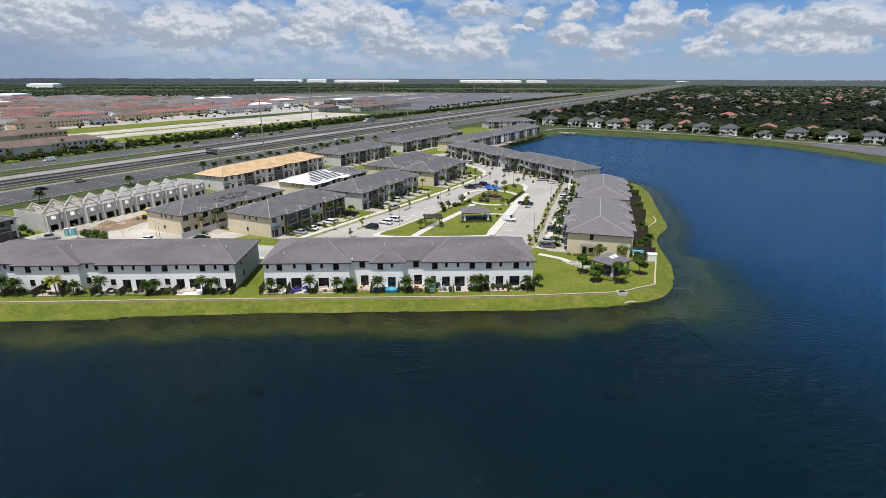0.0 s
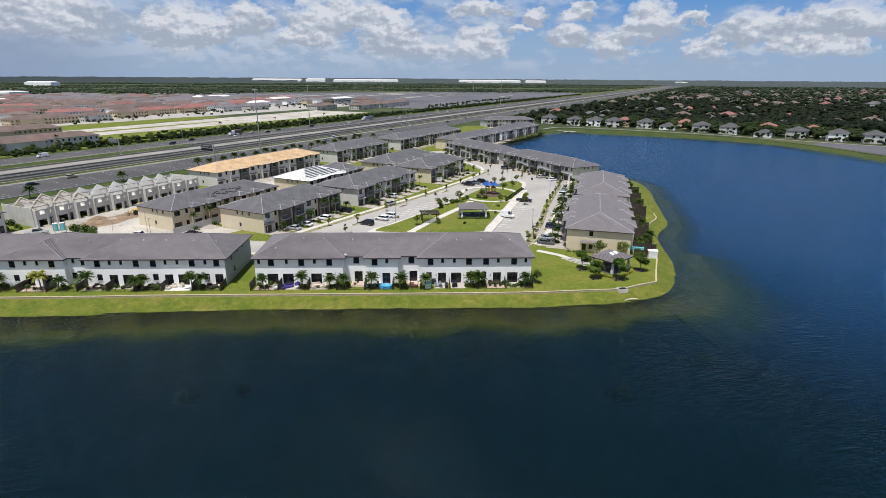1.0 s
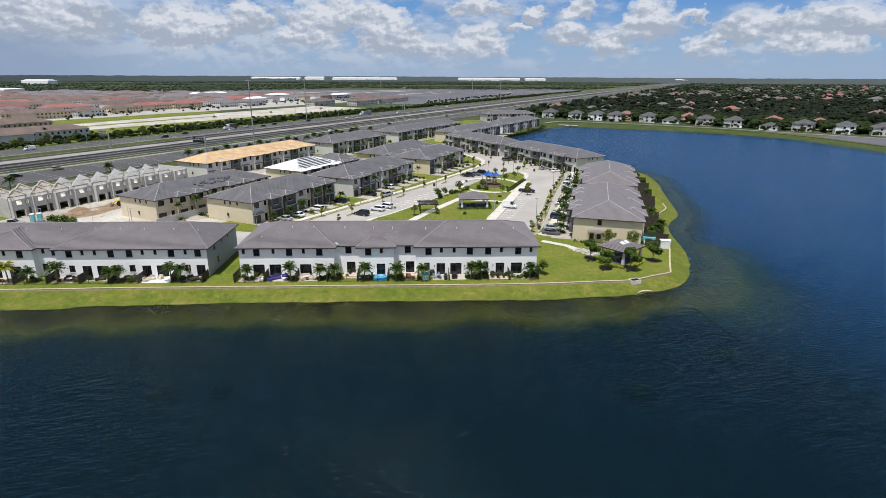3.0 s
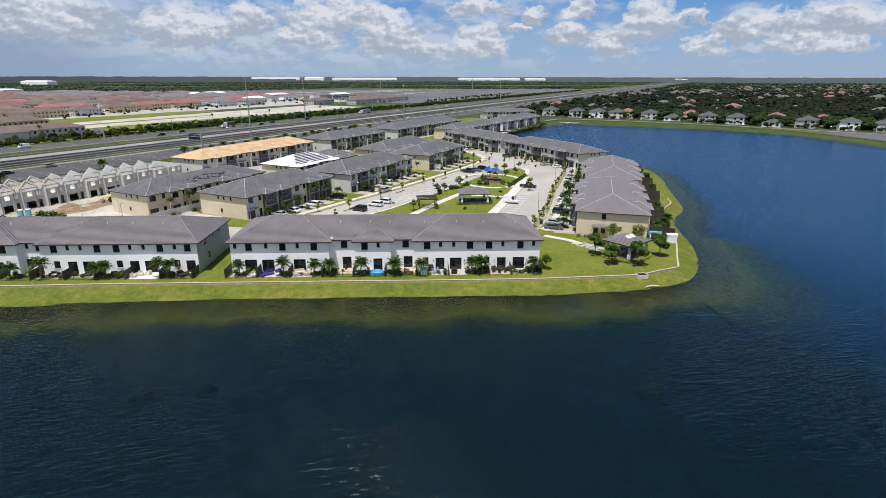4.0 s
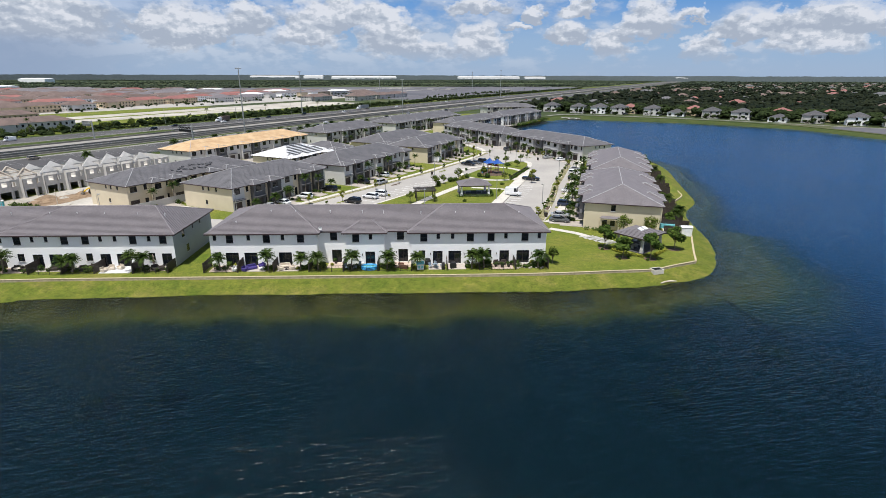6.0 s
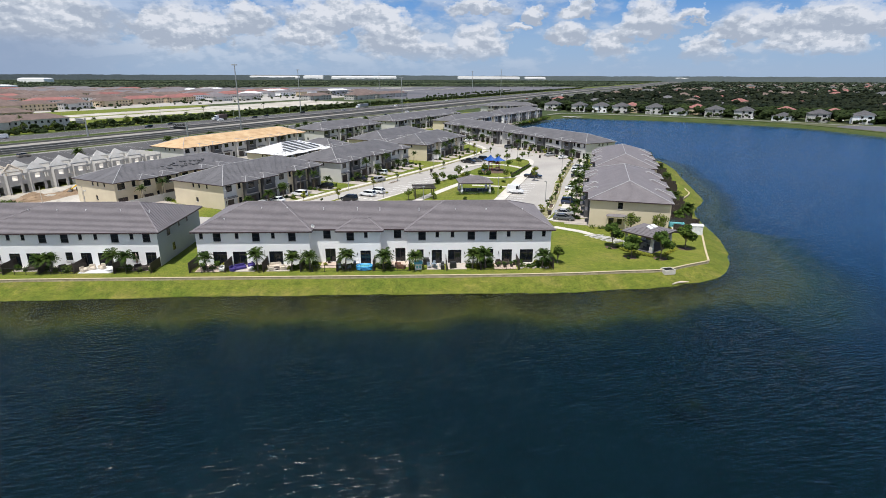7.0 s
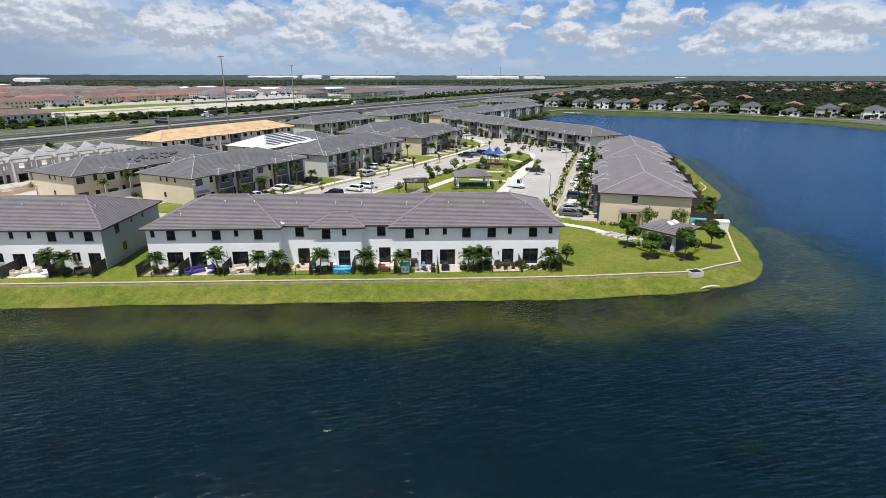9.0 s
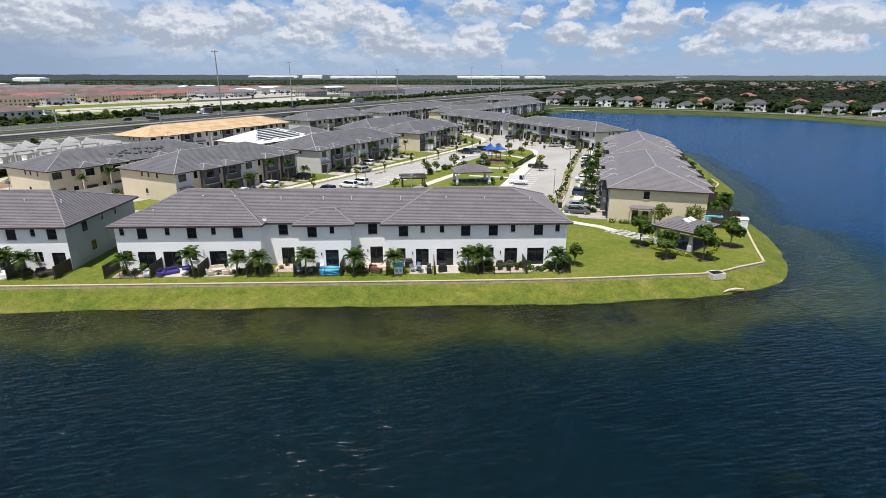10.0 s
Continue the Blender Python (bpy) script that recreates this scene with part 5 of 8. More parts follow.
# ---- far shore, far estates, woods, horizon ----
def small_house(label, x, y, turn, w, d, wall, roof, storeys=2, category="house", group="far houses", win=True, slope=0.42):
    h = thing("house", pose(x, y, 0.0, 0, 0, turn), label, category, group)
    e = 2.9 * storeys + 0.3
    g = Geo()
    panes = Geo()
    cols = max(int(w / 3.4), 2)
    specs = []
    for s in range(storeys):
        for k in range(cols):
            u = w * (k + 0.5) / cols
            specs.append((u, 0.9 + 2.95 * s, 1.5 if (k + s) % 3 else 2.2, 1.5, "twin"))
    pts = [(0, 0), (w, 0), (w, d), (0, d)]
    for k in range(4):
        a, b = pts[k], pts[(k + 1) % 4]
        if win == "joined" and k in (0, 1, 3):
            L = math.hypot(b[0] - a[0], b[1] - a[1])
            nn = max(int(L / 3.3), 2)
            sp = [(L * (q + 0.5) / nn, z, 1.3, 1.4) for q in range(nn) for z in (0.9, 3.85)]
            wall_panel(g, a, b, 0.0, e, [(u - w_ / 2, u + w_ / 2, z, z + h_) for u, z, w_, h_ in sp])
            d_ = (Vector(b) - Vector(a)).normalized()
            for u, z, w_, h_ in sp:
                c0 = Vector(a) + d_ * (u - w_ / 2) + Vector((-d_.y, d_.x)) * 0.1
                c1 = c0 + d_ * w_
                panes.quad((*c0, z), (*c1, z), (*c1, z + h_), (*c0, z + h_))
        elif win and k in (0, 1, 3):
            L = math.hypot(b[0] - a[0], b[1] - a[1])
            sp = specs if k == 0 else [(L * q, z, ww, hh, kk) for q in (0.3, 0.7) for z, ww, hh, kk in ((0.9, 1.3, 1.4, "twin"), (3.85, 1.3, 1.4, "twin")) if z < e - 2]
            facade(h, g, a, b, e, sp)
        else:
            wall_panel(g, a, b, 0.0, e)
    part("wall", g, wall, h)
    if panes.v:
        part("glazing", panes, M_PANE, h)["kind"] = "stuff"
    r, c = Geo(), Geo()
    hip_roof(r, c, -0.6, w + 0.6, -0.6, d + 0.6, e + 0.05, slope, 1.1, 0.03)
    if w > 11 and storeys == 2:
        br = Geo()
        hip_roof(br, c, w * 0.08, w * 0.5, -2.2, d * 0.5, e - 0.5, slope, 1.1, 0.03)
        part("bay_roof", br, roof, h)
        g2 = Geo()
        wall_panel(g2, (w * 0.12, -1.7), (w * 0.46, -1.7), 0, e - 0.5)
        wall_panel(g2, (w * 0.12, 0), (w * 0.12, -1.7), 0, e - 0.5)
        wall_panel(g2, (w * 0.46, -1.7), (w * 0.46, 0), 0, e - 0.5)
        part("bay", g2, wall, h)
        opening(h, Vector((w * 0.12, -1.78)), Vector((1, 0)), w * 0.17, 0.05, min(w * 0.26, 4.6), 2.2, "garage")
    part("roof", r, roof, h)
    s = Geo()
    s.box(-0.55, w + 0.55, -0.55, d + 0.55, e - 0.1, e + 0.04)
    part("soffit", s, wall, h)
    return h


random.seed(21)
# houses on the far shore; each stands back from the lake road
# front centre of each; the third number is 1 for a low house, 2 for a red one standing behind
shore_homes = [(144, 527, 0), (161, 519, 0), (176, 510, 0), (188, 516, 2), (201, 496, 0), (217, 484, 1), (236, 492, 2), (236, 462, 0), (251, 446, 0), (267, 424, 1), (287, 452, 2), (286, 413, 0), (310, 430, 2), (305, 395, 0), (322, 382, 0), (344, 362, 0), (124, 548, 0)]
for k, (x, y, sort) in enumerate(shore_homes):
    # mostly grey and block walls: cloud shade on white houses put into colour
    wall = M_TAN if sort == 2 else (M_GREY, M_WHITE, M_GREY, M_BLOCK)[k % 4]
    roof = M_RUST if sort == 2 else M_ROOF3
    turn = -28 if x < 160 else -34 if x < 245 else -44
    w_ = 13.5 if k % 3 else 12.5
    cx, cy = x - math.cos(radians(turn)) * w_ / 2, y - math.sin(radians(turn)) * w_ / 2
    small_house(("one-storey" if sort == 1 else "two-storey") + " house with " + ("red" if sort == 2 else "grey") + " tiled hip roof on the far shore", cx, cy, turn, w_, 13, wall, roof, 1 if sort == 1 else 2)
    if k % 2 == 0:
        car(("sedan", "suv")[k % 4 // 2], ("white", "silver", "black", "grey")[k % 4], x + 3.5, y - 6.5, -120, "parked before a far house", 0.07)
g = Geo()
ribbon(g, smooth([(108, 490), (127, 509), (156, 497), (198, 472), (236, 443), (266, 412), (286, 392), (330, 352)], 5), 1.7, -0.1, 0.06)
solid("lake_road", g, M_SHOULDER, "pale road along the far lake shore", "road", "structure")
# bare building plot by the far shore
g = Geo()
slab(g, smooth([(274, 376), (278, 345), (281, 318), (300, 300), (360, 312), (338, 346), (312, 366), (290, 382)], 4, True), -0.1, 0.08)
solid("bare_plot", g, M_LOT, "bare grey graded plot beside the far shore", "plot", "structure")

# woods with roofs between the trees, east of the highway
front = sorted((h for h in shore_homes if h[2] != 2), key=lambda h: h[0])
home_belt = [(x - 14, y - 30) for x, y, q in front] + [(x + 16, y + 15) for x, y, q in reversed(front)]
items = []
rnd = random.Random(5)
wood_homes = []
while len(wood_homes) < 230:
    t = rnd.random() ** 1.25
    y = 520 + t * 1700
    x = rnd.uniform(0.12, 1.1) * (y + 150)
    if (Vector((x, y)) - HO).dot(HN) > -60 or (x - 126) * 0.72 + (y - 512) * 0.69 < 60:
        continue
    if all((x - a) ** 2 + (y - b) ** 2 > 400 for a, b in wood_homes):
        wood_homes.append((x, y))
cells = collections.defaultdict(list)
for a, b in wood_homes:
    for i in (-1, 0, 1):
        for j in (-1, 0, 1):
            cells[int(a // 20) + i, int(b // 20) + j].append((a, b))
for k in range(17000):
    t = rnd.random() ** 1.6
    y = 440 + t * 2600
    x = rnd.uniform(0.02, 1.15) * (y + 150)
    s = (Vector((x, y)) - HO)
    n_ = s.dot(HN)
    if n_ > -42:
        continue
    if y < 2 * 480 and (x - 126) * 0.5 + (y - 512) * 0.866 < 42 and x < 420 or inside(x, y, home_belt):
        continue
    if x < 125 and y < 570:
        continue
    if x > 320 and y < 470 - (x - 320) * 0.4:
        continue
    if any(abs(x - a - 2) < 11 and -16 < y - b < 13 for a, b in cells[int(x // 20), int(y // 20)]):
        continue
    far = math.hypot(x, y)
    if far > 1100 and rnd.random() < 0.45:
        continue
    items.append((x, y, rnd.uniform(5.0, 9.5), rnd.uniform(2.8, 4.8) * (1 + far / 6000)))
blob_field("woodland", items, M_WOODS_SHADED, "dense green suburban woodland, cloud shade painted into its dark leaves", "woods", 3)
for k, (x, y) in enumerate(wood_homes):
    small_house("suburban house with tiled roof among dense trees", x - 7, y, rnd.uniform(-25, 25), 15, 11, (M_TAN, M_GREY, M_BEIGE)[k % 3], (M_BROWN, M_BROWN, M_ROOF2, M_BROWN, M_RUST, M_ROOF2, M_BROWN)[k % 7], 1 if k % 4 else 2, group="woodland houses", win=False, slope=0.48)

# estate across the highway
g = Geo()
slab(g, [hwy(-404, 180), hwy(-60, 168), hwy(-60, 252), hwy(-404, 240)], -0.1, 0.07)
solid("limestone_strip", g, M_SAND, "pale crushed limestone building ground", "bare ground", "structure")
g = Geo()
slab(g, smooth([hwy(-404, 241), hwy(-300, 246), hwy(-215, 256), hwy(-225, 286), hwy(-300, 288), hwy(-404, 286)], 3, True), -0.1, 0.1)
slab(g, smooth([hwy(-390, 206), hwy(-300, 207), hwy(-235, 214), hwy(-300, 215), hwy(-390, 214)], 3, True), -0.1, 0.1)
slab(g, [hwy(-1200, 106), hwy(-60, 106), hwy(-60, 167), hwy(-404, 179), hwy(-1200, 200)], -0.1, 0.03)
slab(g, [hwy(-60, 106), hwy(2200, 106), hwy(2200, 126), hwy(-60, 126)], -0.1, 0.03)
solid("green_strip", g, M_LAWN, "strip of green grass by the building ground", "grass", "structure")
g = Geo()
slab(g, [hwy(-700, 282), hwy(220, 282), hwy(260, 900), hwy(-700, 900)], -0.1, 0.05)
solid("estate_ground", g, M_ASPH, "pale streets and yards of the estate across the highway", "ground", "structure")


def far_row(s, n, length, depth, wall, roof, label, along=True):
    x, y = hwy(s, n)
    turn = math.degrees(math.atan2(HE.y, HE.x)) + (0 if along else 90)
    return small_house(label, x, y, turn, length, depth, wall, roof, 2, "terrace", "far terraces", "joined", 0.36)


far_row(-492, 128, 62, 15, M_GREY, M_BROWN, "long grey terrace with brown hip roof beyond the highway")
far_row(-562, 132, 52, 15, M_TAN, M_RUST, "tan terrace with red tiled roof beyond the highway")
far_row(-470, 205, 60, 15, M_TAN, M_BROWN, "tan terrace with brown tiled roof beyond the highway")
far_row(-590, 166, 60, 15, M_TAN, M_RUST, "tan terrace with red tiled roof in the far estate")
rnd = random.Random(8)
fw, fr_, mats_w, mats_r = Geo(), Geo(), [M_TAN, M_GREY, M_WHITE], [M_BROWN, M_RUST, M_ROOF, M_UNDER]
far_row(-392, 314, 58, 15, M_TAN, M_BROWN, "tan terrace with brown tiled roof before a grass strip")
far_row(-330, 312, 27, 15, M_GREY, M_BROWN, "short grey terrace with brown tiled roof before a grass strip")
far_row(-284, 332, 34, 15, M_TAN, M_BROWN, "tan terrace with brown tiled roof and arched bays")
far_row(-242, 350, 44, 15, M_TAN, M_RUST, "tan terrace with pinkish red tiled roof")
far_row(-192, 352, 40, 15, M_TAN, M_RUST, "tan terrace with pinkish red tiled roof in the far estate")
far_row(-145, 330, 30, 15, M_GREY, M_ROOF, "grey unfinished terrace beside the building ground")
far_row(-108, 322, 34, 15, M_BLOCK, M_ROOF, "grey block terrace under construction")
far_row(-460, 312, 58, 15, M_TAN, M_BROWN, "tan terrace with brown tiled roof in the far estate")
far_row(-478, 262, 52, 15, M_TAN, M_BROWN, "tan terrace with brown tiled roof in the far estate")
for j, n in enumerate(range(384, 1000, 41)):
    s = -640 - 10 * (j % 3)
    while s < 190 - j * 9:
        L = rnd.choice((34, 42, 50))
        if rnd.random() < 0.93:
            red = noise.noise(Vector((s / 90, n / 60, 0.4))) > 0.22
            wi = rnd.randrange(3)
            ri = 2 if s > -140 and rnd.random() < 0.6 else 3 if rnd.random() < 0.04 else 1 if red else 0
            x, y = hwy(s, n)
            across = rnd.random() < 0.3
            if across:
                x, y = hwy(s + 15, n - 6)
                L = 27
            fm = pose(x, y, 0, 0, 0, math.degrees(math.atan2(HE.y, HE.x)) + (90 if across else 0))
            fw.box(0, L, 0, 15, 0, 6.1, wi, fm)
            for k in range(int(L / 3.3)):
                for z in (0.9, 3.85):
                    fw.box(k * 3.3 + 1, k * 3.3 + 2.3, -0.06, 0.05, z, z + 1.4, 3, fm)
            k0 = len(fr_.v)
            tmp = Geo()
            hip_roof(tmp, None, -0.6, L + 0.6, -0.6, 15.6, 6.15, 0.33, 2.6, 0.05)
            fr_.v += [tuple(fm @ Vector(v)) for v in tmp.v]
            fr_.f += [tuple(k0 + i for i in f) for f in tmp.f]
            fr_.mi += [ri] * len(tmp.f)
        s += (17 if L == 27 else L) + rnd.choice((5, 5, 9, 16))
solid("far_terrace_walls", fw, mats_w + [M_PANE], "crowded tan and grey terraces far across the highway", "terraces", "stuff")
solid("far_terrace_roofs", fr_, mats_r, "crowded red and brown tiled roofs far across the highway", "roofs", "stuff")
# graded building sites
g = Geo()
slab(g, smooth([hwy(60, 150), hwy(700, 140), hwy(1050, 160), hwy(1000, 420), hwy(500, 900), hwy(300, 1100), hwy(220, 560)], 4, True), -0.1, 0.06)
solid("building_site", g, M_LOT, "grey graded soil of a large building site", "bare ground", "structure")
g = Geo()
for _ in range(26):
    s, n = rnd.uniform(120, 900), rnd.uniform(170, 700)
    L, w = rnd.uniform(60, 220), rnd.uniform(8, 22)
    if s > 250 and n > 1000 - s * 0.6:
        continue
    slab(g, [hwy(s, n), hwy(s + L, n + 6), hwy(s + L, n + w), hwy(s, n + w * 0.8)], 0.0, 0.12)
g2 = Geo()
for _ in range(30):
    s, n = rnd.uniform(120, 1000), rnd.uniform(160, 640)
    L, w = rnd.uniform(50, 260), rnd.uniform(5, 16)
    if s > 250 and n > 1000 - s * 0.6:
        continue
    slab(g2, smooth([hwy(s, n), hwy(s + L * 0.5, n - w * 0.5), hwy(s + L, n + 3), hwy(s + L * 0.9, n + w), hwy(s + L * 0.4, n + w * 0.7), hwy(s, n + w)], 3, True), 0.0, 0.16)
solid("wet_soil_strips", g2, M_WETSOIL, "dark wet soil strips on the building site", "bare ground", "structure")
solid("limestone_pads", g, M_SAND, "pale limestone pads on the building site", "bare ground", "structure")
for s, n, L in ((-20, 210, 50), (40, 214, 46), (92, 220, 44), (-60, 250, 44), (60, 262, 60), (150, 330, 50)):
    far_row(s, n, L, 16, M_BLOCK, M_BROWN, "grey unfinished terrace with brown roof by the building site")

# hedge of shrubs and trees along the far side of the highway
items = []
for k in range(1500):
    s, n = rnd.uniform(-760, 900), rnd.uniform(113, 122)
    if s < -385 and k % 5:
        continue
    items.append((*hwy(s, n), rnd.uniform(2.0, 4.8), rnd.uniform(1.4, 2.6)))
for k in range(1000):
    s, n = rnd.uniform(-640, -60), rnd.uniform(109, 160 if k % 2 else 130)
    items.append((*hwy(s, n), rnd.uniform(1.0, 2.4), rnd.uniform(0.9, 1.6)))
for k in range(46):
    items.append((*hwy(70 + k * 9 + rnd.uniform(-3, 3), 150 + rnd.uniform(-3, 3) + k * 0.4), rnd.uniform(3.5, 6), rnd.uniform(1.8, 2.8)))
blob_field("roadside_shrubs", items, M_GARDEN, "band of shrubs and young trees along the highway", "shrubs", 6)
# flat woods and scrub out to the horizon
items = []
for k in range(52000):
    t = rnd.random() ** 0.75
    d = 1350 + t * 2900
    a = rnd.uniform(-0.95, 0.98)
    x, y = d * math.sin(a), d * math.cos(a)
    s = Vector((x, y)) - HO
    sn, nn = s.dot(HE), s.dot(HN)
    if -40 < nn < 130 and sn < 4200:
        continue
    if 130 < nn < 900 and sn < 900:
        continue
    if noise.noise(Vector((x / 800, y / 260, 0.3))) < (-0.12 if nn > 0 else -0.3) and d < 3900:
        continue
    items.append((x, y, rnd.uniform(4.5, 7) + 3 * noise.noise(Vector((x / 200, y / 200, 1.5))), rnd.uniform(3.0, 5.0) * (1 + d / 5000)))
blob_field("far_woods", items, M_FARWOODS_HAZED, "flat dark woods reaching the horizon", "woods", 9)
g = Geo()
# rings raised to the camera's eye level; haze sits in their colour
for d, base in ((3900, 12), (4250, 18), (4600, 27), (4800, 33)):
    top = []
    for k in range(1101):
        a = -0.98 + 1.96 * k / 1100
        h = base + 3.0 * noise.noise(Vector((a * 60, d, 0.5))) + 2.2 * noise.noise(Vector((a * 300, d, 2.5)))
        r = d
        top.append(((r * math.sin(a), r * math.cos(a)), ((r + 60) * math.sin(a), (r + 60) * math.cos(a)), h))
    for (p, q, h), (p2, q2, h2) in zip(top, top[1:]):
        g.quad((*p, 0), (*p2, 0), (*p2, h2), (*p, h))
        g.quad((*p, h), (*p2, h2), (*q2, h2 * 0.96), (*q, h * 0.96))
solid("horizon_woods", g, M_HORIZON_HAZED, "tree line on the horizon with haze painted into its blue-green", "woods", "stuff")
# trees among the far terraces and the shore homes
items = []
for k in range(2400):
    items.append((*hwy(rnd.uniform(-650, 200), rnd.uniform(290, 960)), rnd.uniform(2, 4.6), rnd.uniform(0.9, 1.9)))
for x, y, q in shore_homes:
    for _ in range(24):
        items.append((x + rnd.uniform(-6, 22), y + rnd.uniform(14, 27), rnd.uniform(5.5, 9), rnd.uniform(2.4, 4)))
    for q in (-8.6, -7.4, 7.6, 8.8):
        items.append((x + q * 0.8 + rnd.uniform(-1, 1), y - q * 0.5 + rnd.uniform(1, 6), rnd.uniform(4.5, 7), rnd.uniform(1.8, 2.7)))
    for _ in range(6):
        items.append((x + rnd.uniform(-10, 10), y - rnd.uniform(2, 7), rnd.uniform(2.5, 4.5), rnd.uniform(1.0, 1.7)))
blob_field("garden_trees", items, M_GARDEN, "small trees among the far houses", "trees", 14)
# long white sheds on the horizon
for x, y, L, h in ((-1610, 2330, 105, 19), (-1242, 4150, 350, 33), (-857, 4150, 140, 36), (-656, 4150, 470, 32), (266, 4150, 456, 32), (763, 4150, 150, 30), (1900, 4150, 240, 26), (2600, 3850, 200, 22), (-900, 1195, 40, 11)):
    o = thing("warehouse", pose(x, y, 0, 0, 0, 0), "long white industrial shed far off on the plain", "warehouse", "far sheds")
    g = Geo()
    h *= 0.88 if y > 3000 else 1.0
    g.box(0, L, 0, 60, 0, h * 0.8)
    part("wall", g, M_WHITE, o)
    g = Geo()
    g.loft([[(0, 0, h * 0.8), (L, 0, h * 0.8), (L, 60, h * 0.8), (0, 60, h * 0.8)], [(6, 20, h), (L - 6, 20, h), (L - 6, 40, h), (6, 40, h)]])
    part("roof", g, M_GREY if y > 3000 else M_UNDER, o)

# ---- things of the highway ----
HW = math.degrees(math.atan2(HE.y, HE.x))


def mast(x, y, h):
    o = thing("high_mast_light", pose(x, y, 0.05), "tall galvanised high-mast light beside the highway", "light pole", "high mast lights")
    g = Geo()
    g.tube([(0, 0, 0), (0, 0, h * 0.5), (0, 0, h)], [0.42, 0.32, 0.22], 12)
    part("pole", g, M_STEEL, o)
    g = Geo()
    g.tube([(math.cos(a) * 0.9, math.sin(a) * 0.9, h - 0.3) for a in np.linspace(0, 2 * math.pi, 13)], 0.06, 6)
    g.tube([(-0.9, 0, h - 0.3), (0.9, 0, h - 0.3)], 0.05, 6)
    part("ring", g, M_STEEL, o)
    for k in range(4):
        a = k * math.pi / 2 + 0.5
        g = Geo()
        g.bevelled(-0.45, 0.45, -0.3, 0.3, -0.35, 0.1, 0.05)
        part("lamp_head", g, M_STEEL, o, m=pose(math.cos(a) * 1.1, math.sin(a) * 1.1, h - 0.3, 0, 0, math.degrees(a)))


for x, y, h in ((-94.9, 320.6, 36.5), (-107, 524, 36), (-15.2, 485, 30), (79.9, 898.6, 38), (125, 900.5, 41), (-82, 1126, 36)):
    mast(x, y, h)


def gantry(s, n, reach, w, h, z, face):
    """A cantilever sign seen from its back."""
    x, y = hwy(s, n)
    o = thing("overhead_sign", pose(x, y, 0.05, 0, 0, HW - 90), ("dark" if face is M_BLACK else "grey") + " back of a cantilever highway sign on a steel post", "road sign", "highway signs")
    g = Geo()
    g.tube([(0, 0, 0), (0, 0, z + h * 0.8)], [0.42, 0.34], 12)
    part("post", g, M_STEEL, o)
    g = Geo()
    for dz in (0.3, 1.5):
        g.tube([(0, 0, z + dz), (reach, 0, z + dz)], 0.14, 8)
    for k in range(6):
        u = reach * k / 5
        g.tube([(u, 0, z + 0.3), (u + reach / 5 * (k < 5), 0, z + 1.5)], 0.06, 6)
    part("truss", g, M_STEEL, o)
    g = Geo()
    lo, hi = (reach - w, reach) if reach > 0 else (reach, reach + w)
    g.bevelled(lo, hi, 0.2, 0.32, z - h * 0.35, z + h * 0.65, 0.03)
    for k in range(5):
        u = lo + w * (k + 0.5) / 5
        g.box(u - 0.06, u + 0.06, 0.1, 0.2, z - h * 0.35, z + h * 0.65)
    part("sign_panel", g, face, o)


gantry(-459, -12.6, -9.2, 8.0, 3.0, 8.4, M_BLACK)
gantry(-459, 62.8, -8.6, 6.5, 2.4, 7.9, M_STEEL)


def lamp_post(x, y, turn, h, label, name="street_lamp", z=0.05, arm=2.2, mat=None, group="street lamps"):
    o = thing(name, pose(x, y, z, 0, 0, turn), label, "street lamp", group)
    g = Geo()
    g.tube([(0, 0, 0), (0, 0, h * 0.6), (0, 0, h)], [0.09, 0.075, 0.06], 8)
    part("pole", g, mat or M_STEEL, o)
    if arm:
        g = Geo()
        g.tube([(0, 0, h - 0.1), (arm * 0.5, 0, h + 0.15), (arm, 0, h + 0.2)], 0.045, 6)
        part("arm", g, mat or M_STEEL, o)
    g = Geo()
    g.bevelled(arm - 0.1, arm + 0.55, -0.17, 0.17, h + 0.1, h + 0.27, 0.04)
    part("lamp_head", g, mat or M_STEEL, o)


for k in range(-8, 14):
    x, y = hwy(k * 62 - 12, 106)
    lamp_post(x, y, HW - 90, 11, "tall grey highway lamp on the verge", arm=3.0, group="highway lamps")
traffic = [("van", "white", -483, 86.5), ("suv", "tan", -513, 15), ("sedan", "black", -531, 11), ("suv", "black", -409, 76.5), ("sedan", "black", -387, 85), ("suv", "white", -351, 80), ("sedan", "silver", -330, 86), ("sedan", "black", -318, 80.6),
           ("suv", "silver", -343, 9.6), ("suv", "white", -324, 17), ("sedan", "black", -304, 12.6), ("sedan", "black", -251, 13), ("sedan", "white", -205, 20), ("suv", "grey", -150, 9), ("sedan", "silver", -90, 16), ("suv", "black", -260, 84),
           ("sedan", "white", -120, 76), ("suv", "white", 10, 80), ("sedan", "grey", 60, 12), ("sedan", "red", 130, 20), ("suv", "white", 210, 76), ("van", "white", 300, 14), ("sedan", "white", -212, 77), ("suv", "silver", -560, 17), ("sedan", "black", -300, 86), ("suv", "grey", -590, 80)]
for kind, paint, s, n in traffic:
    n = n if n < 30 else n + 8
    x, y = hwy(s, n)
    car(kind, paint, x, y, HW if n < 30 else HW + 180, "on the highway", 0.14, "highway traffic")
x, y = hwy(-163, 96)
lorry(x, y, HW + 180, "white", M_STEEL, "white lorry with a long grey box on the highway")
x, y = hwy(-342, 96)
lorry(x, y, HW + 180, "white", M_BROWN, "white dump lorry with a rusty brown box on the highway", box_len=7.0)
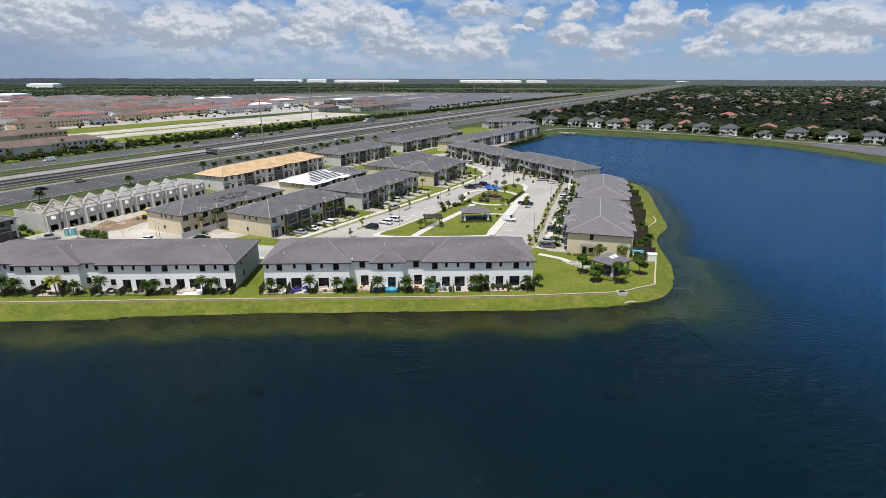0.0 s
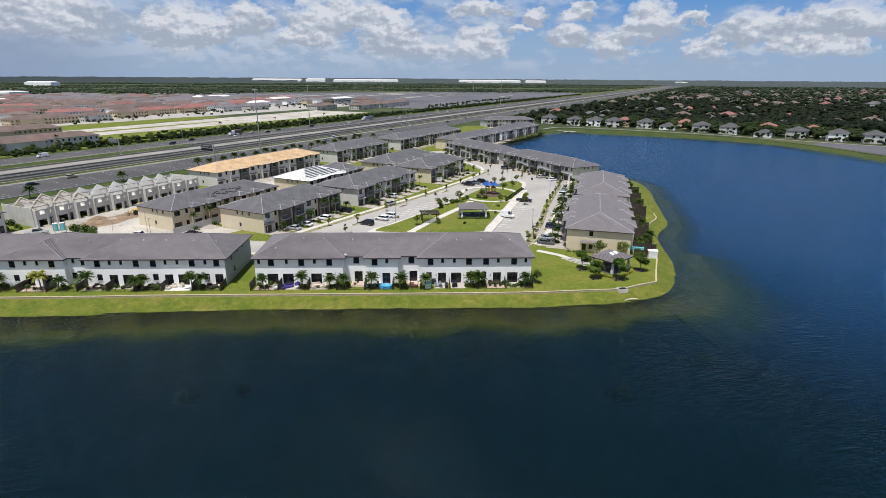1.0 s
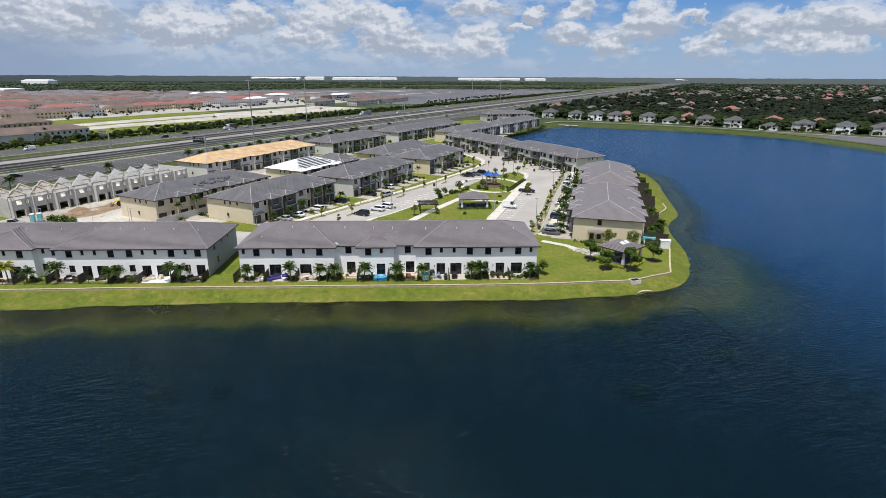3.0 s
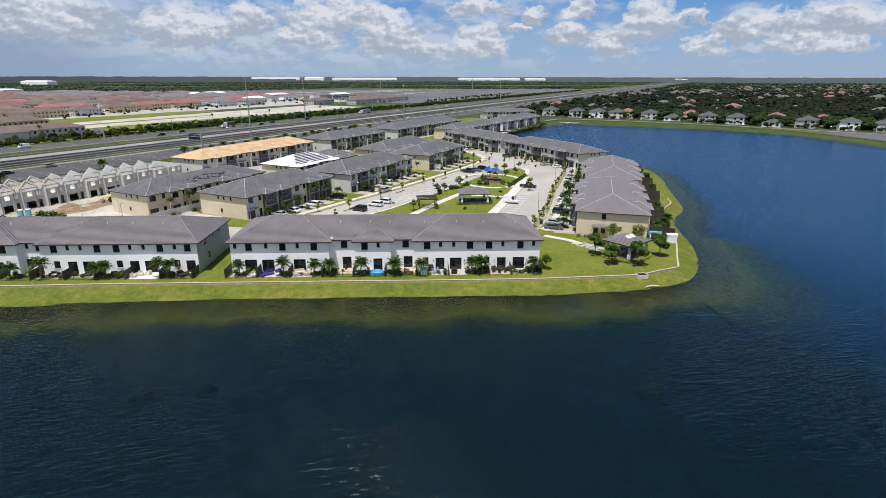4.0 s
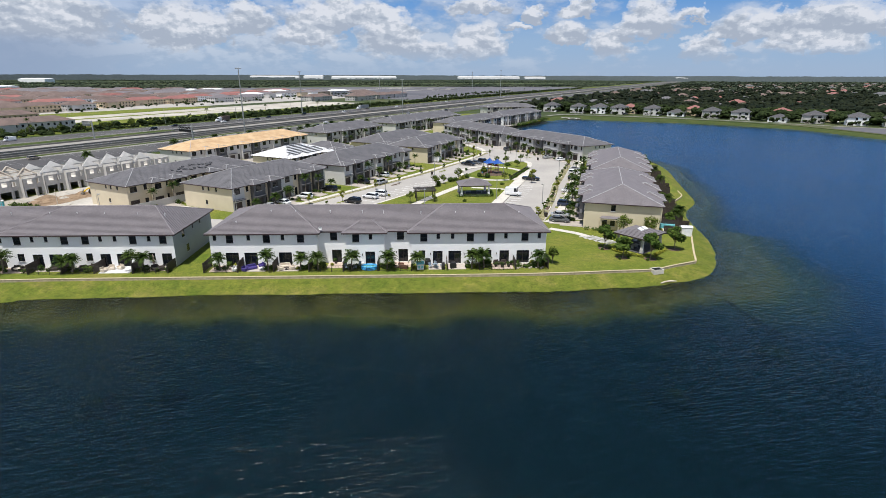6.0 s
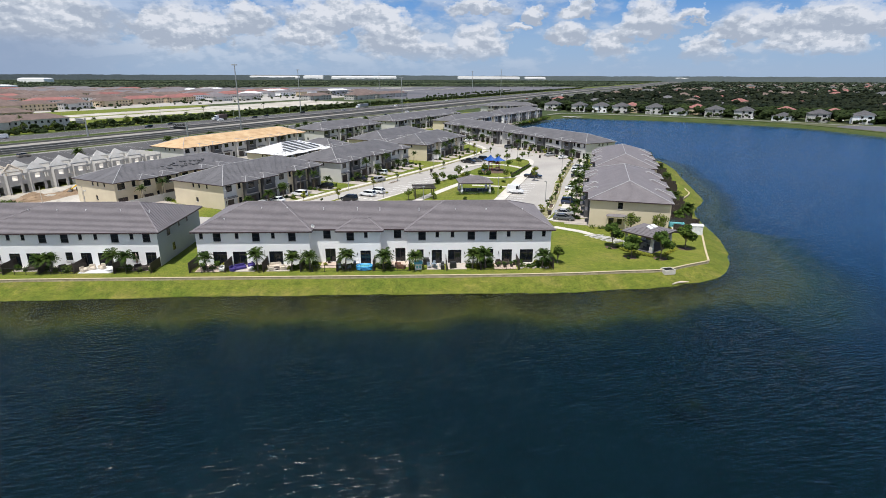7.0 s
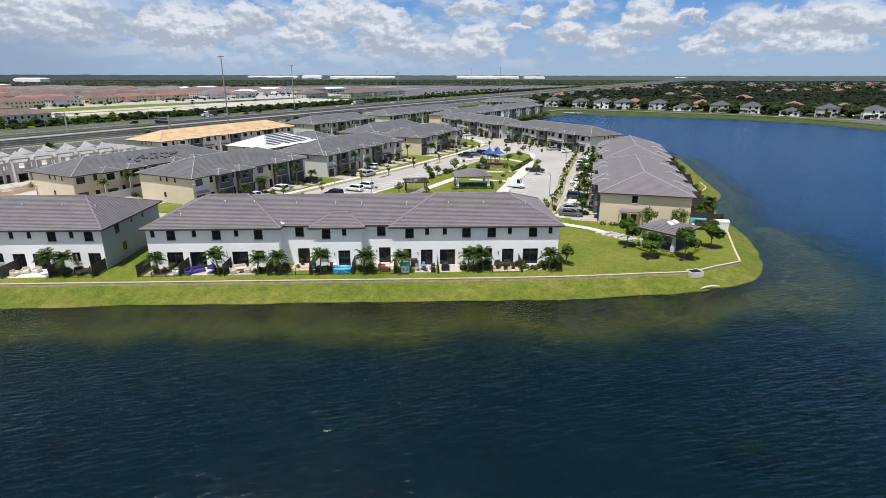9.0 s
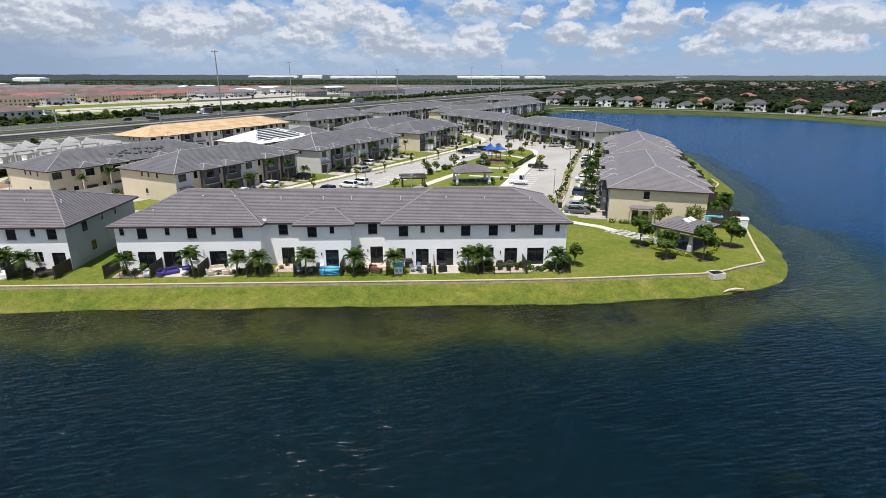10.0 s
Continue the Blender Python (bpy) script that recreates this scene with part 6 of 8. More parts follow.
for k in range(60):
    s = -640 + k * 21 + (k * 37 % 11)
    x, y = hwy(s, 111 + (k * 13 % 7))
    if k % 2 == 0 or -380 < s < -220:
        plant("palm", TALL_PALMS[k % 3], x, y, "tall palm in the highway verge", 1.0 if k % 3 < 2 else 0.95, group="verge palms")
for k in range(34):
    s = -545 + k * 7.5
    x, y = hwy(s, -14.5 + (k * 7 % 3))
    if s > -470 and s < -330 or k % 5 == 0:
        plant("palm", PALMS[k % 3], x, y, "young palm between estate and highway", 1.6, group="boundary palms")

for k in range(52):
    s, n = -640 + 5.2 * k + (k * 31 % 7) * 0.4, 112 + 5.5 * (k % 3) + (k * 17 % 5) * 0.5
    x, y = hwy(s, n)
    plant("tree", TREES[k % 3], x, y, "young round-headed tree on the far highway verge", 0.9 + 0.06 * (k % 4), group="verge trees")

# ---- lake gardens ----
M_PATIO = surface("pinkish_patio_pavers", (0.55, 0.44, 0.36), (0.46, 0.37, 0.31), 1.2, 7, 0.9)
M_PURPLE = surface("purple_cover", (0.06, 0.04, 0.22), (0.04, 0.028, 0.16), 1.5, 6, 0.7)
M_CREAM = surface("cream_cushion", (0.66, 0.58, 0.48), None, 2, 8, 0.9)
M_WICKER = surface("dark_wicker", (0.06, 0.045, 0.038), None, 6, 30, 0.75)
M_POOL = surface("blue_vinyl", (0.06, 0.36, 0.72), (0.05, 0.28, 0.6), 1.5, 6, 0.35)
M_TEAL = surface("teal_plastic", (0.16, 0.52, 0.6), None, 2, 8, 0.4)
M_SNOW = surface("white_resin", (0.83, 0.83, 0.82), None, 2, 8, 0.5)
M_GREYF = surface("blue_grey_fabric", (0.2, 0.25, 0.31), None, 2, 8, 0.85)
M_WOODB = surface("brown_teak", (0.22, 0.11, 0.07), (0.15, 0.075, 0.05), 3, 14, 0.7)
M_ROCK = surface("pale_garden_stone", (0.5, 0.45, 0.36), (0.36, 0.32, 0.26), 2, 9, 0.95, bump=0.02)


def panel_fence(x0, y0, x1, y1, h=1.8, label="dark brown board privacy fence between gardens"):
    L, turn = math.hypot(x1 - x0, y1 - y0), math.degrees(math.atan2(y1 - y0, x1 - x0))
    o = thing("privacy_fence", pose(x0, y0, 0.03, 0, 0, turn), label, "fence", "garden fences")
    n = max(int(L / 1.9), 1)
    for k in range(n + 1):
        g = Geo()
        g.bevelled(L * k / n - 0.06, L * k / n + 0.06, -0.06, 0.06, 0, h + 0.08, 0.02)
        part("post", g, M_FENCE, o)
    for k in range(8):
        g = Geo()
        g.box(0, L, -0.018, 0.018, 0.06 + k * (h - 0.06) / 8, 0.06 + (k + 1) * (h - 0.06) / 8 - 0.012)
        part("board", g, M_FENCE, o)


def rail_fence(x0, y0, x1, y1, h=1.15):
    L, turn = math.hypot(x1 - x0, y1 - y0), math.degrees(math.atan2(y1 - y0, x1 - x0))
    o = thing("rail_fence", pose(x0, y0, 0.03, 0, 0, turn), "black metal picket fence at the garden edge", "fence", "garden rail fences")
    n = max(round(L / 1.8), 1)
    post = Geo()
    post.bevelled(-0.035, 0.035, -0.035, 0.035, 0, h + 0.06, 0.015)
    pm = post.mesh("post", M_BLACK)
    for k in range(n + 1):
        part("post", pm, None, o, m=pose(L * k / n, 0, 0))
    for z in (0.12, h - 0.06):
        g = Geo()
        g.box(0, L, -0.02, 0.02, z, z + 0.04)
        part("rail", g, M_BLACK, o)
    g = Geo()
    for k in range(int(L / 0.13)):
        g.box(k * 0.13 + 0.06, k * 0.13 + 0.075, -0.008, 0.008, 0.14, h - 0.05)
    part("pickets", g, M_BLACK, o)["kind"] = "stuff"


M_SLAB = surface("buff_patio_concrete", (0.5, 0.445, 0.39), (0.42, 0.375, 0.33), 0.7, 6, 0.9)


def patio(x0, x1, y0, y1, mat, label):
    g = Geo()
    slab(g, [(x0, y0), (x1, y0), (x1, y1), (x0, y1)], -0.02, 0.09)
    solid("patio", g, mat, label, "patio", "structure")


def sofa(x, y, turn, w, mat, label, name="garden_sofa"):
    o = thing(name, pose(x, y, 0.09, 0, 0, turn), label, "sofa", "garden furniture")
    g = Geo()
    g.bevelled(-w / 2, w / 2, -0.4, 0.4, 0.08, 0.42, 0.05)
    part("seat", g, mat, o)
    g = Geo()
    g.bevelled(-w / 2, w / 2, 0.28, 0.46, 0.42, 0.85, 0.06)
    part("backrest", g, mat, o)
    for s in (-1, 1):
        g = Geo()
        g.bevelled(s * w / 2 - 0.09, s * w / 2 + 0.09, -0.4, 0.4, 0.1, 0.62, 0.05)
        part("armrest", g, mat, o)


def chair(x, y, turn, mat, label):
    o = thing("garden_chair", pose(x, y, 0.09, 0, 0, turn), label, "chair", "garden furniture")
    g = Geo()
    g.bevelled(-0.28, 0.28, -0.27, 0.27, 0.4, 0.48, 0.03)
    part("seat", g, mat, o)
    g = Geo()
    g.loft([[(-0.28, 0.24, 0.45), (0.28, 0.24, 0.45), (0.28, 0.3, 0.45), (-0.28, 0.3, 0.45)], [(-0.25, 0.4, 0.98), (0.25, 0.4, 0.98), (0.25, 0.45, 0.98), (-0.25, 0.45, 0.98)]])
    part("backrest", g, mat, o)
    for sx in (-1, 1):
        for sy in (-1, 1):
            g = Geo()
            g.tube([(sx * 0.24, sy * 0.22, 0.42), (sx * 0.27, sy * 0.25, 0)], 0.022, 6)
            part("leg", g, mat, o)


def round_table(x, y, r, h, mat, label):
    o = thing("garden_table", pose(x, y, 0.09), label, "table", "garden furniture")
    g = Geo()
    g.tube([(0, 0, h - 0.05), (0, 0, h - 0.02), (0, 0, h)], [r, r, r - 0.03], 18)
    part("tabletop", g, mat, o)
    g = Geo()
    g.tube([(0, 0, 0), (0, 0, 0.04), (0, 0, 0.06), (0, 0, h - 0.04)], [r * 0.5, r * 0.5, 0.05, 0.05], 12)
    part("pedestal", g, mat, o)


def grill(x, y, turn):
    o = thing("barbecue_grill", pose(x, y, 0.09, 0, 0, turn), "black covered barbecue grill on a concrete patio", "grill", "garden furniture")
    g = Geo()
    g.bevelled(-0.55, 0.55, -0.3, 0.3, 0.0, 0.85, 0.05)
    part("cabinet", g, M_BLACK, o)
    g = Geo()
    g.loft([[(-0.42, -0.3, 0.85), (0.42, -0.3, 0.85), (0.42, 0.3, 0.85), (-0.42, 0.3, 0.85)], [(-0.4, -0.26, 1.08), (0.4, -0.26, 1.08), (0.4, 0.2, 1.15), (-0.4, 0.2, 1.15)]])
    part("lid", g, M_BLACK, o)


def pot_plant(x, y, k, label="leafy plant in a dark pot"):
    o = thing("pot_plant", pose(x, y, 0.09), label, "potted plant", "garden pots")
    g = Geo()
    g.tube([(0, 0, 0), (0, 0, 0.4), (0, 0, 0.45)], [0.19, 0.27, 0.28], 12)
    part("pot", g, M_WICKER, o)
    part("foliage", SHRUBS[k % 3], None, o, m=pose(0, 0, 0.35) @ Matrix.Scale(0.6, 4))


GY = 113.2
FENCES = [-37.1, -31.2, -25.1, -19.0, -12.95, -6.95, -0.95, 5.25, 11.0, 17.45, 23.25]
for k, x in enumerate(FENCES):
    panel_fence(x, 109.45, x, GY + (1.25 if k in (4, 6) else -0.05), 1.75)
for a, b in ((0, 1), (3, 4), (4, 5), (5, 6), (8, 9)):
    rail_fence(FENCES[a] + 0.1, 109.35, FENCES[b] - 0.1, 109.35)
concrete = "buff concrete patio slab behind the terrace"
patio(-36.4, -31.5, 109.8, 113.1, M_PATIO, "brick-coloured paver patio in a fenced garden")
patio(-30.6, -26.6, 109.8, 113.1, M_SLAB, concrete)
patio(-24.7, -20.9, 109.8, 113.1, M_SLAB, concrete)
patio(-16.2, -13.2, 111.2, 114.4, M_PATIO, "pinkish paver patio at the patio door")
patio(-9.9, -7.2, 111.6, 113.1, M_SLAB, concrete)
patio(-4.2, -1.2, 111.3, 114.4, M_PATIO, "pinkish paver patio at the patio door")
patio(2.0, 5.0, 109.9, 113.1, M_SLAB, concrete)
patio(5.5, 8.7, 109.9, 113.1, M_SLAB, concrete)
patio(13.4, 17.2, 109.9, 113.1, M_PATIO, "brick-coloured paver patio with pots")
patio(17.7, 21.0, 111.8, 113.1, M_SLAB, concrete)
GP = "palm with arching fronds in a lake garden"
for k, (x, y, s) in enumerate([(-34.6, 110.5, 1.05), (-26.2, 110.4, 1.1), (-20.6, 110.4, 1.1), (-17.6, 110.6, 1.1), (-11.6, 110.2, 1.05), (-5.4, 110.5, 1.25), (0.1, 110.1, 1.1), (9.7, 110.4, 1.0), (11.9, 110.6, 1.25), (21.6, 110.5, 1.1), (10.5, 110.9, 0.9)]):
    plant("palm", PALMS[k % 3], x, y, GP, s, group="garden palms")
for k, (x, y) in enumerate([(-34.6, 110.5), (-26.2, 110.4), (-20.6, 110.4), (-17.6, 110.6), (-11.6, 110.2), (-5.4, 110.5), (0.1, 110.1), (9.7, 110.4), (11.9, 110.6), (21.6, 110.5)]):
    shrub(x + 0.5, y + 0.5, k, 0.85)
    shrub(x - 0.5, y + 0.3, k + 1, 0.75)
rnd = random.Random(3)
for x, y, s in ((-33.6, 112.4, 0.9), (-32.6, 112.6, 0.8), (-35.9, 112.3, 0.8), (-16.6, 111.6, 1.1), (-18.3, 112.4, 1.0), (-15.4, 112.6, 0.7), (-10.6, 111.2, 0.8), (-12.3, 111.2, 0.8), (-4.6, 111.6, 1.0), (-6.2, 111.4, 0.8), (12.6, 111.4, 1.1), (11.6, 112.4, 1.0), (13.0, 112.6, 0.9), (18.2, 110.6, 0.8),
                (19.4, 110.4, 0.7), (20.4, 110.6, 0.9), (22.6, 111.6, 1.2), (22.3, 112.6, 1.0), (20.9, 112.4, 1.0), (18.4, 112.7, 0.7), (-19.6, 111.2, 0.7), (-26.9, 112.4, 0.6), (0.9, 112.5, 0.7), (9.2, 112.6, 0.6), (8.9, 110.9, 0.5)):
    shrub(x, y, rnd.randrange(4) if rnd.random() < 0.4 else rnd.randrange(3), s)
for x, y in ((14.1, 111.0), (15.2, 110.6), (16.4, 110.8), (17.0, 111.8), (-14.9, 113.6), (21.0, 111.4), (8.9, 112.0)):
    pot_plant(x, y, int(x) % 3)
sofa(-29.3, 111.0, 35, 1.7, M_PURPLE, "garden sofa under a bright purple cover")
sofa(-27.7, 111.9, -50, 1.2, M_PURPLE, "second garden sofa under a purple cover")
sofa(-30.2, 110.3, 80, 1.1, M_PURPLE, "low lounger under a purple cover")
round_table(-27.4, 110.5, 0.55, 0.45, M_SNOW, "round white garden table on a patio")
sofa(-23.6, 111.6, 15, 1.8, M_CREAM, "cream cushioned garden sofa")
sofa(-22.2, 110.7, -60, 0.9, M_CREAM, "cream cushioned garden armchair on concrete")
sofa(-24.1, 110.4, 120, 0.9, M_CREAM, "cream garden armchair turned to the sofa")
round_table(-23.1, 110.6, 0.45, 0.42, M_WICKER, "dark low garden table")
round_table(-11.9, 110.6, 0.5, 0.7, M_WICKER, "dark garden table by the rail fence")
for x, y, t in ((-11.0, 110.2, 200), (-12.5, 110.3, 40), (-10.4, 111.6, -20)):
    chair(x, y, t, M_GREYF, "grey garden chair beside a dark table")
chair(-9.9, 112.4, 10, M_SNOW, "white garden chair by the wall")
sofa(-2.9, 111.5, 80, 0.9, M_WOODB, "brown slatted garden armchair")
sofa(-2.4, 110.6, 160, 1.3, M_WOODB, "brown low garden bench", "garden_bench")
for x, y, t in ((2.4, 110.6, 30), (3.5, 110.3, 150), (3.0, 111.4, -40), (4.4, 111.0, -80)):
    chair(x, y, t, M_GREYF, "blue-grey garden chair on a concrete patio")
round_table(3.2, 110.9, 0.5, 0.7, M_GREYF, "blue-grey garden table on a concrete patio")
grill(4.6, 110.3, 90)
grill(6.4, 110.5, 15)
grill(1.9, 112.6, 0)
for x, y, t in ((9.1, 111.7, 120), (9.9, 111.8, 200)):
    chair(x, y, t, M_SNOW, "white garden chair under palms")
for x, y, t in ((14.4, 112.1, 20), (15.6, 112.2, -20)):
    sofa(x, y, t, 0.9, M_WICKER, "dark wicker garden armchair")
sofa(-31.9, 110.4, 90, 1.4, M_SNOW, "white storage bench by the fence", "storage_bench")
# round inflatable pool
o = thing("inflatable_pool", pose(-8.5, 110.6, 0.05), "round bright blue inflatable pool on grass", "pool")
g = Geo()
for z in (0.12, 0.34, 0.56):
    g.tube([(math.cos(a) * 1.35, math.sin(a) * 0.95, z) for a in np.linspace(0, 2 * math.pi, 25)], 0.13, 7)
part("ring", g, M_POOL, o)
g = Geo()
fill(g, [(math.cos(a) * 1.3, math.sin(a) * 0.9) for a in np.linspace(0, 2 * math.pi, 24, endpoint=False)], 0.5)
part("pool_water", g, M_TEAL, o, "clear light blue water")
# toy house
o = thing("playhouse", pose(0.5, 110.3, 0.05, 0, 0, 8), "white and teal plastic toy house in a garden", "playhouse")
g = Geo()
g.bevelled(-0.6, 0.6, -0.5, 0.5, 0, 1.05, 0.05)
part("wall", g, M_SNOW, o)
g = Geo()
g.loft([[(-0.72, -0.62, 1.05), (0.72, -0.62, 1.05), (0.72, 0.62, 1.05), (-0.72, 0.62, 1.05)], [(-0.72, -0.05, 1.5), (0.72, -0.05, 1.5), (0.72, 0.05, 1.5), (-0.72, 0.05, 1.5)]])
part("roof", g, M_TEAL, o)
for x0 in (-0.4, 0.12):
    g = Geo()
    g.bevelled(x0, x0 + 0.3, -0.54, -0.5, 0.3, 0.75, 0.02)
    part("shutter", g, M_TEAL, o)
for k in range(12):
    g = Geo()
    rnd2 = random.Random(k)
    g.loft([[(math.cos(a) * 0.16 * q, math.sin(a) * 0.13 * q, z) for a in np.linspace(0, 2 * math.pi, 7, endpoint=False)] for q, z in ((1, 0), (1.1, 0.1), (0.5, 0.2))])
    solid("garden_stone", g, M_ROCK, "pale rounded garden stone in a planting bed", "stone", group="garden stones", m=pose(17.9 + k * 0.42, 109.9 + (k * 7 % 5) * 0.22, 0.04, 0, 0, k * 40) @ Matrix.Scale(1 + 0.6 * rnd2.random(), 4))
plant("tree", TREES[1], 24.7, 112.6, "small leafy tree at the terrace corner", 0.85)
# gardens of the second row
FENCES = [-43.2, -49.2, -55.6, -61.2, -66.9, -73.0, -79.3, -85.2, -91.4, -97.5]
for k, x in enumerate(FENCES):
    panel_fence(x, 109.45, x, GY + (1.2 if k == 5 else -0.05), 1.75)
for a, b in ((1, 0), (4, 3), (3, 2), (6, 5), (7, 6), (8, 7), (9, 8)):
    rail_fence(FENCES[a] + 0.1, 109.35, FENCES[b] - 0.1, 109.35)
patio(-55.2, -49.9, 109.7, 113.1, M_SNOW, "bright white painted patio slab")
patio(-47.5, -43.6, 110.6, 113.1, M_PATIO, "brick-coloured paver patio in a fenced garden")
patio(-60.8, -56.0, 110.8, 113.1, M_SLAB, concrete)
patio(-66.5, -61.6, 110.8, 113.1, M_SLAB, concrete)
patio(-72.6, -67.3, 110.2, 113.1, M_PATIO, "pinkish paver patio in a fenced garden")
patio(-85, -79.6, 109.8, 113.1, M_PATIO, "brown paver patio in a fenced garden")
for k, (x, y, s) in enumerate([(-47.8, 110.5, 1.15), (-49.6, 110.5, 1.1), (-61.4, 110.5, 1.15), (-59.8, 110.6, 1.1), (-71.6, 110.5, 1.2), (-77.4, 110.5, 1.1), (-89.5, 110.5, 1.2), (-92.6, 110.6, 1.2), (-95.3, 110.4, 1.2), (-98.8, 110.4, 1.2)]):
    plant("palm", PALMS[k % 3], x, y, GP, s, group="garden palms")
plant("palm", (PALMS[1][0], palm_meshes(91, 2.4, 2.3, mat=M_LIME)[1]), -81.2, 110.8, "pale yellow-green palm in a lake garden", 1.2, group="garden palms")
for k in range(34):
    x = -100 + k * 1.7 + rnd.uniform(-0.5, 0.5)
    if not -56 < x < -49.5:
        shrub(x, rnd.uniform(110.0, 112.6), rnd.randrange(3), rnd.uniform(0.6, 1.15))
for x, y, t in ((-53.8, 111.5, 20), (-52.4, 111.8, -15), (-54.6, 110.5, 80)):
    sofa(x, y, t, 0.85, M_CREAM, "cream garden armchair on a white patio")
for x, y, t in ((-46.2, 111.4, 40), (-45.0, 111.2, -60), (-58.6, 111.4, 30), (-63.6, 111.5, 10), (-57.6, 111.9, -40), (-70.2, 111.6, 0), (-68.6, 111.3, 100)):
    sofa(x, y, t, 1.1, M_WICKER, "dark wicker garden seat on a patio")
round_table(-45.6, 110.7, 0.7, 0.5, M_WICKER, "dark garden table on pavers")
round_table(-69.4, 110.8, 0.6, 0.7, M_CREAM, "pale garden table on pavers")
o = thing("parasol", pose(-46.6, 112.0, 0.08), "closed pinkish striped garden parasol", "parasol")
g = Geo()
g.tube([(0, 0, 0), (0, 0, 2.7)], 0.03, 8)
part("pole", g, M_SNOW, o)
g = Geo()
g.tube([(0, 0, 0.9), (0, 0, 1.2), (0, 0, 2.4), (0, 0, 2.65)], [0.16, 0.2, 0.1, 0.03], 9)
part("canopy", g, surface("pink_canvas", (0.5, 0.28, 0.26), (0.6, 0.45, 0.42), 3, 9, 0.9), o)

# ---- park, streets and parked cars ----
M_SHADE = surface("blue_shade_canvas", (0.013, 0.085, 0.36), (0.01, 0.065, 0.28), 0.8, 6, 0.6)
M_PLAYRED = surface("red_play_plastic", (0.32, 0.05, 0.03), None, 1.5, 8, 0.4)
M_MULCH = surface("brown_mulch", (0.13, 0.085, 0.055), (0.08, 0.055, 0.04), 1.5, 9, 0.95)


def pavilion(name, label, m, w, d, eave, slope, hedge_ring=False, skylight=False):
    o = thing(name, m, label, "pavilion")
    r, c = Geo(), Geo()
    hip_roof(r, c, -w / 2, w / 2, -d / 2, d / 2, eave, slope, 0.4)
    part("roof", r, M_ROOF, o)
    g = Geo()
    g.box(-w / 2 + 0.02, w / 2 - 0.02, -d / 2 + 0.02, d / 2 - 0.02, eave - 0.22, eave - 0.01)
    part("ceiling_frame", g, M_FASCIA, o)
    for sx in (-1, 1):
        for sy in (-1, 1):
            x, y = sx * (w / 2 - 0.8), sy * (d / 2 - 0.8)
            g = Geo()
            g.bevelled(x - 0.32, x + 0.32, y - 0.32, y + 0.32, 0.05, 0.95, 0.04)
            g.loft([[(x + a * q, y + b * q, z) for a, b in ((-1, -1), (1, -1), (1, 1), (-1, 1))] for q, z in ((0.26, 0.95), (0.16, eave - 0.2))])
            # lake pavilion columns coloured grey to hold the shade under its roof
            part("column", g, M_GREY if skylight else M_WHITE, o)
    g = Geo()
    slab(g, [(-w / 2 + 0.3, -d / 2 + 0.3), (w / 2 - 0.3, -d / 2 + 0.3), (w / 2 - 0.3, d / 2 - 0.3), (-w / 2 + 0.3, d / 2 - 0.3)], -0.05, 0.08)
    part("floor_slab", g, M_HWY, o, "dark paved floor")
    if skylight:
        for sx in (-1, 1):
            g = Geo()
            z = eave + slope * d / 2
            g.box(-0.55, 0.55, -0.5, 0.5, -0.05, 0.08)
            part("skylight", g, M_UNDER, o, "white roof hatch", pose(sx * 0.75, -0.5, z - 0.05, 22, 0, 0))
    for k in (-1, 1):
        g = Geo()
        g.bevelled(k * w * 0.18 - 0.9, k * w * 0.18 + 0.9, -0.4, 0.4, 0.7, 0.78, 0.02)
        for sx in (-0.7, 0.7):
            g.box(k * w * 0.18 + sx - 0.05, k * w * 0.18 + sx + 0.05, -0.3, 0.3, 0.08, 0.7)
        part("picnic_table", g, M_STEEL, o)
    return o


pavilion("park_pavilion", "open park pavilion with grey tiled hip roof and white columns", pose(15.8, 173.5, 0.2, 0, 0, 4), 9.4, 7.4, 2.95, 0.42)
hedge([(10.6, 168.6), (20.8, 169.2), (21.2, 176.2)], 0.9, 0.9, "clipped green hedge round the park pavilion", M_LEAF, 0.2, 2)
pavilion("lake_pavilion", "open lakeside pavilion with grey tiled roof and two white hatches", pose(44.4, 122.0, 0.05, 0, 0, 38), 8.2, 6.9, 3.05, 0.27, skylight=True)
# dark pergola
o = thing("pergola", pose(1.6, 166.0, 0.22, 0, 0, 5), "dark timber pergola over a park path", "pergola")
for sx in (-2.4, 2.4):
    for sy in (-2.2, 2.2):
        g = Geo()
        g.bevelled(sx - 0.12, sx + 0.12, sy - 0.12, sy + 0.12, 0, 2.6, 0.02)
        part("post", g, M_FENCE, o)
for sy in (-2.2, 2.2):
    g = Geo()
    g.box(-3.0, 3.0, sy - 0.07, sy + 0.07, 2.6, 2.85)
    part("beam", g, M_FENCE, o)
for k in range(32):
    g = Geo()
    g.box(-2.9 + k * 0.187 - 0.045, -2.9 + k * 0.187 + 0.045, -2.9, 2.9, 2.86, 3.02)
    part("slat", g, M_FENCE, o)
# park paths
g = Geo()
ribbon(g, smooth([(-4.2, 153.5), (1.0, 164), (8.0, 176.5), (14, 187), (17, 195)], 5), 1.1, 0.1, 0.262)
ribbon(g, smooth([(16, 182), (22, 180.5), (27.5, 178.5)], 4), 0.8, 0.1, 0.258)
ring_pts = [(25.6 + 11.3 * math.cos(a) * 1.0, 207.5 + 13.6 * math.sin(a)) for a in np.linspace(0, 2 * math.pi, 40)]
ribbon(g, [(18.6, 153.8), (21.0, 160.6), (31.0, 187.4), (40.6, 214.6)], 1.25, 0.1, 0.264)
ribbon(g, ring_pts, 0.95, 0.1, 0.268)
solid("park_path", g, M_CONC, "pale concrete path winding through the park", "path", "structure")
g = Geo()
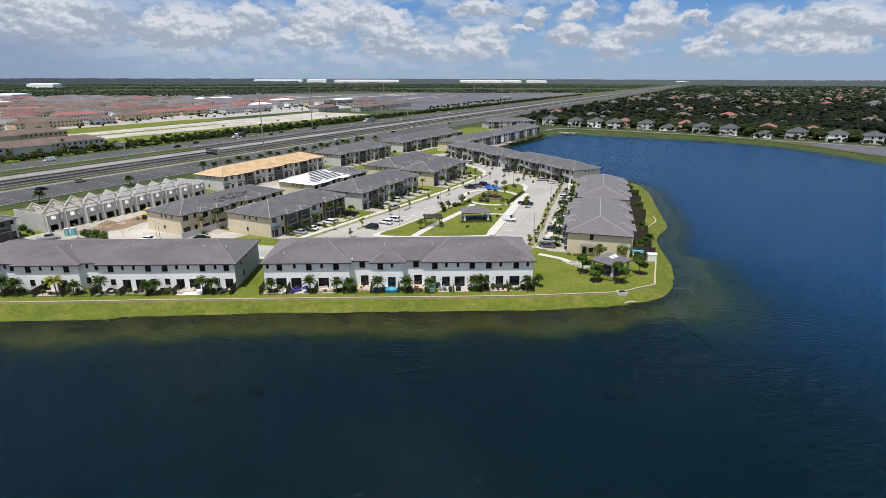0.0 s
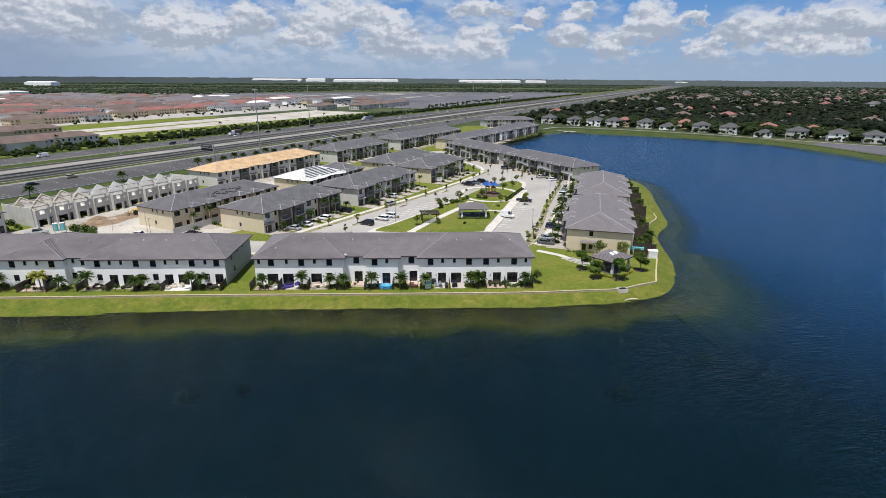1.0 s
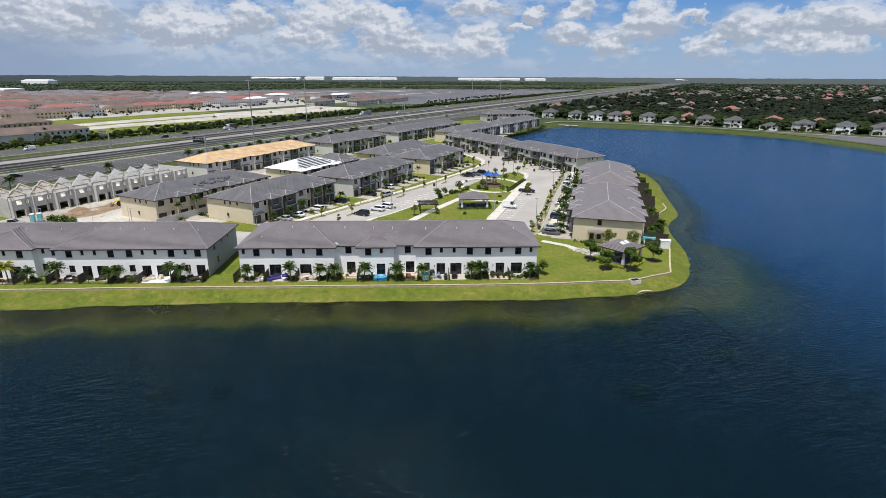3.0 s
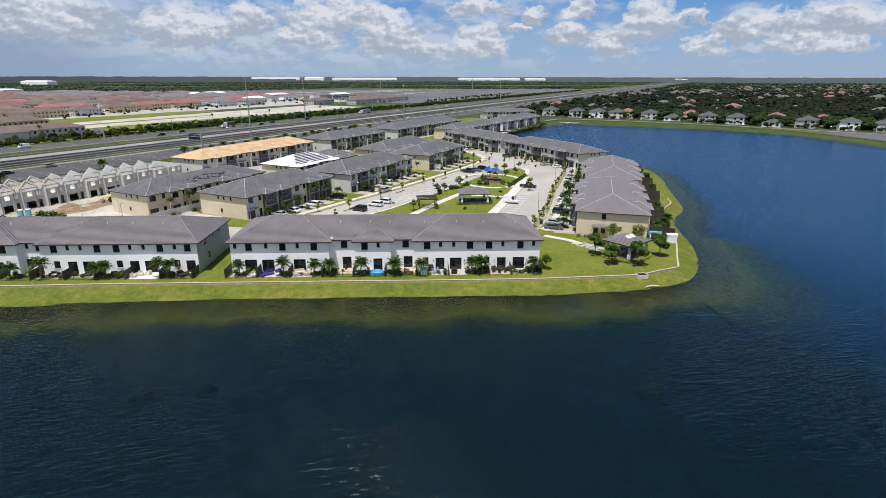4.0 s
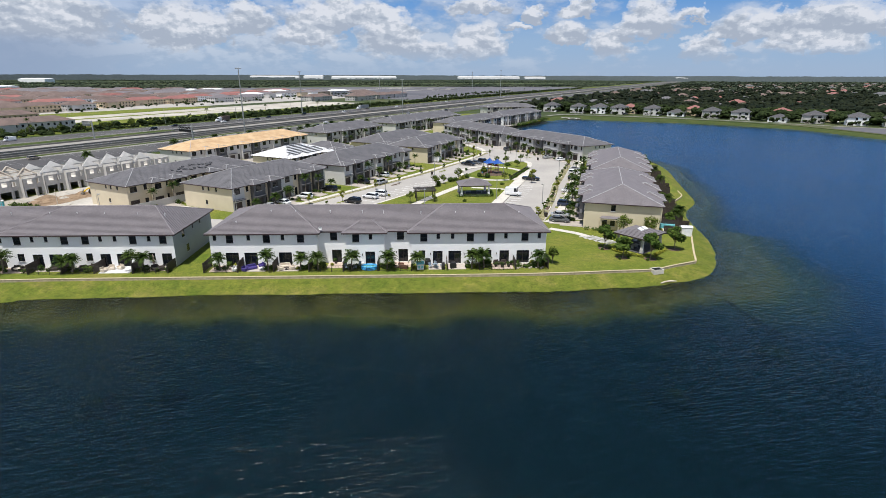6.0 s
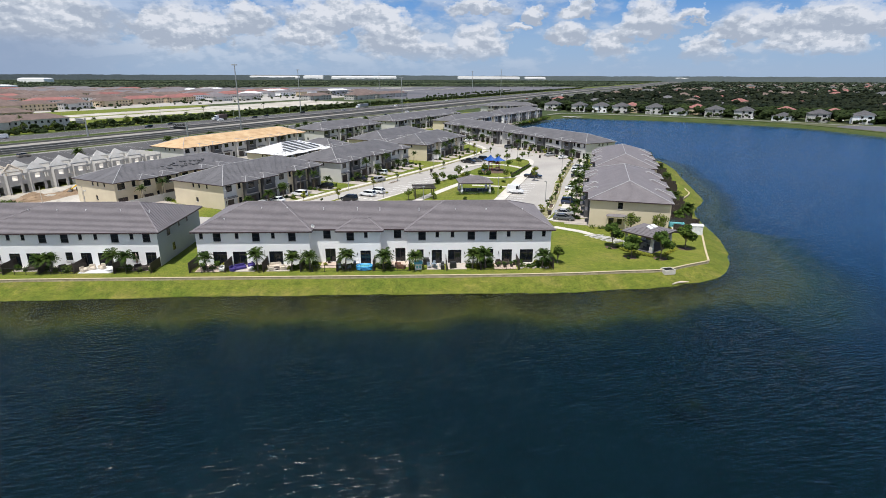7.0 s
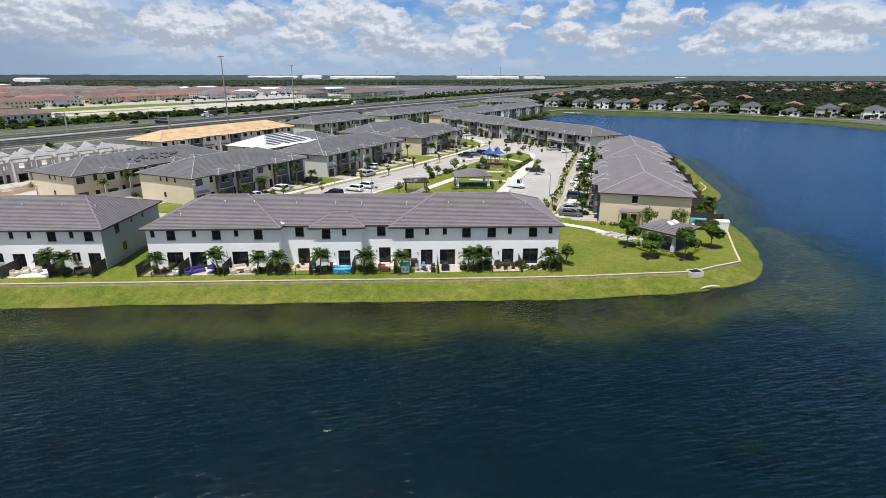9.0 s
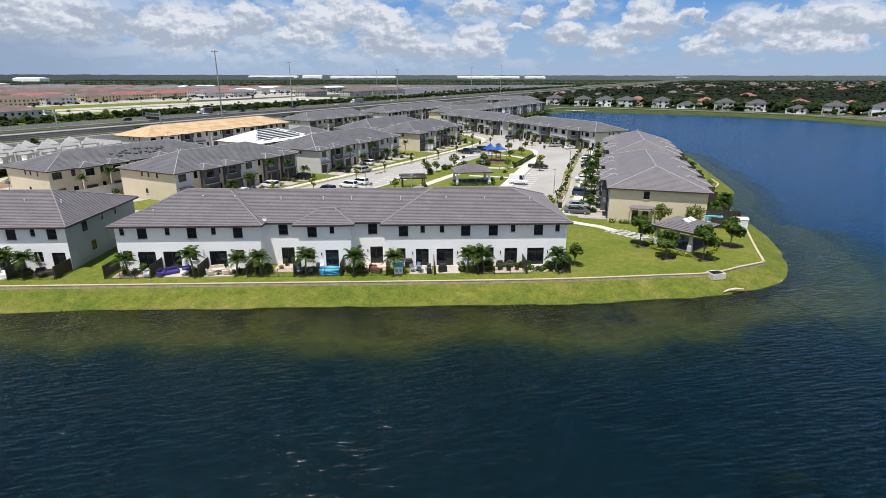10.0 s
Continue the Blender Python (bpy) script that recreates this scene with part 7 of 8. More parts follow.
slab(g, [(25.6 + 4.6 * math.cos(a), 207.5 + 5.6 * math.sin(a)) for a in np.linspace(0, 2 * math.pi, 28, endpoint=False)], 0.1, 0.27)
solid("play_mulch", g, M_MULCH, "red-brown mulch bed under the play equipment", "mulch", "structure")
# play set under a blue sail
o = thing("playground_set", pose(25.8, 207.5, 0.26, 0, 0, 12), "red play tower and slide under a blue shade canopy", "playground")
for sx in (-2.8, 3.0):
    for sy in (-2.4, 2.4):
        g = Geo()
        g.tube([(sx, sy, 0), (sx, sy, 3.6)], 0.1, 8)
        part("post", g, M_STEEL, o)
# two peaked sails, sagging between their corner posts
for cx, cy, top in ((-1.1, 0.7, 5.3), (1.3, -0.7, 5.0)):
    g = Geo()
    rim = [(cx + 1.95 * a, cy + 1.95 * b, 3.55) for a, b in ((-1, -1), (0, -0.8), (1, -1), (0.8, 0), (1, 1), (0, 0.8), (-1, 1), (-0.8, 0))]
    g.loft([rim] + [[(cx + (x - cx) * q, cy + (y - cy) * q, 3.55 + (top - 3.55) * z) for x, y, _ in rim] for q, z in ((0.7, 0.2), (0.4, 0.48), (0.18, 0.75), (0.03, 1.0))])
    part("canopy", g, M_SHADE, o, "bright blue fabric canopy")
for x, y, h in ((-1.2, 0.3, 1.6), (1.0, -0.4, 1.2)):
    g = Geo()
    g.bevelled(x - 0.7, x + 0.7, y - 0.7, y + 0.7, h - 0.12, h, 0.03)
    for sx in (-0.6, 0.6):
        for sy in (-0.6, 0.6):
            g.tube([(x + sx, y + sy, 0), (x + sx, y + sy, h + 1.3)], 0.06, 7)
    part("tower", g, M_PLAYRED, o)
    g = Geo()
    g.loft([[(x - 0.85, y - 0.85, h + 1.3), (x + 0.85, y - 0.85, h + 1.3), (x + 0.85, y + 0.85, h + 1.3), (x - 0.85, y + 0.85, h + 1.3)], [(x - 0.05, y - 0.05, h + 2.0), (x + 0.05, y - 0.05, h + 2.0), (x + 0.05, y + 0.05, h + 2.0), (x - 0.05, y + 0.05, h + 2.0)]])
    part("tower_roof", g, M_PLAYRED, o)
g = Geo()
g.tube([(-1.9, 0.3, 1.6), (-2.6, 0.3, 1.1), (-3.4, 0.3, 0.45), (-4.0, 0.3, 0.3)], 0.3, 8)
part("slide", g, M_POOL, o)
o = thing("park_fence", pose(29.6, 194.5, 0.22, 0, 0, 65), "dark metal fence beside the playground", "fence")
for k in range(13):
    g = Geo()
    g.bevelled(k * 2 - 0.04, k * 2 + 0.04, -0.04, 0.04, 0, 1.25, 0.015)
    part("post", g, M_BLACK, o)
for z in (0.1, 0.65, 1.15):
    g = Geo()
    g.box(0, 24, -0.02, 0.02, z, z + 0.05)
    part("rail", g, M_BLACK, o)
g = Geo()
for k in range(170):
    g.box(k * 0.14, k * 0.14 + 0.03, -0.012, 0.012, 0.12, 1.17)
part("pickets", g, M_BLACK, o)["kind"] = "stuff"
hedge([(29.8, 193.8), (40.2, 216.5)], 0.8, 0.8, "dark clipped hedge beside the playground", M_LEAF, 0.2, 5)

for x, y in ((-9.1, 165.5), (5.0, 197.5), (1.5, 153.6), (21.5, 166.0), (-44.2, 149.5), (-19.7, 176.9), (23.6, 246.6), (38.0, 232), (48, 203), (-77, 150.2), (-100, 150.2), (33, 160)):
    lamp_post(x, y, (x * 37) % 360, 5.2, "slim grey estate street lamp", z=0.08, arm=0.0, group="estate lamps")

ST = "small leafy tree in the park lawn"
for k, (x, y, s) in enumerate([(5.1, 183.5, 0.85), (7.6, 188.6, 0.75), (12.8, 194, 0.85), (-2.3, 161.7, 0.75), (21.6, 199.5, 1.0), (27.8, 193.4, 0.6), (33, 226, 0.8), (36.6, 221, 0.7), (30, 229, 0.6), (40, 233, 0.7), (4.2, 163.2, 0.55)]):
    plant("tree", TREES[k % 3], x, y, ST, s, 0.22, group="park trees")
for k, (x, y) in enumerate([(12.6, 162.7), (23.5, 176), (26, 186), (-8.5, 170.5), (18.5, 187.5), (30.5, 201), (36.6, 209), (32, 217), (17, 214), (9.6, 191.4), (11.2, 192.6), (14.4, 197), (15.8, 198.4), (6.2, 185.2), (33.5, 223), (38, 230), (28, 226), (22.8, 198.2), (20.4, 200.8)]):
    shrub(x, y, k, 0.8 + 0.7 * (k > 8), "rounded green shrub in the park lawn", 0.22, "park shrubs")
plant("tree", LIMES[1], 36.0, 189.4, "bushy yellow-green tree on a parking island", 1.2, 0.2, group="street trees")
YL = "slender young street tree beside the kerb"
for k, (x, y, kind) in enumerate([(-22.9, 153.1, 1), (-20.8, 164.2, 0), (-6.5, 190.6, 1), (8.9, 214.8, 1), (-29.2, 161.5, 0), (-13, 180, 0), (0.5, 203, 1), (15.5, 228, 1), (22, 240, 0), (28.6, 143.9, 0), (31.5, 150.5, 1), (33.6, 156.0, 1), (36.2, 162.5, 1), (39.0, 171.5, 1), (41.6, 179, 0), (43.5, 187.6, 1), (46.3, 194.5, 1), (48.8, 201.5, 1), (51.8, 209.5, 1), (54.9, 217.6, 0), (57.5, 225, 1),
                                      (24, 262, 0), (33, 268, 1), (40, 258, 1), (46, 250, 0), (18, 285, 0), (44, 241, 1), (51, 243, 0), (36, 247, 1), (30, 252, 1)]):
    plant("tree", (LIMES if kind == 0 else THIN)[k % 2], x, y, ("yellow-green " if kind == 0 else "") + YL, 0.85, 0.06, group="street trees")
# planting before the terraces
rnd = random.Random(12)


def front_garden(x, y, turn, length, depth0, n, seed):
    r = random.Random(seed)
    m = pose(x, y, 0, 0, 0, turn)
    for k in range(n):
        u = 4.7 + 6.1 * k
        if u > length:
            break
        p = m @ Vector((u, -depth0 - r.uniform(1.4, 2.6), 0))
        plant("palm", (TALL_PALMS if r.random() < 0.4 else PALMS)[r.randrange(2)], p.x, p.y, "palm in a front garden beside a driveway", r.uniform(0.9, 1.15), group="front garden palms")
        for _ in range(3):
            q = m @ Vector((u + r.uniform(-0.9, 0.9), -depth0 - r.uniform(0.6, 4.8), 0))
            shrub(q.x, q.y, r.randrange(4), r.uniform(0.6, 1.1), group="front garden shrubs")


front_garden(-46.1, 152.9, 62, 36, 1.2, 6, 1)
front_garden(-24.2, 187.8, 61.5, 42, 1.2, 7, 2)
front_garden(2.0, 231.0, 62, 36, 1.2, 6, 3)
front_garden(42.0, 280.0, -63.5, 51, 1.2, 9, 4)
front_garden(13.5, 329.0, -61, 53, 1.2, 9, 5)
front_garden(37.3 + 0.30 * 41.5, 135.8 + 0.954 * 41.5, -107.5, 41, 1.2, 7, 6)
front_garden(52.2 + 0.30 * 41.5, 179.6 + 0.954 * 41.5, -107.5, 41, 1.2, 7, 7)
for k, (x, y) in enumerate([(36.9, 150.6), (39.9, 160.4), (41.9, 166.4), (45.6, 178.4), (49.5, 189.0), (53.0, 200.0)]):
    plant("palm", TALL_PALMS[k % 2], x, y, "tall palm between the parked cars", 0.85, group="front garden palms")
front_garden(-73.2, 156.2, 61, 20, 1.0, 3, 9)
front_garden(-46.3, 287.5, 59, 50, 1.2, 8, 10)
front_garden(-15.4, 342, 59.4, 80, 1.2, 12, 11)

cars = [("suv", "black", -17.8, 162.8, 152), ("suv", "white", -13.6, 168.4, 152), ("suv", "white", -11.4, 172.0, 152), ("suv", "silver", -11.9, 189.4, 57), ("sedan", "silver", -38.9, 157.6, 152), ("sedan", "white", -36.2, 161.8, 152), ("suv", "white", -31.9, 168.9, 152), ("suv", "black", -26.6, 179.2, 152),
        ("sedan", "black", -18.0, 190.4, 152), ("suv", "white", -12.6, 202.0, 152), ("van", "white", 5.6, 234.6, 152), ("pickup", "black", 18.6, 225.6, -30), ("sedan", "grey", 21.9, 229.0, -30), ("suv", "black", 25.2, 231.8, -30), ("mail", "white", 27.0, 170.9, -20), ("pickup", "black", 36.7, 194.6, -20)]
cars += [
        ("sedan", "grey", 33.2, 141.8, -18), ("sedan", "silver", 34.6, 146.2, -18), ("suv", "blue", 38.9, 157.6, -18), ("sedan", "white", 44.4, 175.0, -18), ("sedan", "black", 51.6, 195.2, -18),
        ("suv", "white", 54.2, 205.0, -18), ("sedan", "silver", 56.6, 212.8, -18), ("sedan", "white", 57.2, 236.6, 28), ("sedan", "silver", 53.6, 243.5, 28), ("pickup", "silver", -110.4, 153.2, 25), ("sedan", "white", -81.3, 151.4, 165), ("sedan", "black", -65.9, 151.6, 10), ("suv", "grey", 40.5, 268, 28), ("suv", "white", 25, 296, 28)]
for kind, paint, x, y, turn in cars:
    car(kind, paint, x, y, turn, "parked on the estate")
# bay lines and a tree island
g = Geo()
for k in range(11):
    u = k * 2.75
    x, y = 21.5 + 0.352 * u, 160.5 + 0.936 * u
    ribbon(g, [(x, y), (x + 5.0 * 0.936, y - 5.0 * 0.352)], 0.1, 0.05, 0.068)
for k in range(14):
    u = k * 2.75
    x, y = -12.0 + 0.54 * u, 164.0 + 0.842 * u
    ribbon(g, [(x, y), (x - 5.0 * 0.842, y + 5.0 * 0.54)], 0.1, 0.05, 0.068)
solid("bay_lines", g, M_SNOW, "white painted parking bay lines", "road marking", "structure")
for k, (x, y, t) in enumerate([(-7.5, 187.6, 57), (8.2, 212, 57), (-22.2, 152.6, 57), (-20.9, 163.6, 57), (30.2, 186.6, 70), (42.5, 186.5, 70), (38.5, 171, 70), (47.6, 200, 70), (33.4, 155, 70), (22, 146.5, 0), (54, 218, 70), (30, 264, 10), (22, 283, 70), (45, 246, -40)]):
    g = Geo()
    slab(g, smooth([(-1.9, -0.6), (1.9, -0.6), (2.3, 0), (1.9, 0.6), (-1.9, 0.6), (-2.3, 0)], 3, True), 0.0, 0.2)
    isl = solid("kerb_island", g, M_CONC, "small kerbed planting island in the parking", "kerb", "structure", m=pose(x, y, 0, 0, 0, t))
    g = Geo()
    slab(g, smooth([(-1.7, -0.42), (1.7, -0.42), (2.05, 0), (1.7, 0.42), (-1.7, 0.42), (-2.05, 0)], 3, True), 0.1, 0.23)
    part("planting", g, M_LAWN if k % 2 else M_MULCH, isl)
for x, y in ((4.3, 205.8), (33, 143.5), (31, 146.4), (48, 238), (26, 252), (43.5, 263)):
    o = thing("waste_bin", pose(x, y, 0.06, 0, 0, x * 50 % 360), "dark green wheeled waste bin at the kerb", "bin", "waste bins")
    g = Geo()
    g.loft([[(-0.25, -0.28, 0.05), (0.25, -0.28, 0.05), (0.25, 0.28, 0.05), (-0.25, 0.28, 0.05)], [(-0.32, -0.36, 1.0), (0.32, -0.36, 1.0), (0.32, 0.36, 1.0), (-0.32, 0.36, 1.0)]])
    part("body", g, M_FENCE, o)
    g = Geo()
    g.bevelled(-0.34, 0.34, -0.38, 0.4, 1.0, 1.1, 0.04)
    part("lid", g, M_FENCE, o)

# ---- the grassy point and the lakeside gardens ----
for k, (x, y, s) in enumerate([(37.3, 121.3, 1.0), (38.8, 115.4, 0.95), (43.8, 114.5, 1.05), (50.9, 120.1, 1.05)]):
    plant("tree", BIG_TREES[k % 2], x, y, "round leafy tree in a mulch ring on the lawn", s, group="lawn trees")
    g = Geo()
    slab(g, [(x + 1.25 * math.cos(a), y + 1.1 * math.sin(a)) for a in np.linspace(0, 2 * math.pi, 18, endpoint=False)], 0.0, 0.07)
    solid("mulch_ring", g, M_MULCH, "dark mulch ring round a lawn tree", "mulch", "structure")
for x, y, s in ((44.4, 130.9, 0.9), (50.3, 130.6, 0.85)):
    plant("tree", TREES[2], x, y, "bushy tree beside the beige end wall", s, group="lawn trees")
hedge([(38.4, 119.8), (40.6, 117.2), (42.7, 115.2)], 0.8, 0.6, "yellow-green clipped hedge at the lakeside pavilion", M_LIME, 0.04, 7)
hedge([(45.2, 116.0), (48.9, 119.6)], 0.8, 0.6, "yellow-green clipped hedge at the lakeside pavilion", M_LIME, 0.04, 8)
rnd = random.Random(31)
for x, y in ((38.0, 114.4), (39.6, 114.8), (43.0, 113.6), (44.8, 113.8), (36.5, 120.4), (38.2, 120.9)):
    shrub(x, y, rnd.randrange(3), 0.45)
# walk of loose slabs
g = Geo()
ribbon(g, smooth([(29.6, 136), (32.7, 133.6), (34.6, 132.0), (36.4, 129.4)], 4), 0.8, -0.05, 0.09)
solid("lawn_walk", g, M_CONC, "pale concrete walk from the street to the lawn", "path", "structure")
walk_ob = thing("slab_walk", pose(0, 0, 0), "loose pale stepping slabs laid across the lawn", "path", "", "structure")
for k in range(16):
    t = k / 15
    x, y = 36.2 + 3.9 * t, 129.6 - 5.0 * t
    g = Geo()
    g.bevelled(-1.5, 1.5, -0.19, 0.19, 0.0, 0.06, 0.015)
    part("slab", g, M_BLOCK, walk_ob, m=pose(x + (k % 3 - 1) * 0.35, y, 0.03, 0, 0, 24 + (k * 37 % 20) - 10))
# drain box in the seawall
o = thing("drain_box", pose(42.6, 108.7, 0.0, 0, 0, 12), "concrete drain box with dark grate in the seawall", "drain")
o.matrix_basis = o.matrix_basis @ Matrix.Scale(0.86, 4)
for x0, x1, y0, y1 in ((-1.15, 1.15, -0.85, -0.7), (-1.15, 1.15, 0.7, 0.85), (-1.15, -1.0, -0.7, 0.7), (1.0, 1.15, -0.7, 0.7)):
    g = Geo()
    g.bevelled(x0, x1, y0, y1, -0.7, 0.26, 0.02)
    part("wall", g, M_CONC, o)
g = Geo()
for k in range(9):
    g.box(-1.0, 1.0, -0.66 + k * 0.16, -0.6 + k * 0.16, 0.17, 0.2)
g.box(-1.0, 1.0, -0.7, 0.7, 0.0, 0.16)
part("grate", g, M_BLACK, o)
# driftwood on the bank
g = Geo()
g.tube([(-1.5, -0.5, 0.0), (-0.6, -0.1, 0.12), (0.5, 0.15, 0.15), (1.6, 0.3, 0.05)], [0.08, 0.14, 0.15, 0.07], 8)
solid("driftwood", g, M_CREAM, "bleached driftwood log on the grass bank", "log", m=pose(43.6, 106.0, -1.3))
# shed
o = thing("garden_shed", pose(57.7, 129.8, 0.03, 0, 0, -6), "small white plastic garden shed", "shed")
g = Geo()
g.bevelled(-1.1, 1.1, -0.8, 0.8, 0, 1.9, 0.04)
part("wall", g, M_SNOW, o)
g = Geo()
g.loft([[(-1.2, -0.9, 1.9), (1.2, -0.9, 1.9), (1.2, 0.9, 1.9), (-1.2, 0.9, 1.9)], [(-1.2, -0.06, 2.2), (1.2, -0.06, 2.2), (1.2, 0.06, 2.2), (-1.2, 0.06, 2.2)]])
part("roof", g, M_UNDER, o)
g = Geo()
g.bevelled(-0.6, 0.6, -0.83, -0.8, 0.05, 1.75, 0.01)
part("door", g, M_UNDER, o)
# porch on the beige end wall
o = thing("end_porch", pose(37.3, 135.8, 0.05, 0, 0, -17.5), "shallow beige entrance porch with dark tiled top", "porch")
for x in (3.55, 7.35):
    g = Geo()
    g.box(x - 0.12, x + 0.12, -0.75, -0.02, 0, 2.6)
    part("jamb", g, M_BEIGE, o)
g = Geo()
g.box(3.43, 7.47, -0.75, -0.02, 2.6, 2.85)
part("lintel", g, M_BEIGE, o)
g = Geo()
g.loft([[(3.2, -1.0, 2.86), (7.7, -1.0, 2.86), (7.7, -0.02, 2.86), (3.2, -0.02, 2.86)], [(3.7, -0.1, 3.25), (7.2, -0.1, 3.25), (7.2, -0.02, 3.25), (3.7, -0.02, 3.25)]])
part("roof", g, M_ROOF, o)
hedge([(38.6, 134.5), (40.4, 133.9)], 0.7, 0.8, "clipped hedge at the beige end wall", M_LEAF, 0.04, 11)
hedge([(37.2, 134.9), (38.2, 134.6)], 0.7, 0.9, "clipped hedge at the beige end wall", M_LEAF, 0.04, 12)
# lakeside gardens: stepped dark fences behind the two terraces
for bx, by in ((37.3, 135.8), (52.2, 179.6)):
    m = pose(bx, by, 0, 0, 0, -17.5)
    for k in range(8):
        a, b = m @ Vector((16.9, 0.2 + k * 5.9, 0)), m @ Vector((22.2 + 0.5 * (k % 2), 0.2 + k * 5.9, 0))
        panel_fence(a.x, a.y, b.x, b.y, 1.9, "dark brown board fence of a lakeside garden")
        if k < 7:
            c = m @ Vector((22.2, 0.2 + (k + 1) * 5.9, 0))
            if k < 1:
                panel_fence(b.x, b.y, c.x, c.y, 1.7, "dark brown board fence of a lakeside garden")
            for _ in range(2):
                q = m @ Vector((rnd.uniform(18, 21), 0.8 + k * 5.9 + rnd.uniform(0, 4.5), 0))
                shrub(q.x, q.y, rnd.randrange(3), rnd.uniform(0.8, 1.4))
            if k % 3 == 1:
                q = m @ Vector((20.2, 2.6 + k * 5.9, 0))
                plant("palm", PALMS[k % 3], q.x, q.y, GP, 1.1, group="garden palms")
            w = Geo()
            slab(w, [(17.1, 0.6 + k * 5.9), (20.3, 0.6 + k * 5.9), (20.3, 5.6 + k * 5.9), (17.1, 5.6 + k * 5.9)], 0.0, 0.08)
            tagged(solid("patio", w, M_PATIO if k % 2 else M_CONC, concrete, "patio", "structure", m=m))
plant("tree", BIG_TREES[1], 57.6, 137.5, "leafy tree beside the lakeside fence", 0.75, group="lawn trees")
plant("palm", PALMS[1], 61.5, 141.5, GP, 1.1, group="garden palms")
plant("tree", BIG_TREES[0], 81.0, 212, "leafy tree at the far lakeside terrace", 1.2, group="lawn trees")
o = thing("plunge_pool", pose(56.3, 136.2, 0.05, 0, 0, -17), "turquoise raised plunge pool behind a fence", "pool")
g = Geo()
for x0, x1, y0, y1 in ((-1.7, 1.7, -1.0, -0.85), (-1.7, 1.7, 0.85, 1.0), (-1.7, -1.55, -0.85, 0.85), (1.55, 1.7, -0.85, 0.85)):
    g.bevelled(x0, x1, y0, y1, 0, 1.0, 0.03)
part("rim", g, M_TEAL, o)
g = Geo()
g.box(-1.55, 1.55, -0.85, 0.85, 0.1, 0.85)
part("pool_water", g, M_TEAL, o)
# far shore landing and hedge
hedge([(62, 392), (98, 452)], 2.2, 2.0, "dark hedge before the white terrace on the far shore", M_LEAF, 0.03, 15)
for k in range(12):
    q = (64 + 34 * k / 11 + 3, 392 + 60 * k / 11)
    shrub(q[0], q[1], k, 1.8, "dark shrub on the far grass shore", group="far shore shrubs")
o = thing("dock", pose(124, 474, -0.75, 0, 0, -28), "weathered timber dock on posts at the far shore", "dock")
for x0, x1, y0, y1 in ((-8, 8, 1.2, 4.0), (-1.2, 1.2, -4.5, 1.2), (4.5, 6.5, -3.0, 1.2)):
    g = Geo()
    g.bevelled(x0, x1, y0, y1, 0.0, 0.22, 0.04)
    part("deck", g, M_BLOCK, o)
post = Geo()
post.tube([(0, 0, -1.6), (0, 0, 1.1)], 0.16, 8)
pm = post.mesh("post", M_BARK)
for x, y in ((-8, 1.2), (-4, 1.2), (-1.2, -4.5), (1.2, -4.5), (4.5, -3.0), (6.5, -3.0), (8, 1.2), (1.8, 1.2)):
    part("post", pm, None, o, m=pose(x, y, 0))

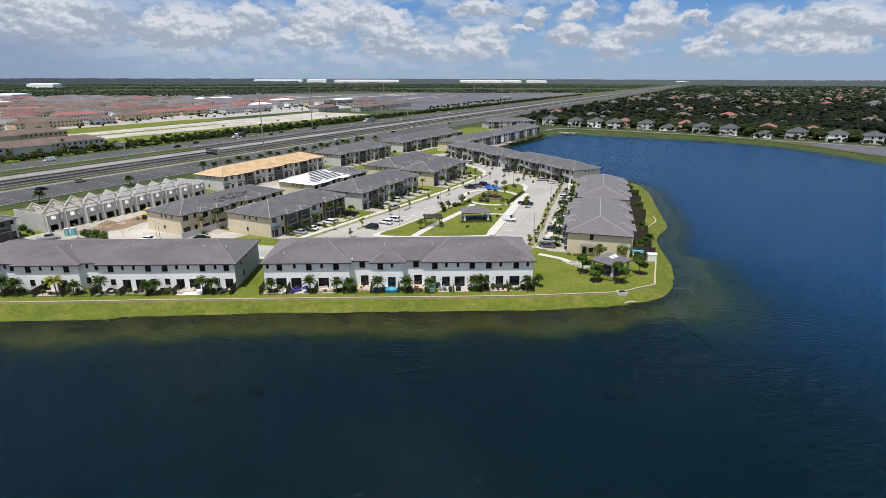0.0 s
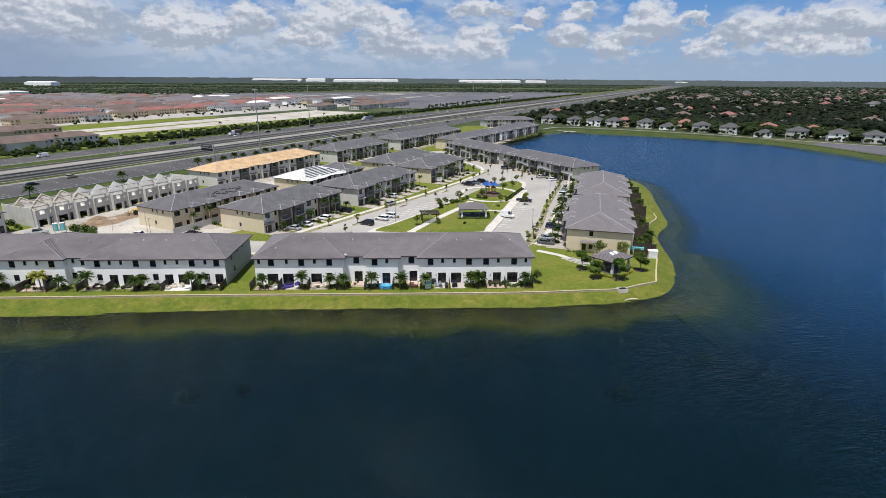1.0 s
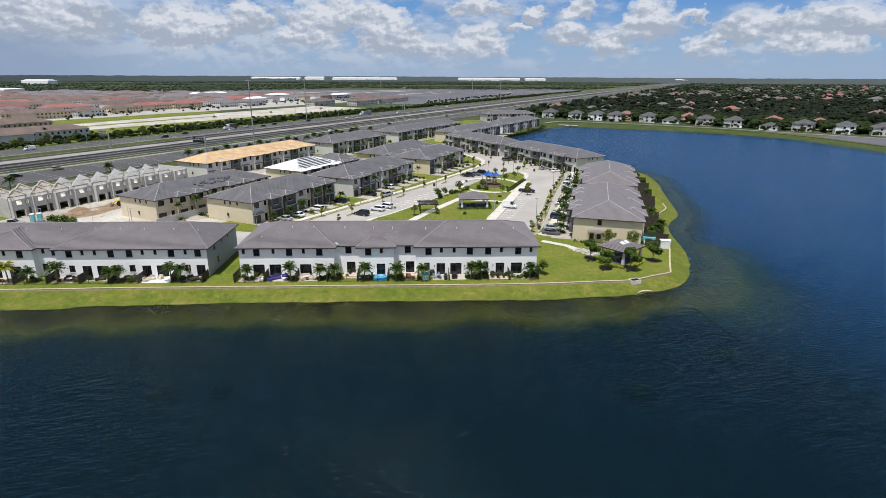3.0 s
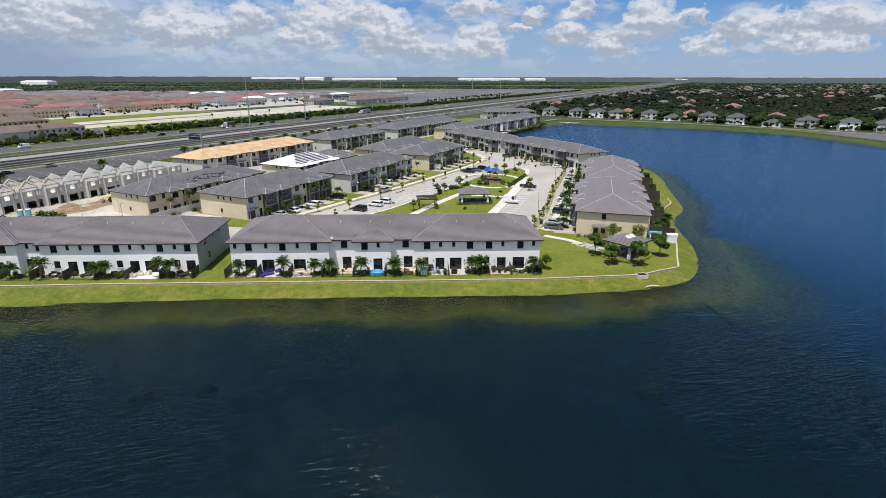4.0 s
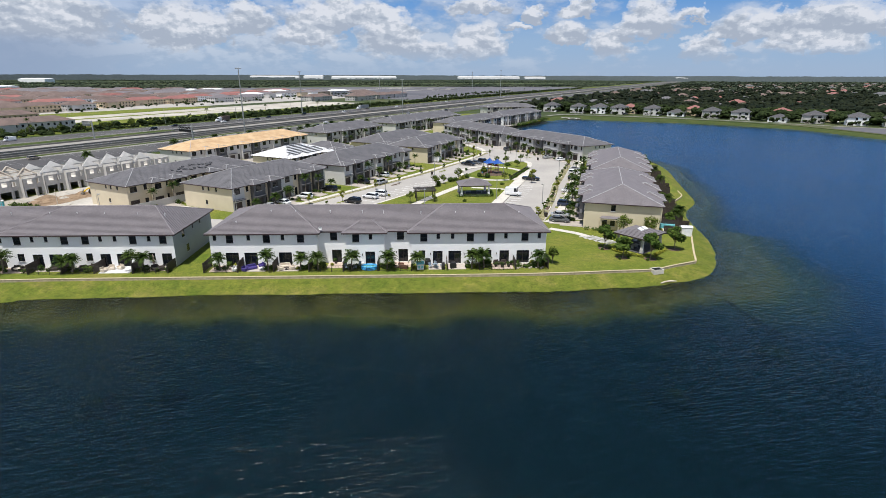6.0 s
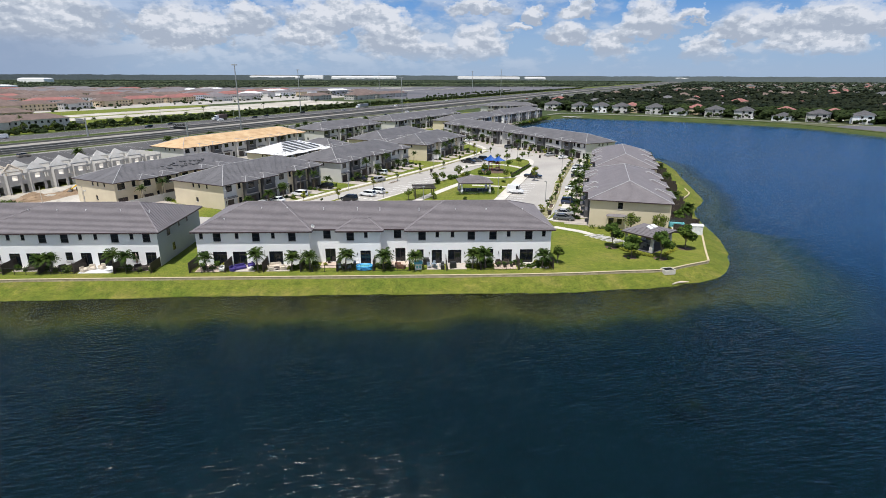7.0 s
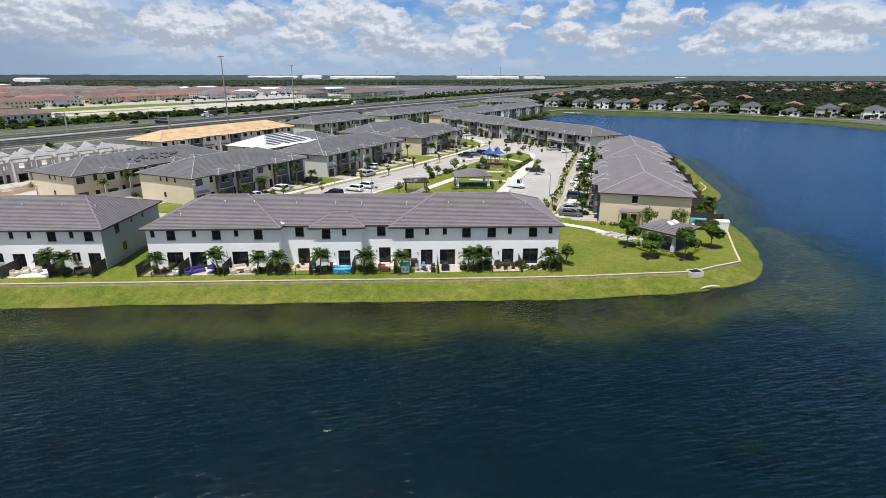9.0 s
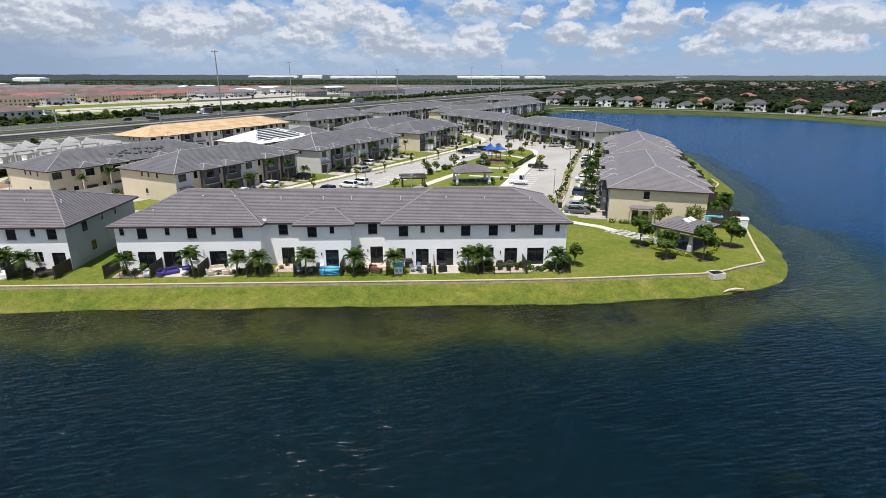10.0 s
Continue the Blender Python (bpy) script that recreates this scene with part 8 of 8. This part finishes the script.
# ---- building site by the highway ----
M_TOILET = surface("teal_toilet_plastic", (0.06, 0.4, 0.42), None, 1.5, 8, 0.45)
SX, SY, ST_ = -116.0, 161.0, 63.5
site_m = pose(SX, SY, 0.05, 0, 0, ST_)
o = thing("unfinished_terrace", site_m, "roofless grey block shells of a terrace with gabled walls", "building shell")
units, pitch, D = 10, 6.05, 15.0
for i in range(units + 1):
    g = Geo()
    g.box(i * pitch - 0.12, i * pitch + 0.12, 0, D, 0, 5.75)
    part("party_wall", g, M_BLOCK, o)
for i in range(units):
    g = Geo()
    x0, x1 = i * pitch + 0.13, (i + 1) * pitch - 0.13
    out = 1.3 if i % 2 == 0 else 0.7
    for a, b, holes in (((x0, -out), (x0 + 3.7, -out), [(0.5, 3.2, 0.0, 2.2), (1.2, 2.6, 3.6, 4.9)]), ((x0 + 3.7, 0), (x1, 0), [(0.6, 1.6, 0.0, 2.2), (0.4, 1.5, 3.4, 4.6)])):
        wall_panel(g, a, b, 0, 5.2, holes, 0.22)
        wall_panel(g, (b[0], b[1] + 0.22), (a[0], a[1] + 0.22), 0, 5.2, [((Vector(b) - Vector(a)).length - h[1], (Vector(b) - Vector(a)).length - h[0], h[2], h[3]) for h in holes], 0.0)
        g.box(a[0], b[0], a[1], a[1] + 0.22, 5.2, 5.21)
    g.box(x0 + 3.48, x0 + 3.7, -out, 0, 0, 5.2)
    g.box(x0, x0 + 0.2, -out, 0.1, 0, 5.2)
    part("front_wall", g, M_BLOCK, o)
    g = Geo()
    wall_panel(g, (x1, D), (x0, D), 0, 5.4, [(1.0, 3.0, 0.1, 2.4), (3.8, 4.9, 1, 2.4), (1.2, 2.4, 3.6, 4.9), (3.8, 4.9, 3.6, 4.9)], 0.2)
    part("rear_wall", g, M_BLOCK, o)
    g = Geo()
    g.box(x0, x1, 0.3, D - 0.2, 2.85, 3.05)
    part("floor_deck", g, M_CONC, o)
    # gable walls standing behind the front, some still open frames
    if i < units - 1:
        a, b, mid = x0 + 0.1, x0 + 5.3, x0 + 2.7
        for gy, top in ((0.9, 7.75), (9.0, 7.6)):
            g = Geo()
            lean = 0.9
            if i < 3:
                for s0 in (a, b):
                    g.tube([(s0, gy, 5.8), (mid, gy + lean, top)], 0.2, 4)
                for u in (0.25, 0.5, 0.75):
                    x, q = a + (b - a) * u, 1 - abs(u - 0.5) * 2
                    g.tube([(x, gy, 5.8), (x, gy + lean * q, 5.8 + (top - 5.8) * q)], 0.07, 4)
                g.loft([[(a + 0.9, gy + 0.3 + q, 6.35), (b - 0.9, gy + 0.3 + q, 6.35), (mid, gy + lean + q, top - 0.2)] for q in (0, 0.12)])
            else:
                g.loft([[(a, gy + q, 5.9), (b, gy + q, 5.9), (mid, gy + lean + q, top)] for q in (0, 0.2)])
            g.box(a, b, gy - 0.05, gy + 0.2, 5.6, 5.85)
            for x in (a, b - 0.3):
                g.box(x, x + 0.3, gy, gy + 0.25, 3.05, 5.6)
            part("gable", g, M_CREAM if i < 3 else M_BLOCK, o)
g = Geo()
slab(g, [(-124, 150), (-60, 150), (-54, 157), (-66, 163), (-78, 172), (-46, 228), (-58, 262), (-92, 206), (-118, 158)], 0.0, 0.05)
solid("site_ground", g, M_SAND, "white crushed limestone ground of the building site", "bare ground", "structure")
g = Geo()
slab(g, smooth([(-108, 161.5), (-101, 160), (-95, 164), (-93, 171), (-88, 180), (-86, 190), (-84, 201), (-89, 203), (-93, 194), (-96, 182), (-102, 172)], 4, True), 0.0, 0.075)
solid("earth_patch", g, M_DIRT, "brown dug earth on the building site", "earth", "structure")


def mound(x, y, r, h, mat, seed):
    rs = random.Random(seed)
    g = Geo()
    rings = []
    for k in range(6):
        q = 1 - k / 5.0
        rings.append([(math.cos(a) * r * q * rs.uniform(0.85, 1.15), math.sin(a) * r * 0.7 * q * rs.uniform(0.85, 1.15), h * (1 - q) ** 0.8 + rs.uniform(-0.08, 0.08) * (k > 0)) for a in np.linspace(0, 2 * math.pi, 14, endpoint=False)])
    g.loft(rings)
    solid("spoil_mound", g, mat, "heap of dug soil and rubble on site", "heap", group="spoil heaps", m=pose(x, y, 0.02, 0, 0, 55))


for k, (x, y, r, h, mt) in enumerate([(-107, 164.5, 3.2, 1.1, M_SAND), (-103.5, 171, 3.0, 1.0, M_DIRT), (-99.5, 166, 3.6, 1.2, M_DIRT), (-95.5, 172, 2.6, 0.9, M_DIRT), (-96, 184, 3.2, 1.1, M_SAND), (-90, 194, 2.8, 0.9, M_DIRT), (-101, 176, 2.4, 0.8, M_SAND), (-93, 163.5, 2.4, 0.5, M_SAND), (-86, 159, 2.6, 0.5, M_SAND), (-104, 160.5, 2.0, 0.7, M_SAND), (-97.5, 177, 2.0, 0.8, M_DIRT), (-99, 171, 1.6, 0.5, M_SAND), (-94, 187, 2.0, 0.7, M_SAND), (-88.5, 198, 1.8, 0.6, M_SAND), (-102, 167, 1.5, 0.6, M_DIRT)]):
    mound(x, y, r, h, mt, k)
# wheel loader
o = thing("wheel_loader", pose(-93.5, 177.5, 0.08, 0, 0, 205), "yellow wheel loader on the building site", "loader")
g = Geo()
g.bevelled(-3.0, -0.2, -1.1, 1.1, 0.9, 2.3, 0.15)
g.bevelled(-0.2, 1.6, -0.75, 0.75, 0.8, 1.6, 0.1)
part("body", g, PAINTS["yellow"], o)
g = Geo()
g.loft([[(-1.2, -0.8, 2.3), (0.5, -0.8, 2.3), (0.5, 0.8, 2.3), (-1.2, 0.8, 2.3)], [(-1.1, -0.7, 3.4), (0.3, -0.7, 3.4), (0.3, 0.7, 3.4), (-1.1, 0.7, 3.4)]])
part("cab", g, M_PANE, o)
g = Geo()
g.bevelled(-1.25, 0.45, -0.8, 0.8, 3.4, 3.55, 0.04)
part("cab_roof", g, PAINTS["yellow"], o)
for s in (-0.55, 0.55):
    g = Geo()
    g.tube([(0.6, s, 1.8), (2.0, s, 1.5), (3.1, s, 0.7)], 0.14, 7)
    part("lift_arm", g, PAINTS["yellow"], o)
g = Geo()
g.loft([[(3.0, -1.3, 0.2), (3.9, -1.3, 0.15), (3.9, -1.3, 0.3), (3.2, -1.3, 1.2)], [(3.0, 1.3, 0.2), (3.9, 1.3, 0.15), (3.9, 1.3, 0.3), (3.2, 1.3, 1.2)]])
part("bucket", g, M_STEEL, o)
w = Geo()
w.tube([(0, -0.28, 0), (0, -0.2, 0), (0, 0.2, 0), (0, 0.28, 0)], [0.68, 0.78, 0.78, 0.68], 18)
wm = w.mesh("wheel", M_TYRE)
for x in (-2.1, 1.1):
    for s in (-1, 1):
        part("wheel", wm, None, o, m=pose(x, s * 1.05, 0.78))
for k in range(2):
    o = thing("portable_toilet", pose(-107.6 + k * 1.5, 157.2 + k * 0.8, 0.06, 0, 0, 28), "teal portable toilet with white roof on site", "toilet", "portable toilets")
    g = Geo()
    g.bevelled(-0.58, 0.58, -0.58, 0.58, 0.08, 2.1, 0.05)
    part("cabin", g, M_TOILET, o)
    g = Geo()
    g.bevelled(-0.62, 0.62, -0.62, 0.62, 2.1, 2.32, 0.1)
    part("roof", g, M_SNOW, o)
    g = Geo()
    g.bevelled(-0.4, 0.4, -0.62, -0.58, 0.15, 1.95, 0.01)
    part("door", g, M_TEAL, o)
for k, (x, y, s) in enumerate([(-101.5, 156.5, 2.0), (-99.5, 157.2, 1.8), (-97.4, 157.0, 1.6), (-103.4, 157.4, 1.3), (-126, 160, 2.0), (-128.5, 163, 2.2), (-124.5, 163.5, 1.8), (-96.5, 151.5, 1.7), (-94.5, 152, 1.6), (-98.3, 152.2, 1.3), (-95.6, 153.6, 1.4), (-123, 158, 1.2), (-121, 160.5, 1.2), (-118.6, 158.4, 0.9), (-119, 153, 0.8), (-116.2, 151.6, 0.8)]):
    shrub(x, y, k % 3, s, "overgrown shrub at the edge of the building site", group="site shrubs")
fence_ob = thing("picket_fence", pose(-71.6, 152.2, 0.06, 0, 0, 62), "pale grey plank fence beside the beige terrace", "fence")
g = Geo()
g.bevelled(-0.03, 1.17, -0.03, 0.03, 0.1, 1.9, 0.01)
plank = g.mesh("panel", M_GREY)
g = Geo()
g.bevelled(-0.05, 0.05, -0.07, -0.03, 0.0, 1.95, 0.01)
batten = g.mesh("post", M_GREY)
for k in range(14):
    panel_ob = part("panel", plank, None, fence_ob, m=pose(k * 1.2, 0, 0))
    part("post", batten, None, panel_ob, m=pose(1.17, 0, 0))
for x, y in ((-104.5, 152.3), (-90.2, 155.2), (-80.6, 155.6)):
    g = Geo()
    g.tube([(0, 0, 0), (0, 0, 5.6)], [0.08, 0.06], 8)
    solid("utility_pole", g, M_CREAM, "bare pale utility pole by the building site", "pole", group="site poles", m=pose(x, y, 0.05))
# tile pallets waiting on a roof
rnd = random.Random(44)
ang = radians(61)
for k in range(26):
    u, v = 16 + k * 0.55 + rnd.uniform(-0.3, 0.3), 3.2 + rnd.uniform(-1.2, 1.6)
    x, y = -73.2 + math.cos(ang) * u - math.sin(ang) * v, 156.2 + math.sin(ang) * u + math.cos(ang) * v
    g = Geo()
    g.bevelled(-0.3, 0.3, -0.25, 0.25, -0.15, 0.28, 0.02)
    solid("tile_stack", g, M_CHAR, "stack of dark roof tiles lying on the roof", "tile stack", group="tile stacks", m=pose(x, y, EAVE + 0.17 + 0.335 * (v + 0.6), 18.5, 0, 61))
# battens and dark strips on the white roof
o = thing("roof_battens", pose(-44.3, 203.7, 0.05, 0, 0, 61), "dark batten strips and tile bundles on a white roof", "battens")
for k in range(7):
    v = 0.8 + k * 1.05
    g = Geo()
    L = 24.4
    g.box(max(v, 0.5) + 0.6, L - v - 0.6 - (k * 37 % 50) * 0.04, v - 0.1, v + 0.34, 0, 0.16)
    part("batten", g, M_CHAR, o, m=pose(0, 0, EAVE + 0.22 + 0.335 * (v + 0.6)))
# satellite dish on the eave of the first terrace
o = thing("satellite_dish", pose(X0 + 19.6, Y0 - 0.5, EAVE + 0.24, 0, 0, -20), "small grey satellite dish on a tiled eave", "dish")
g = Geo()
g.tube([(0, 0, -0.1), (0, 0, 0.35), (0, -0.12, 0.5)], 0.025, 6)
part("mast", g, M_STEEL, o)
g = Geo()
g.loft([[(math.cos(a) * r, -0.14 - d, 0.55 + math.sin(a) * r * 0.9) for a in np.linspace(0, 2 * math.pi, 16, endpoint=False)] for r, d in ((0.05, 0.0), (0.22, 0.03), (0.36, 0.1), (0.345, 0.105), (0.2, 0.045), (0.04, 0.012))])
part("reflector", g, M_SNOW, o)
g = Geo()
g.tube([(0, -0.2, 0.25), (0, -0.5, 0.5)], 0.02, 6)
part("feed_arm", g, M_STEEL, o)
# vent pipes on the white terraces
for bx, seq in ((X0, (4, 9.5, 14, 20.5, 26.5, 30.5, 37.5, 44, 49.5, 56)), (X2, (18, 22, 29, 36, 41, 46, 52, 57))):
    for k, u in enumerate(seq):
        v = 3.0 + (k * 29 % 30) * 0.12
        g = Geo()
        g.tube([(0, 0, -0.2), (0, 0, 0.3)], 0.06, 8)
        g.tube([(0, 0, 0.22), (0, 0, 0.32)], 0.1, 8)
        solid("vent_pipe", g, M_SNOW, "short white vent pipe on a tiled roof", "vent", group="roof vents", m=pose(bx + u, Y0 - 1.3 + v, EAVE + 0.15 + LAKE_SLOPE * (v + 0.6)))
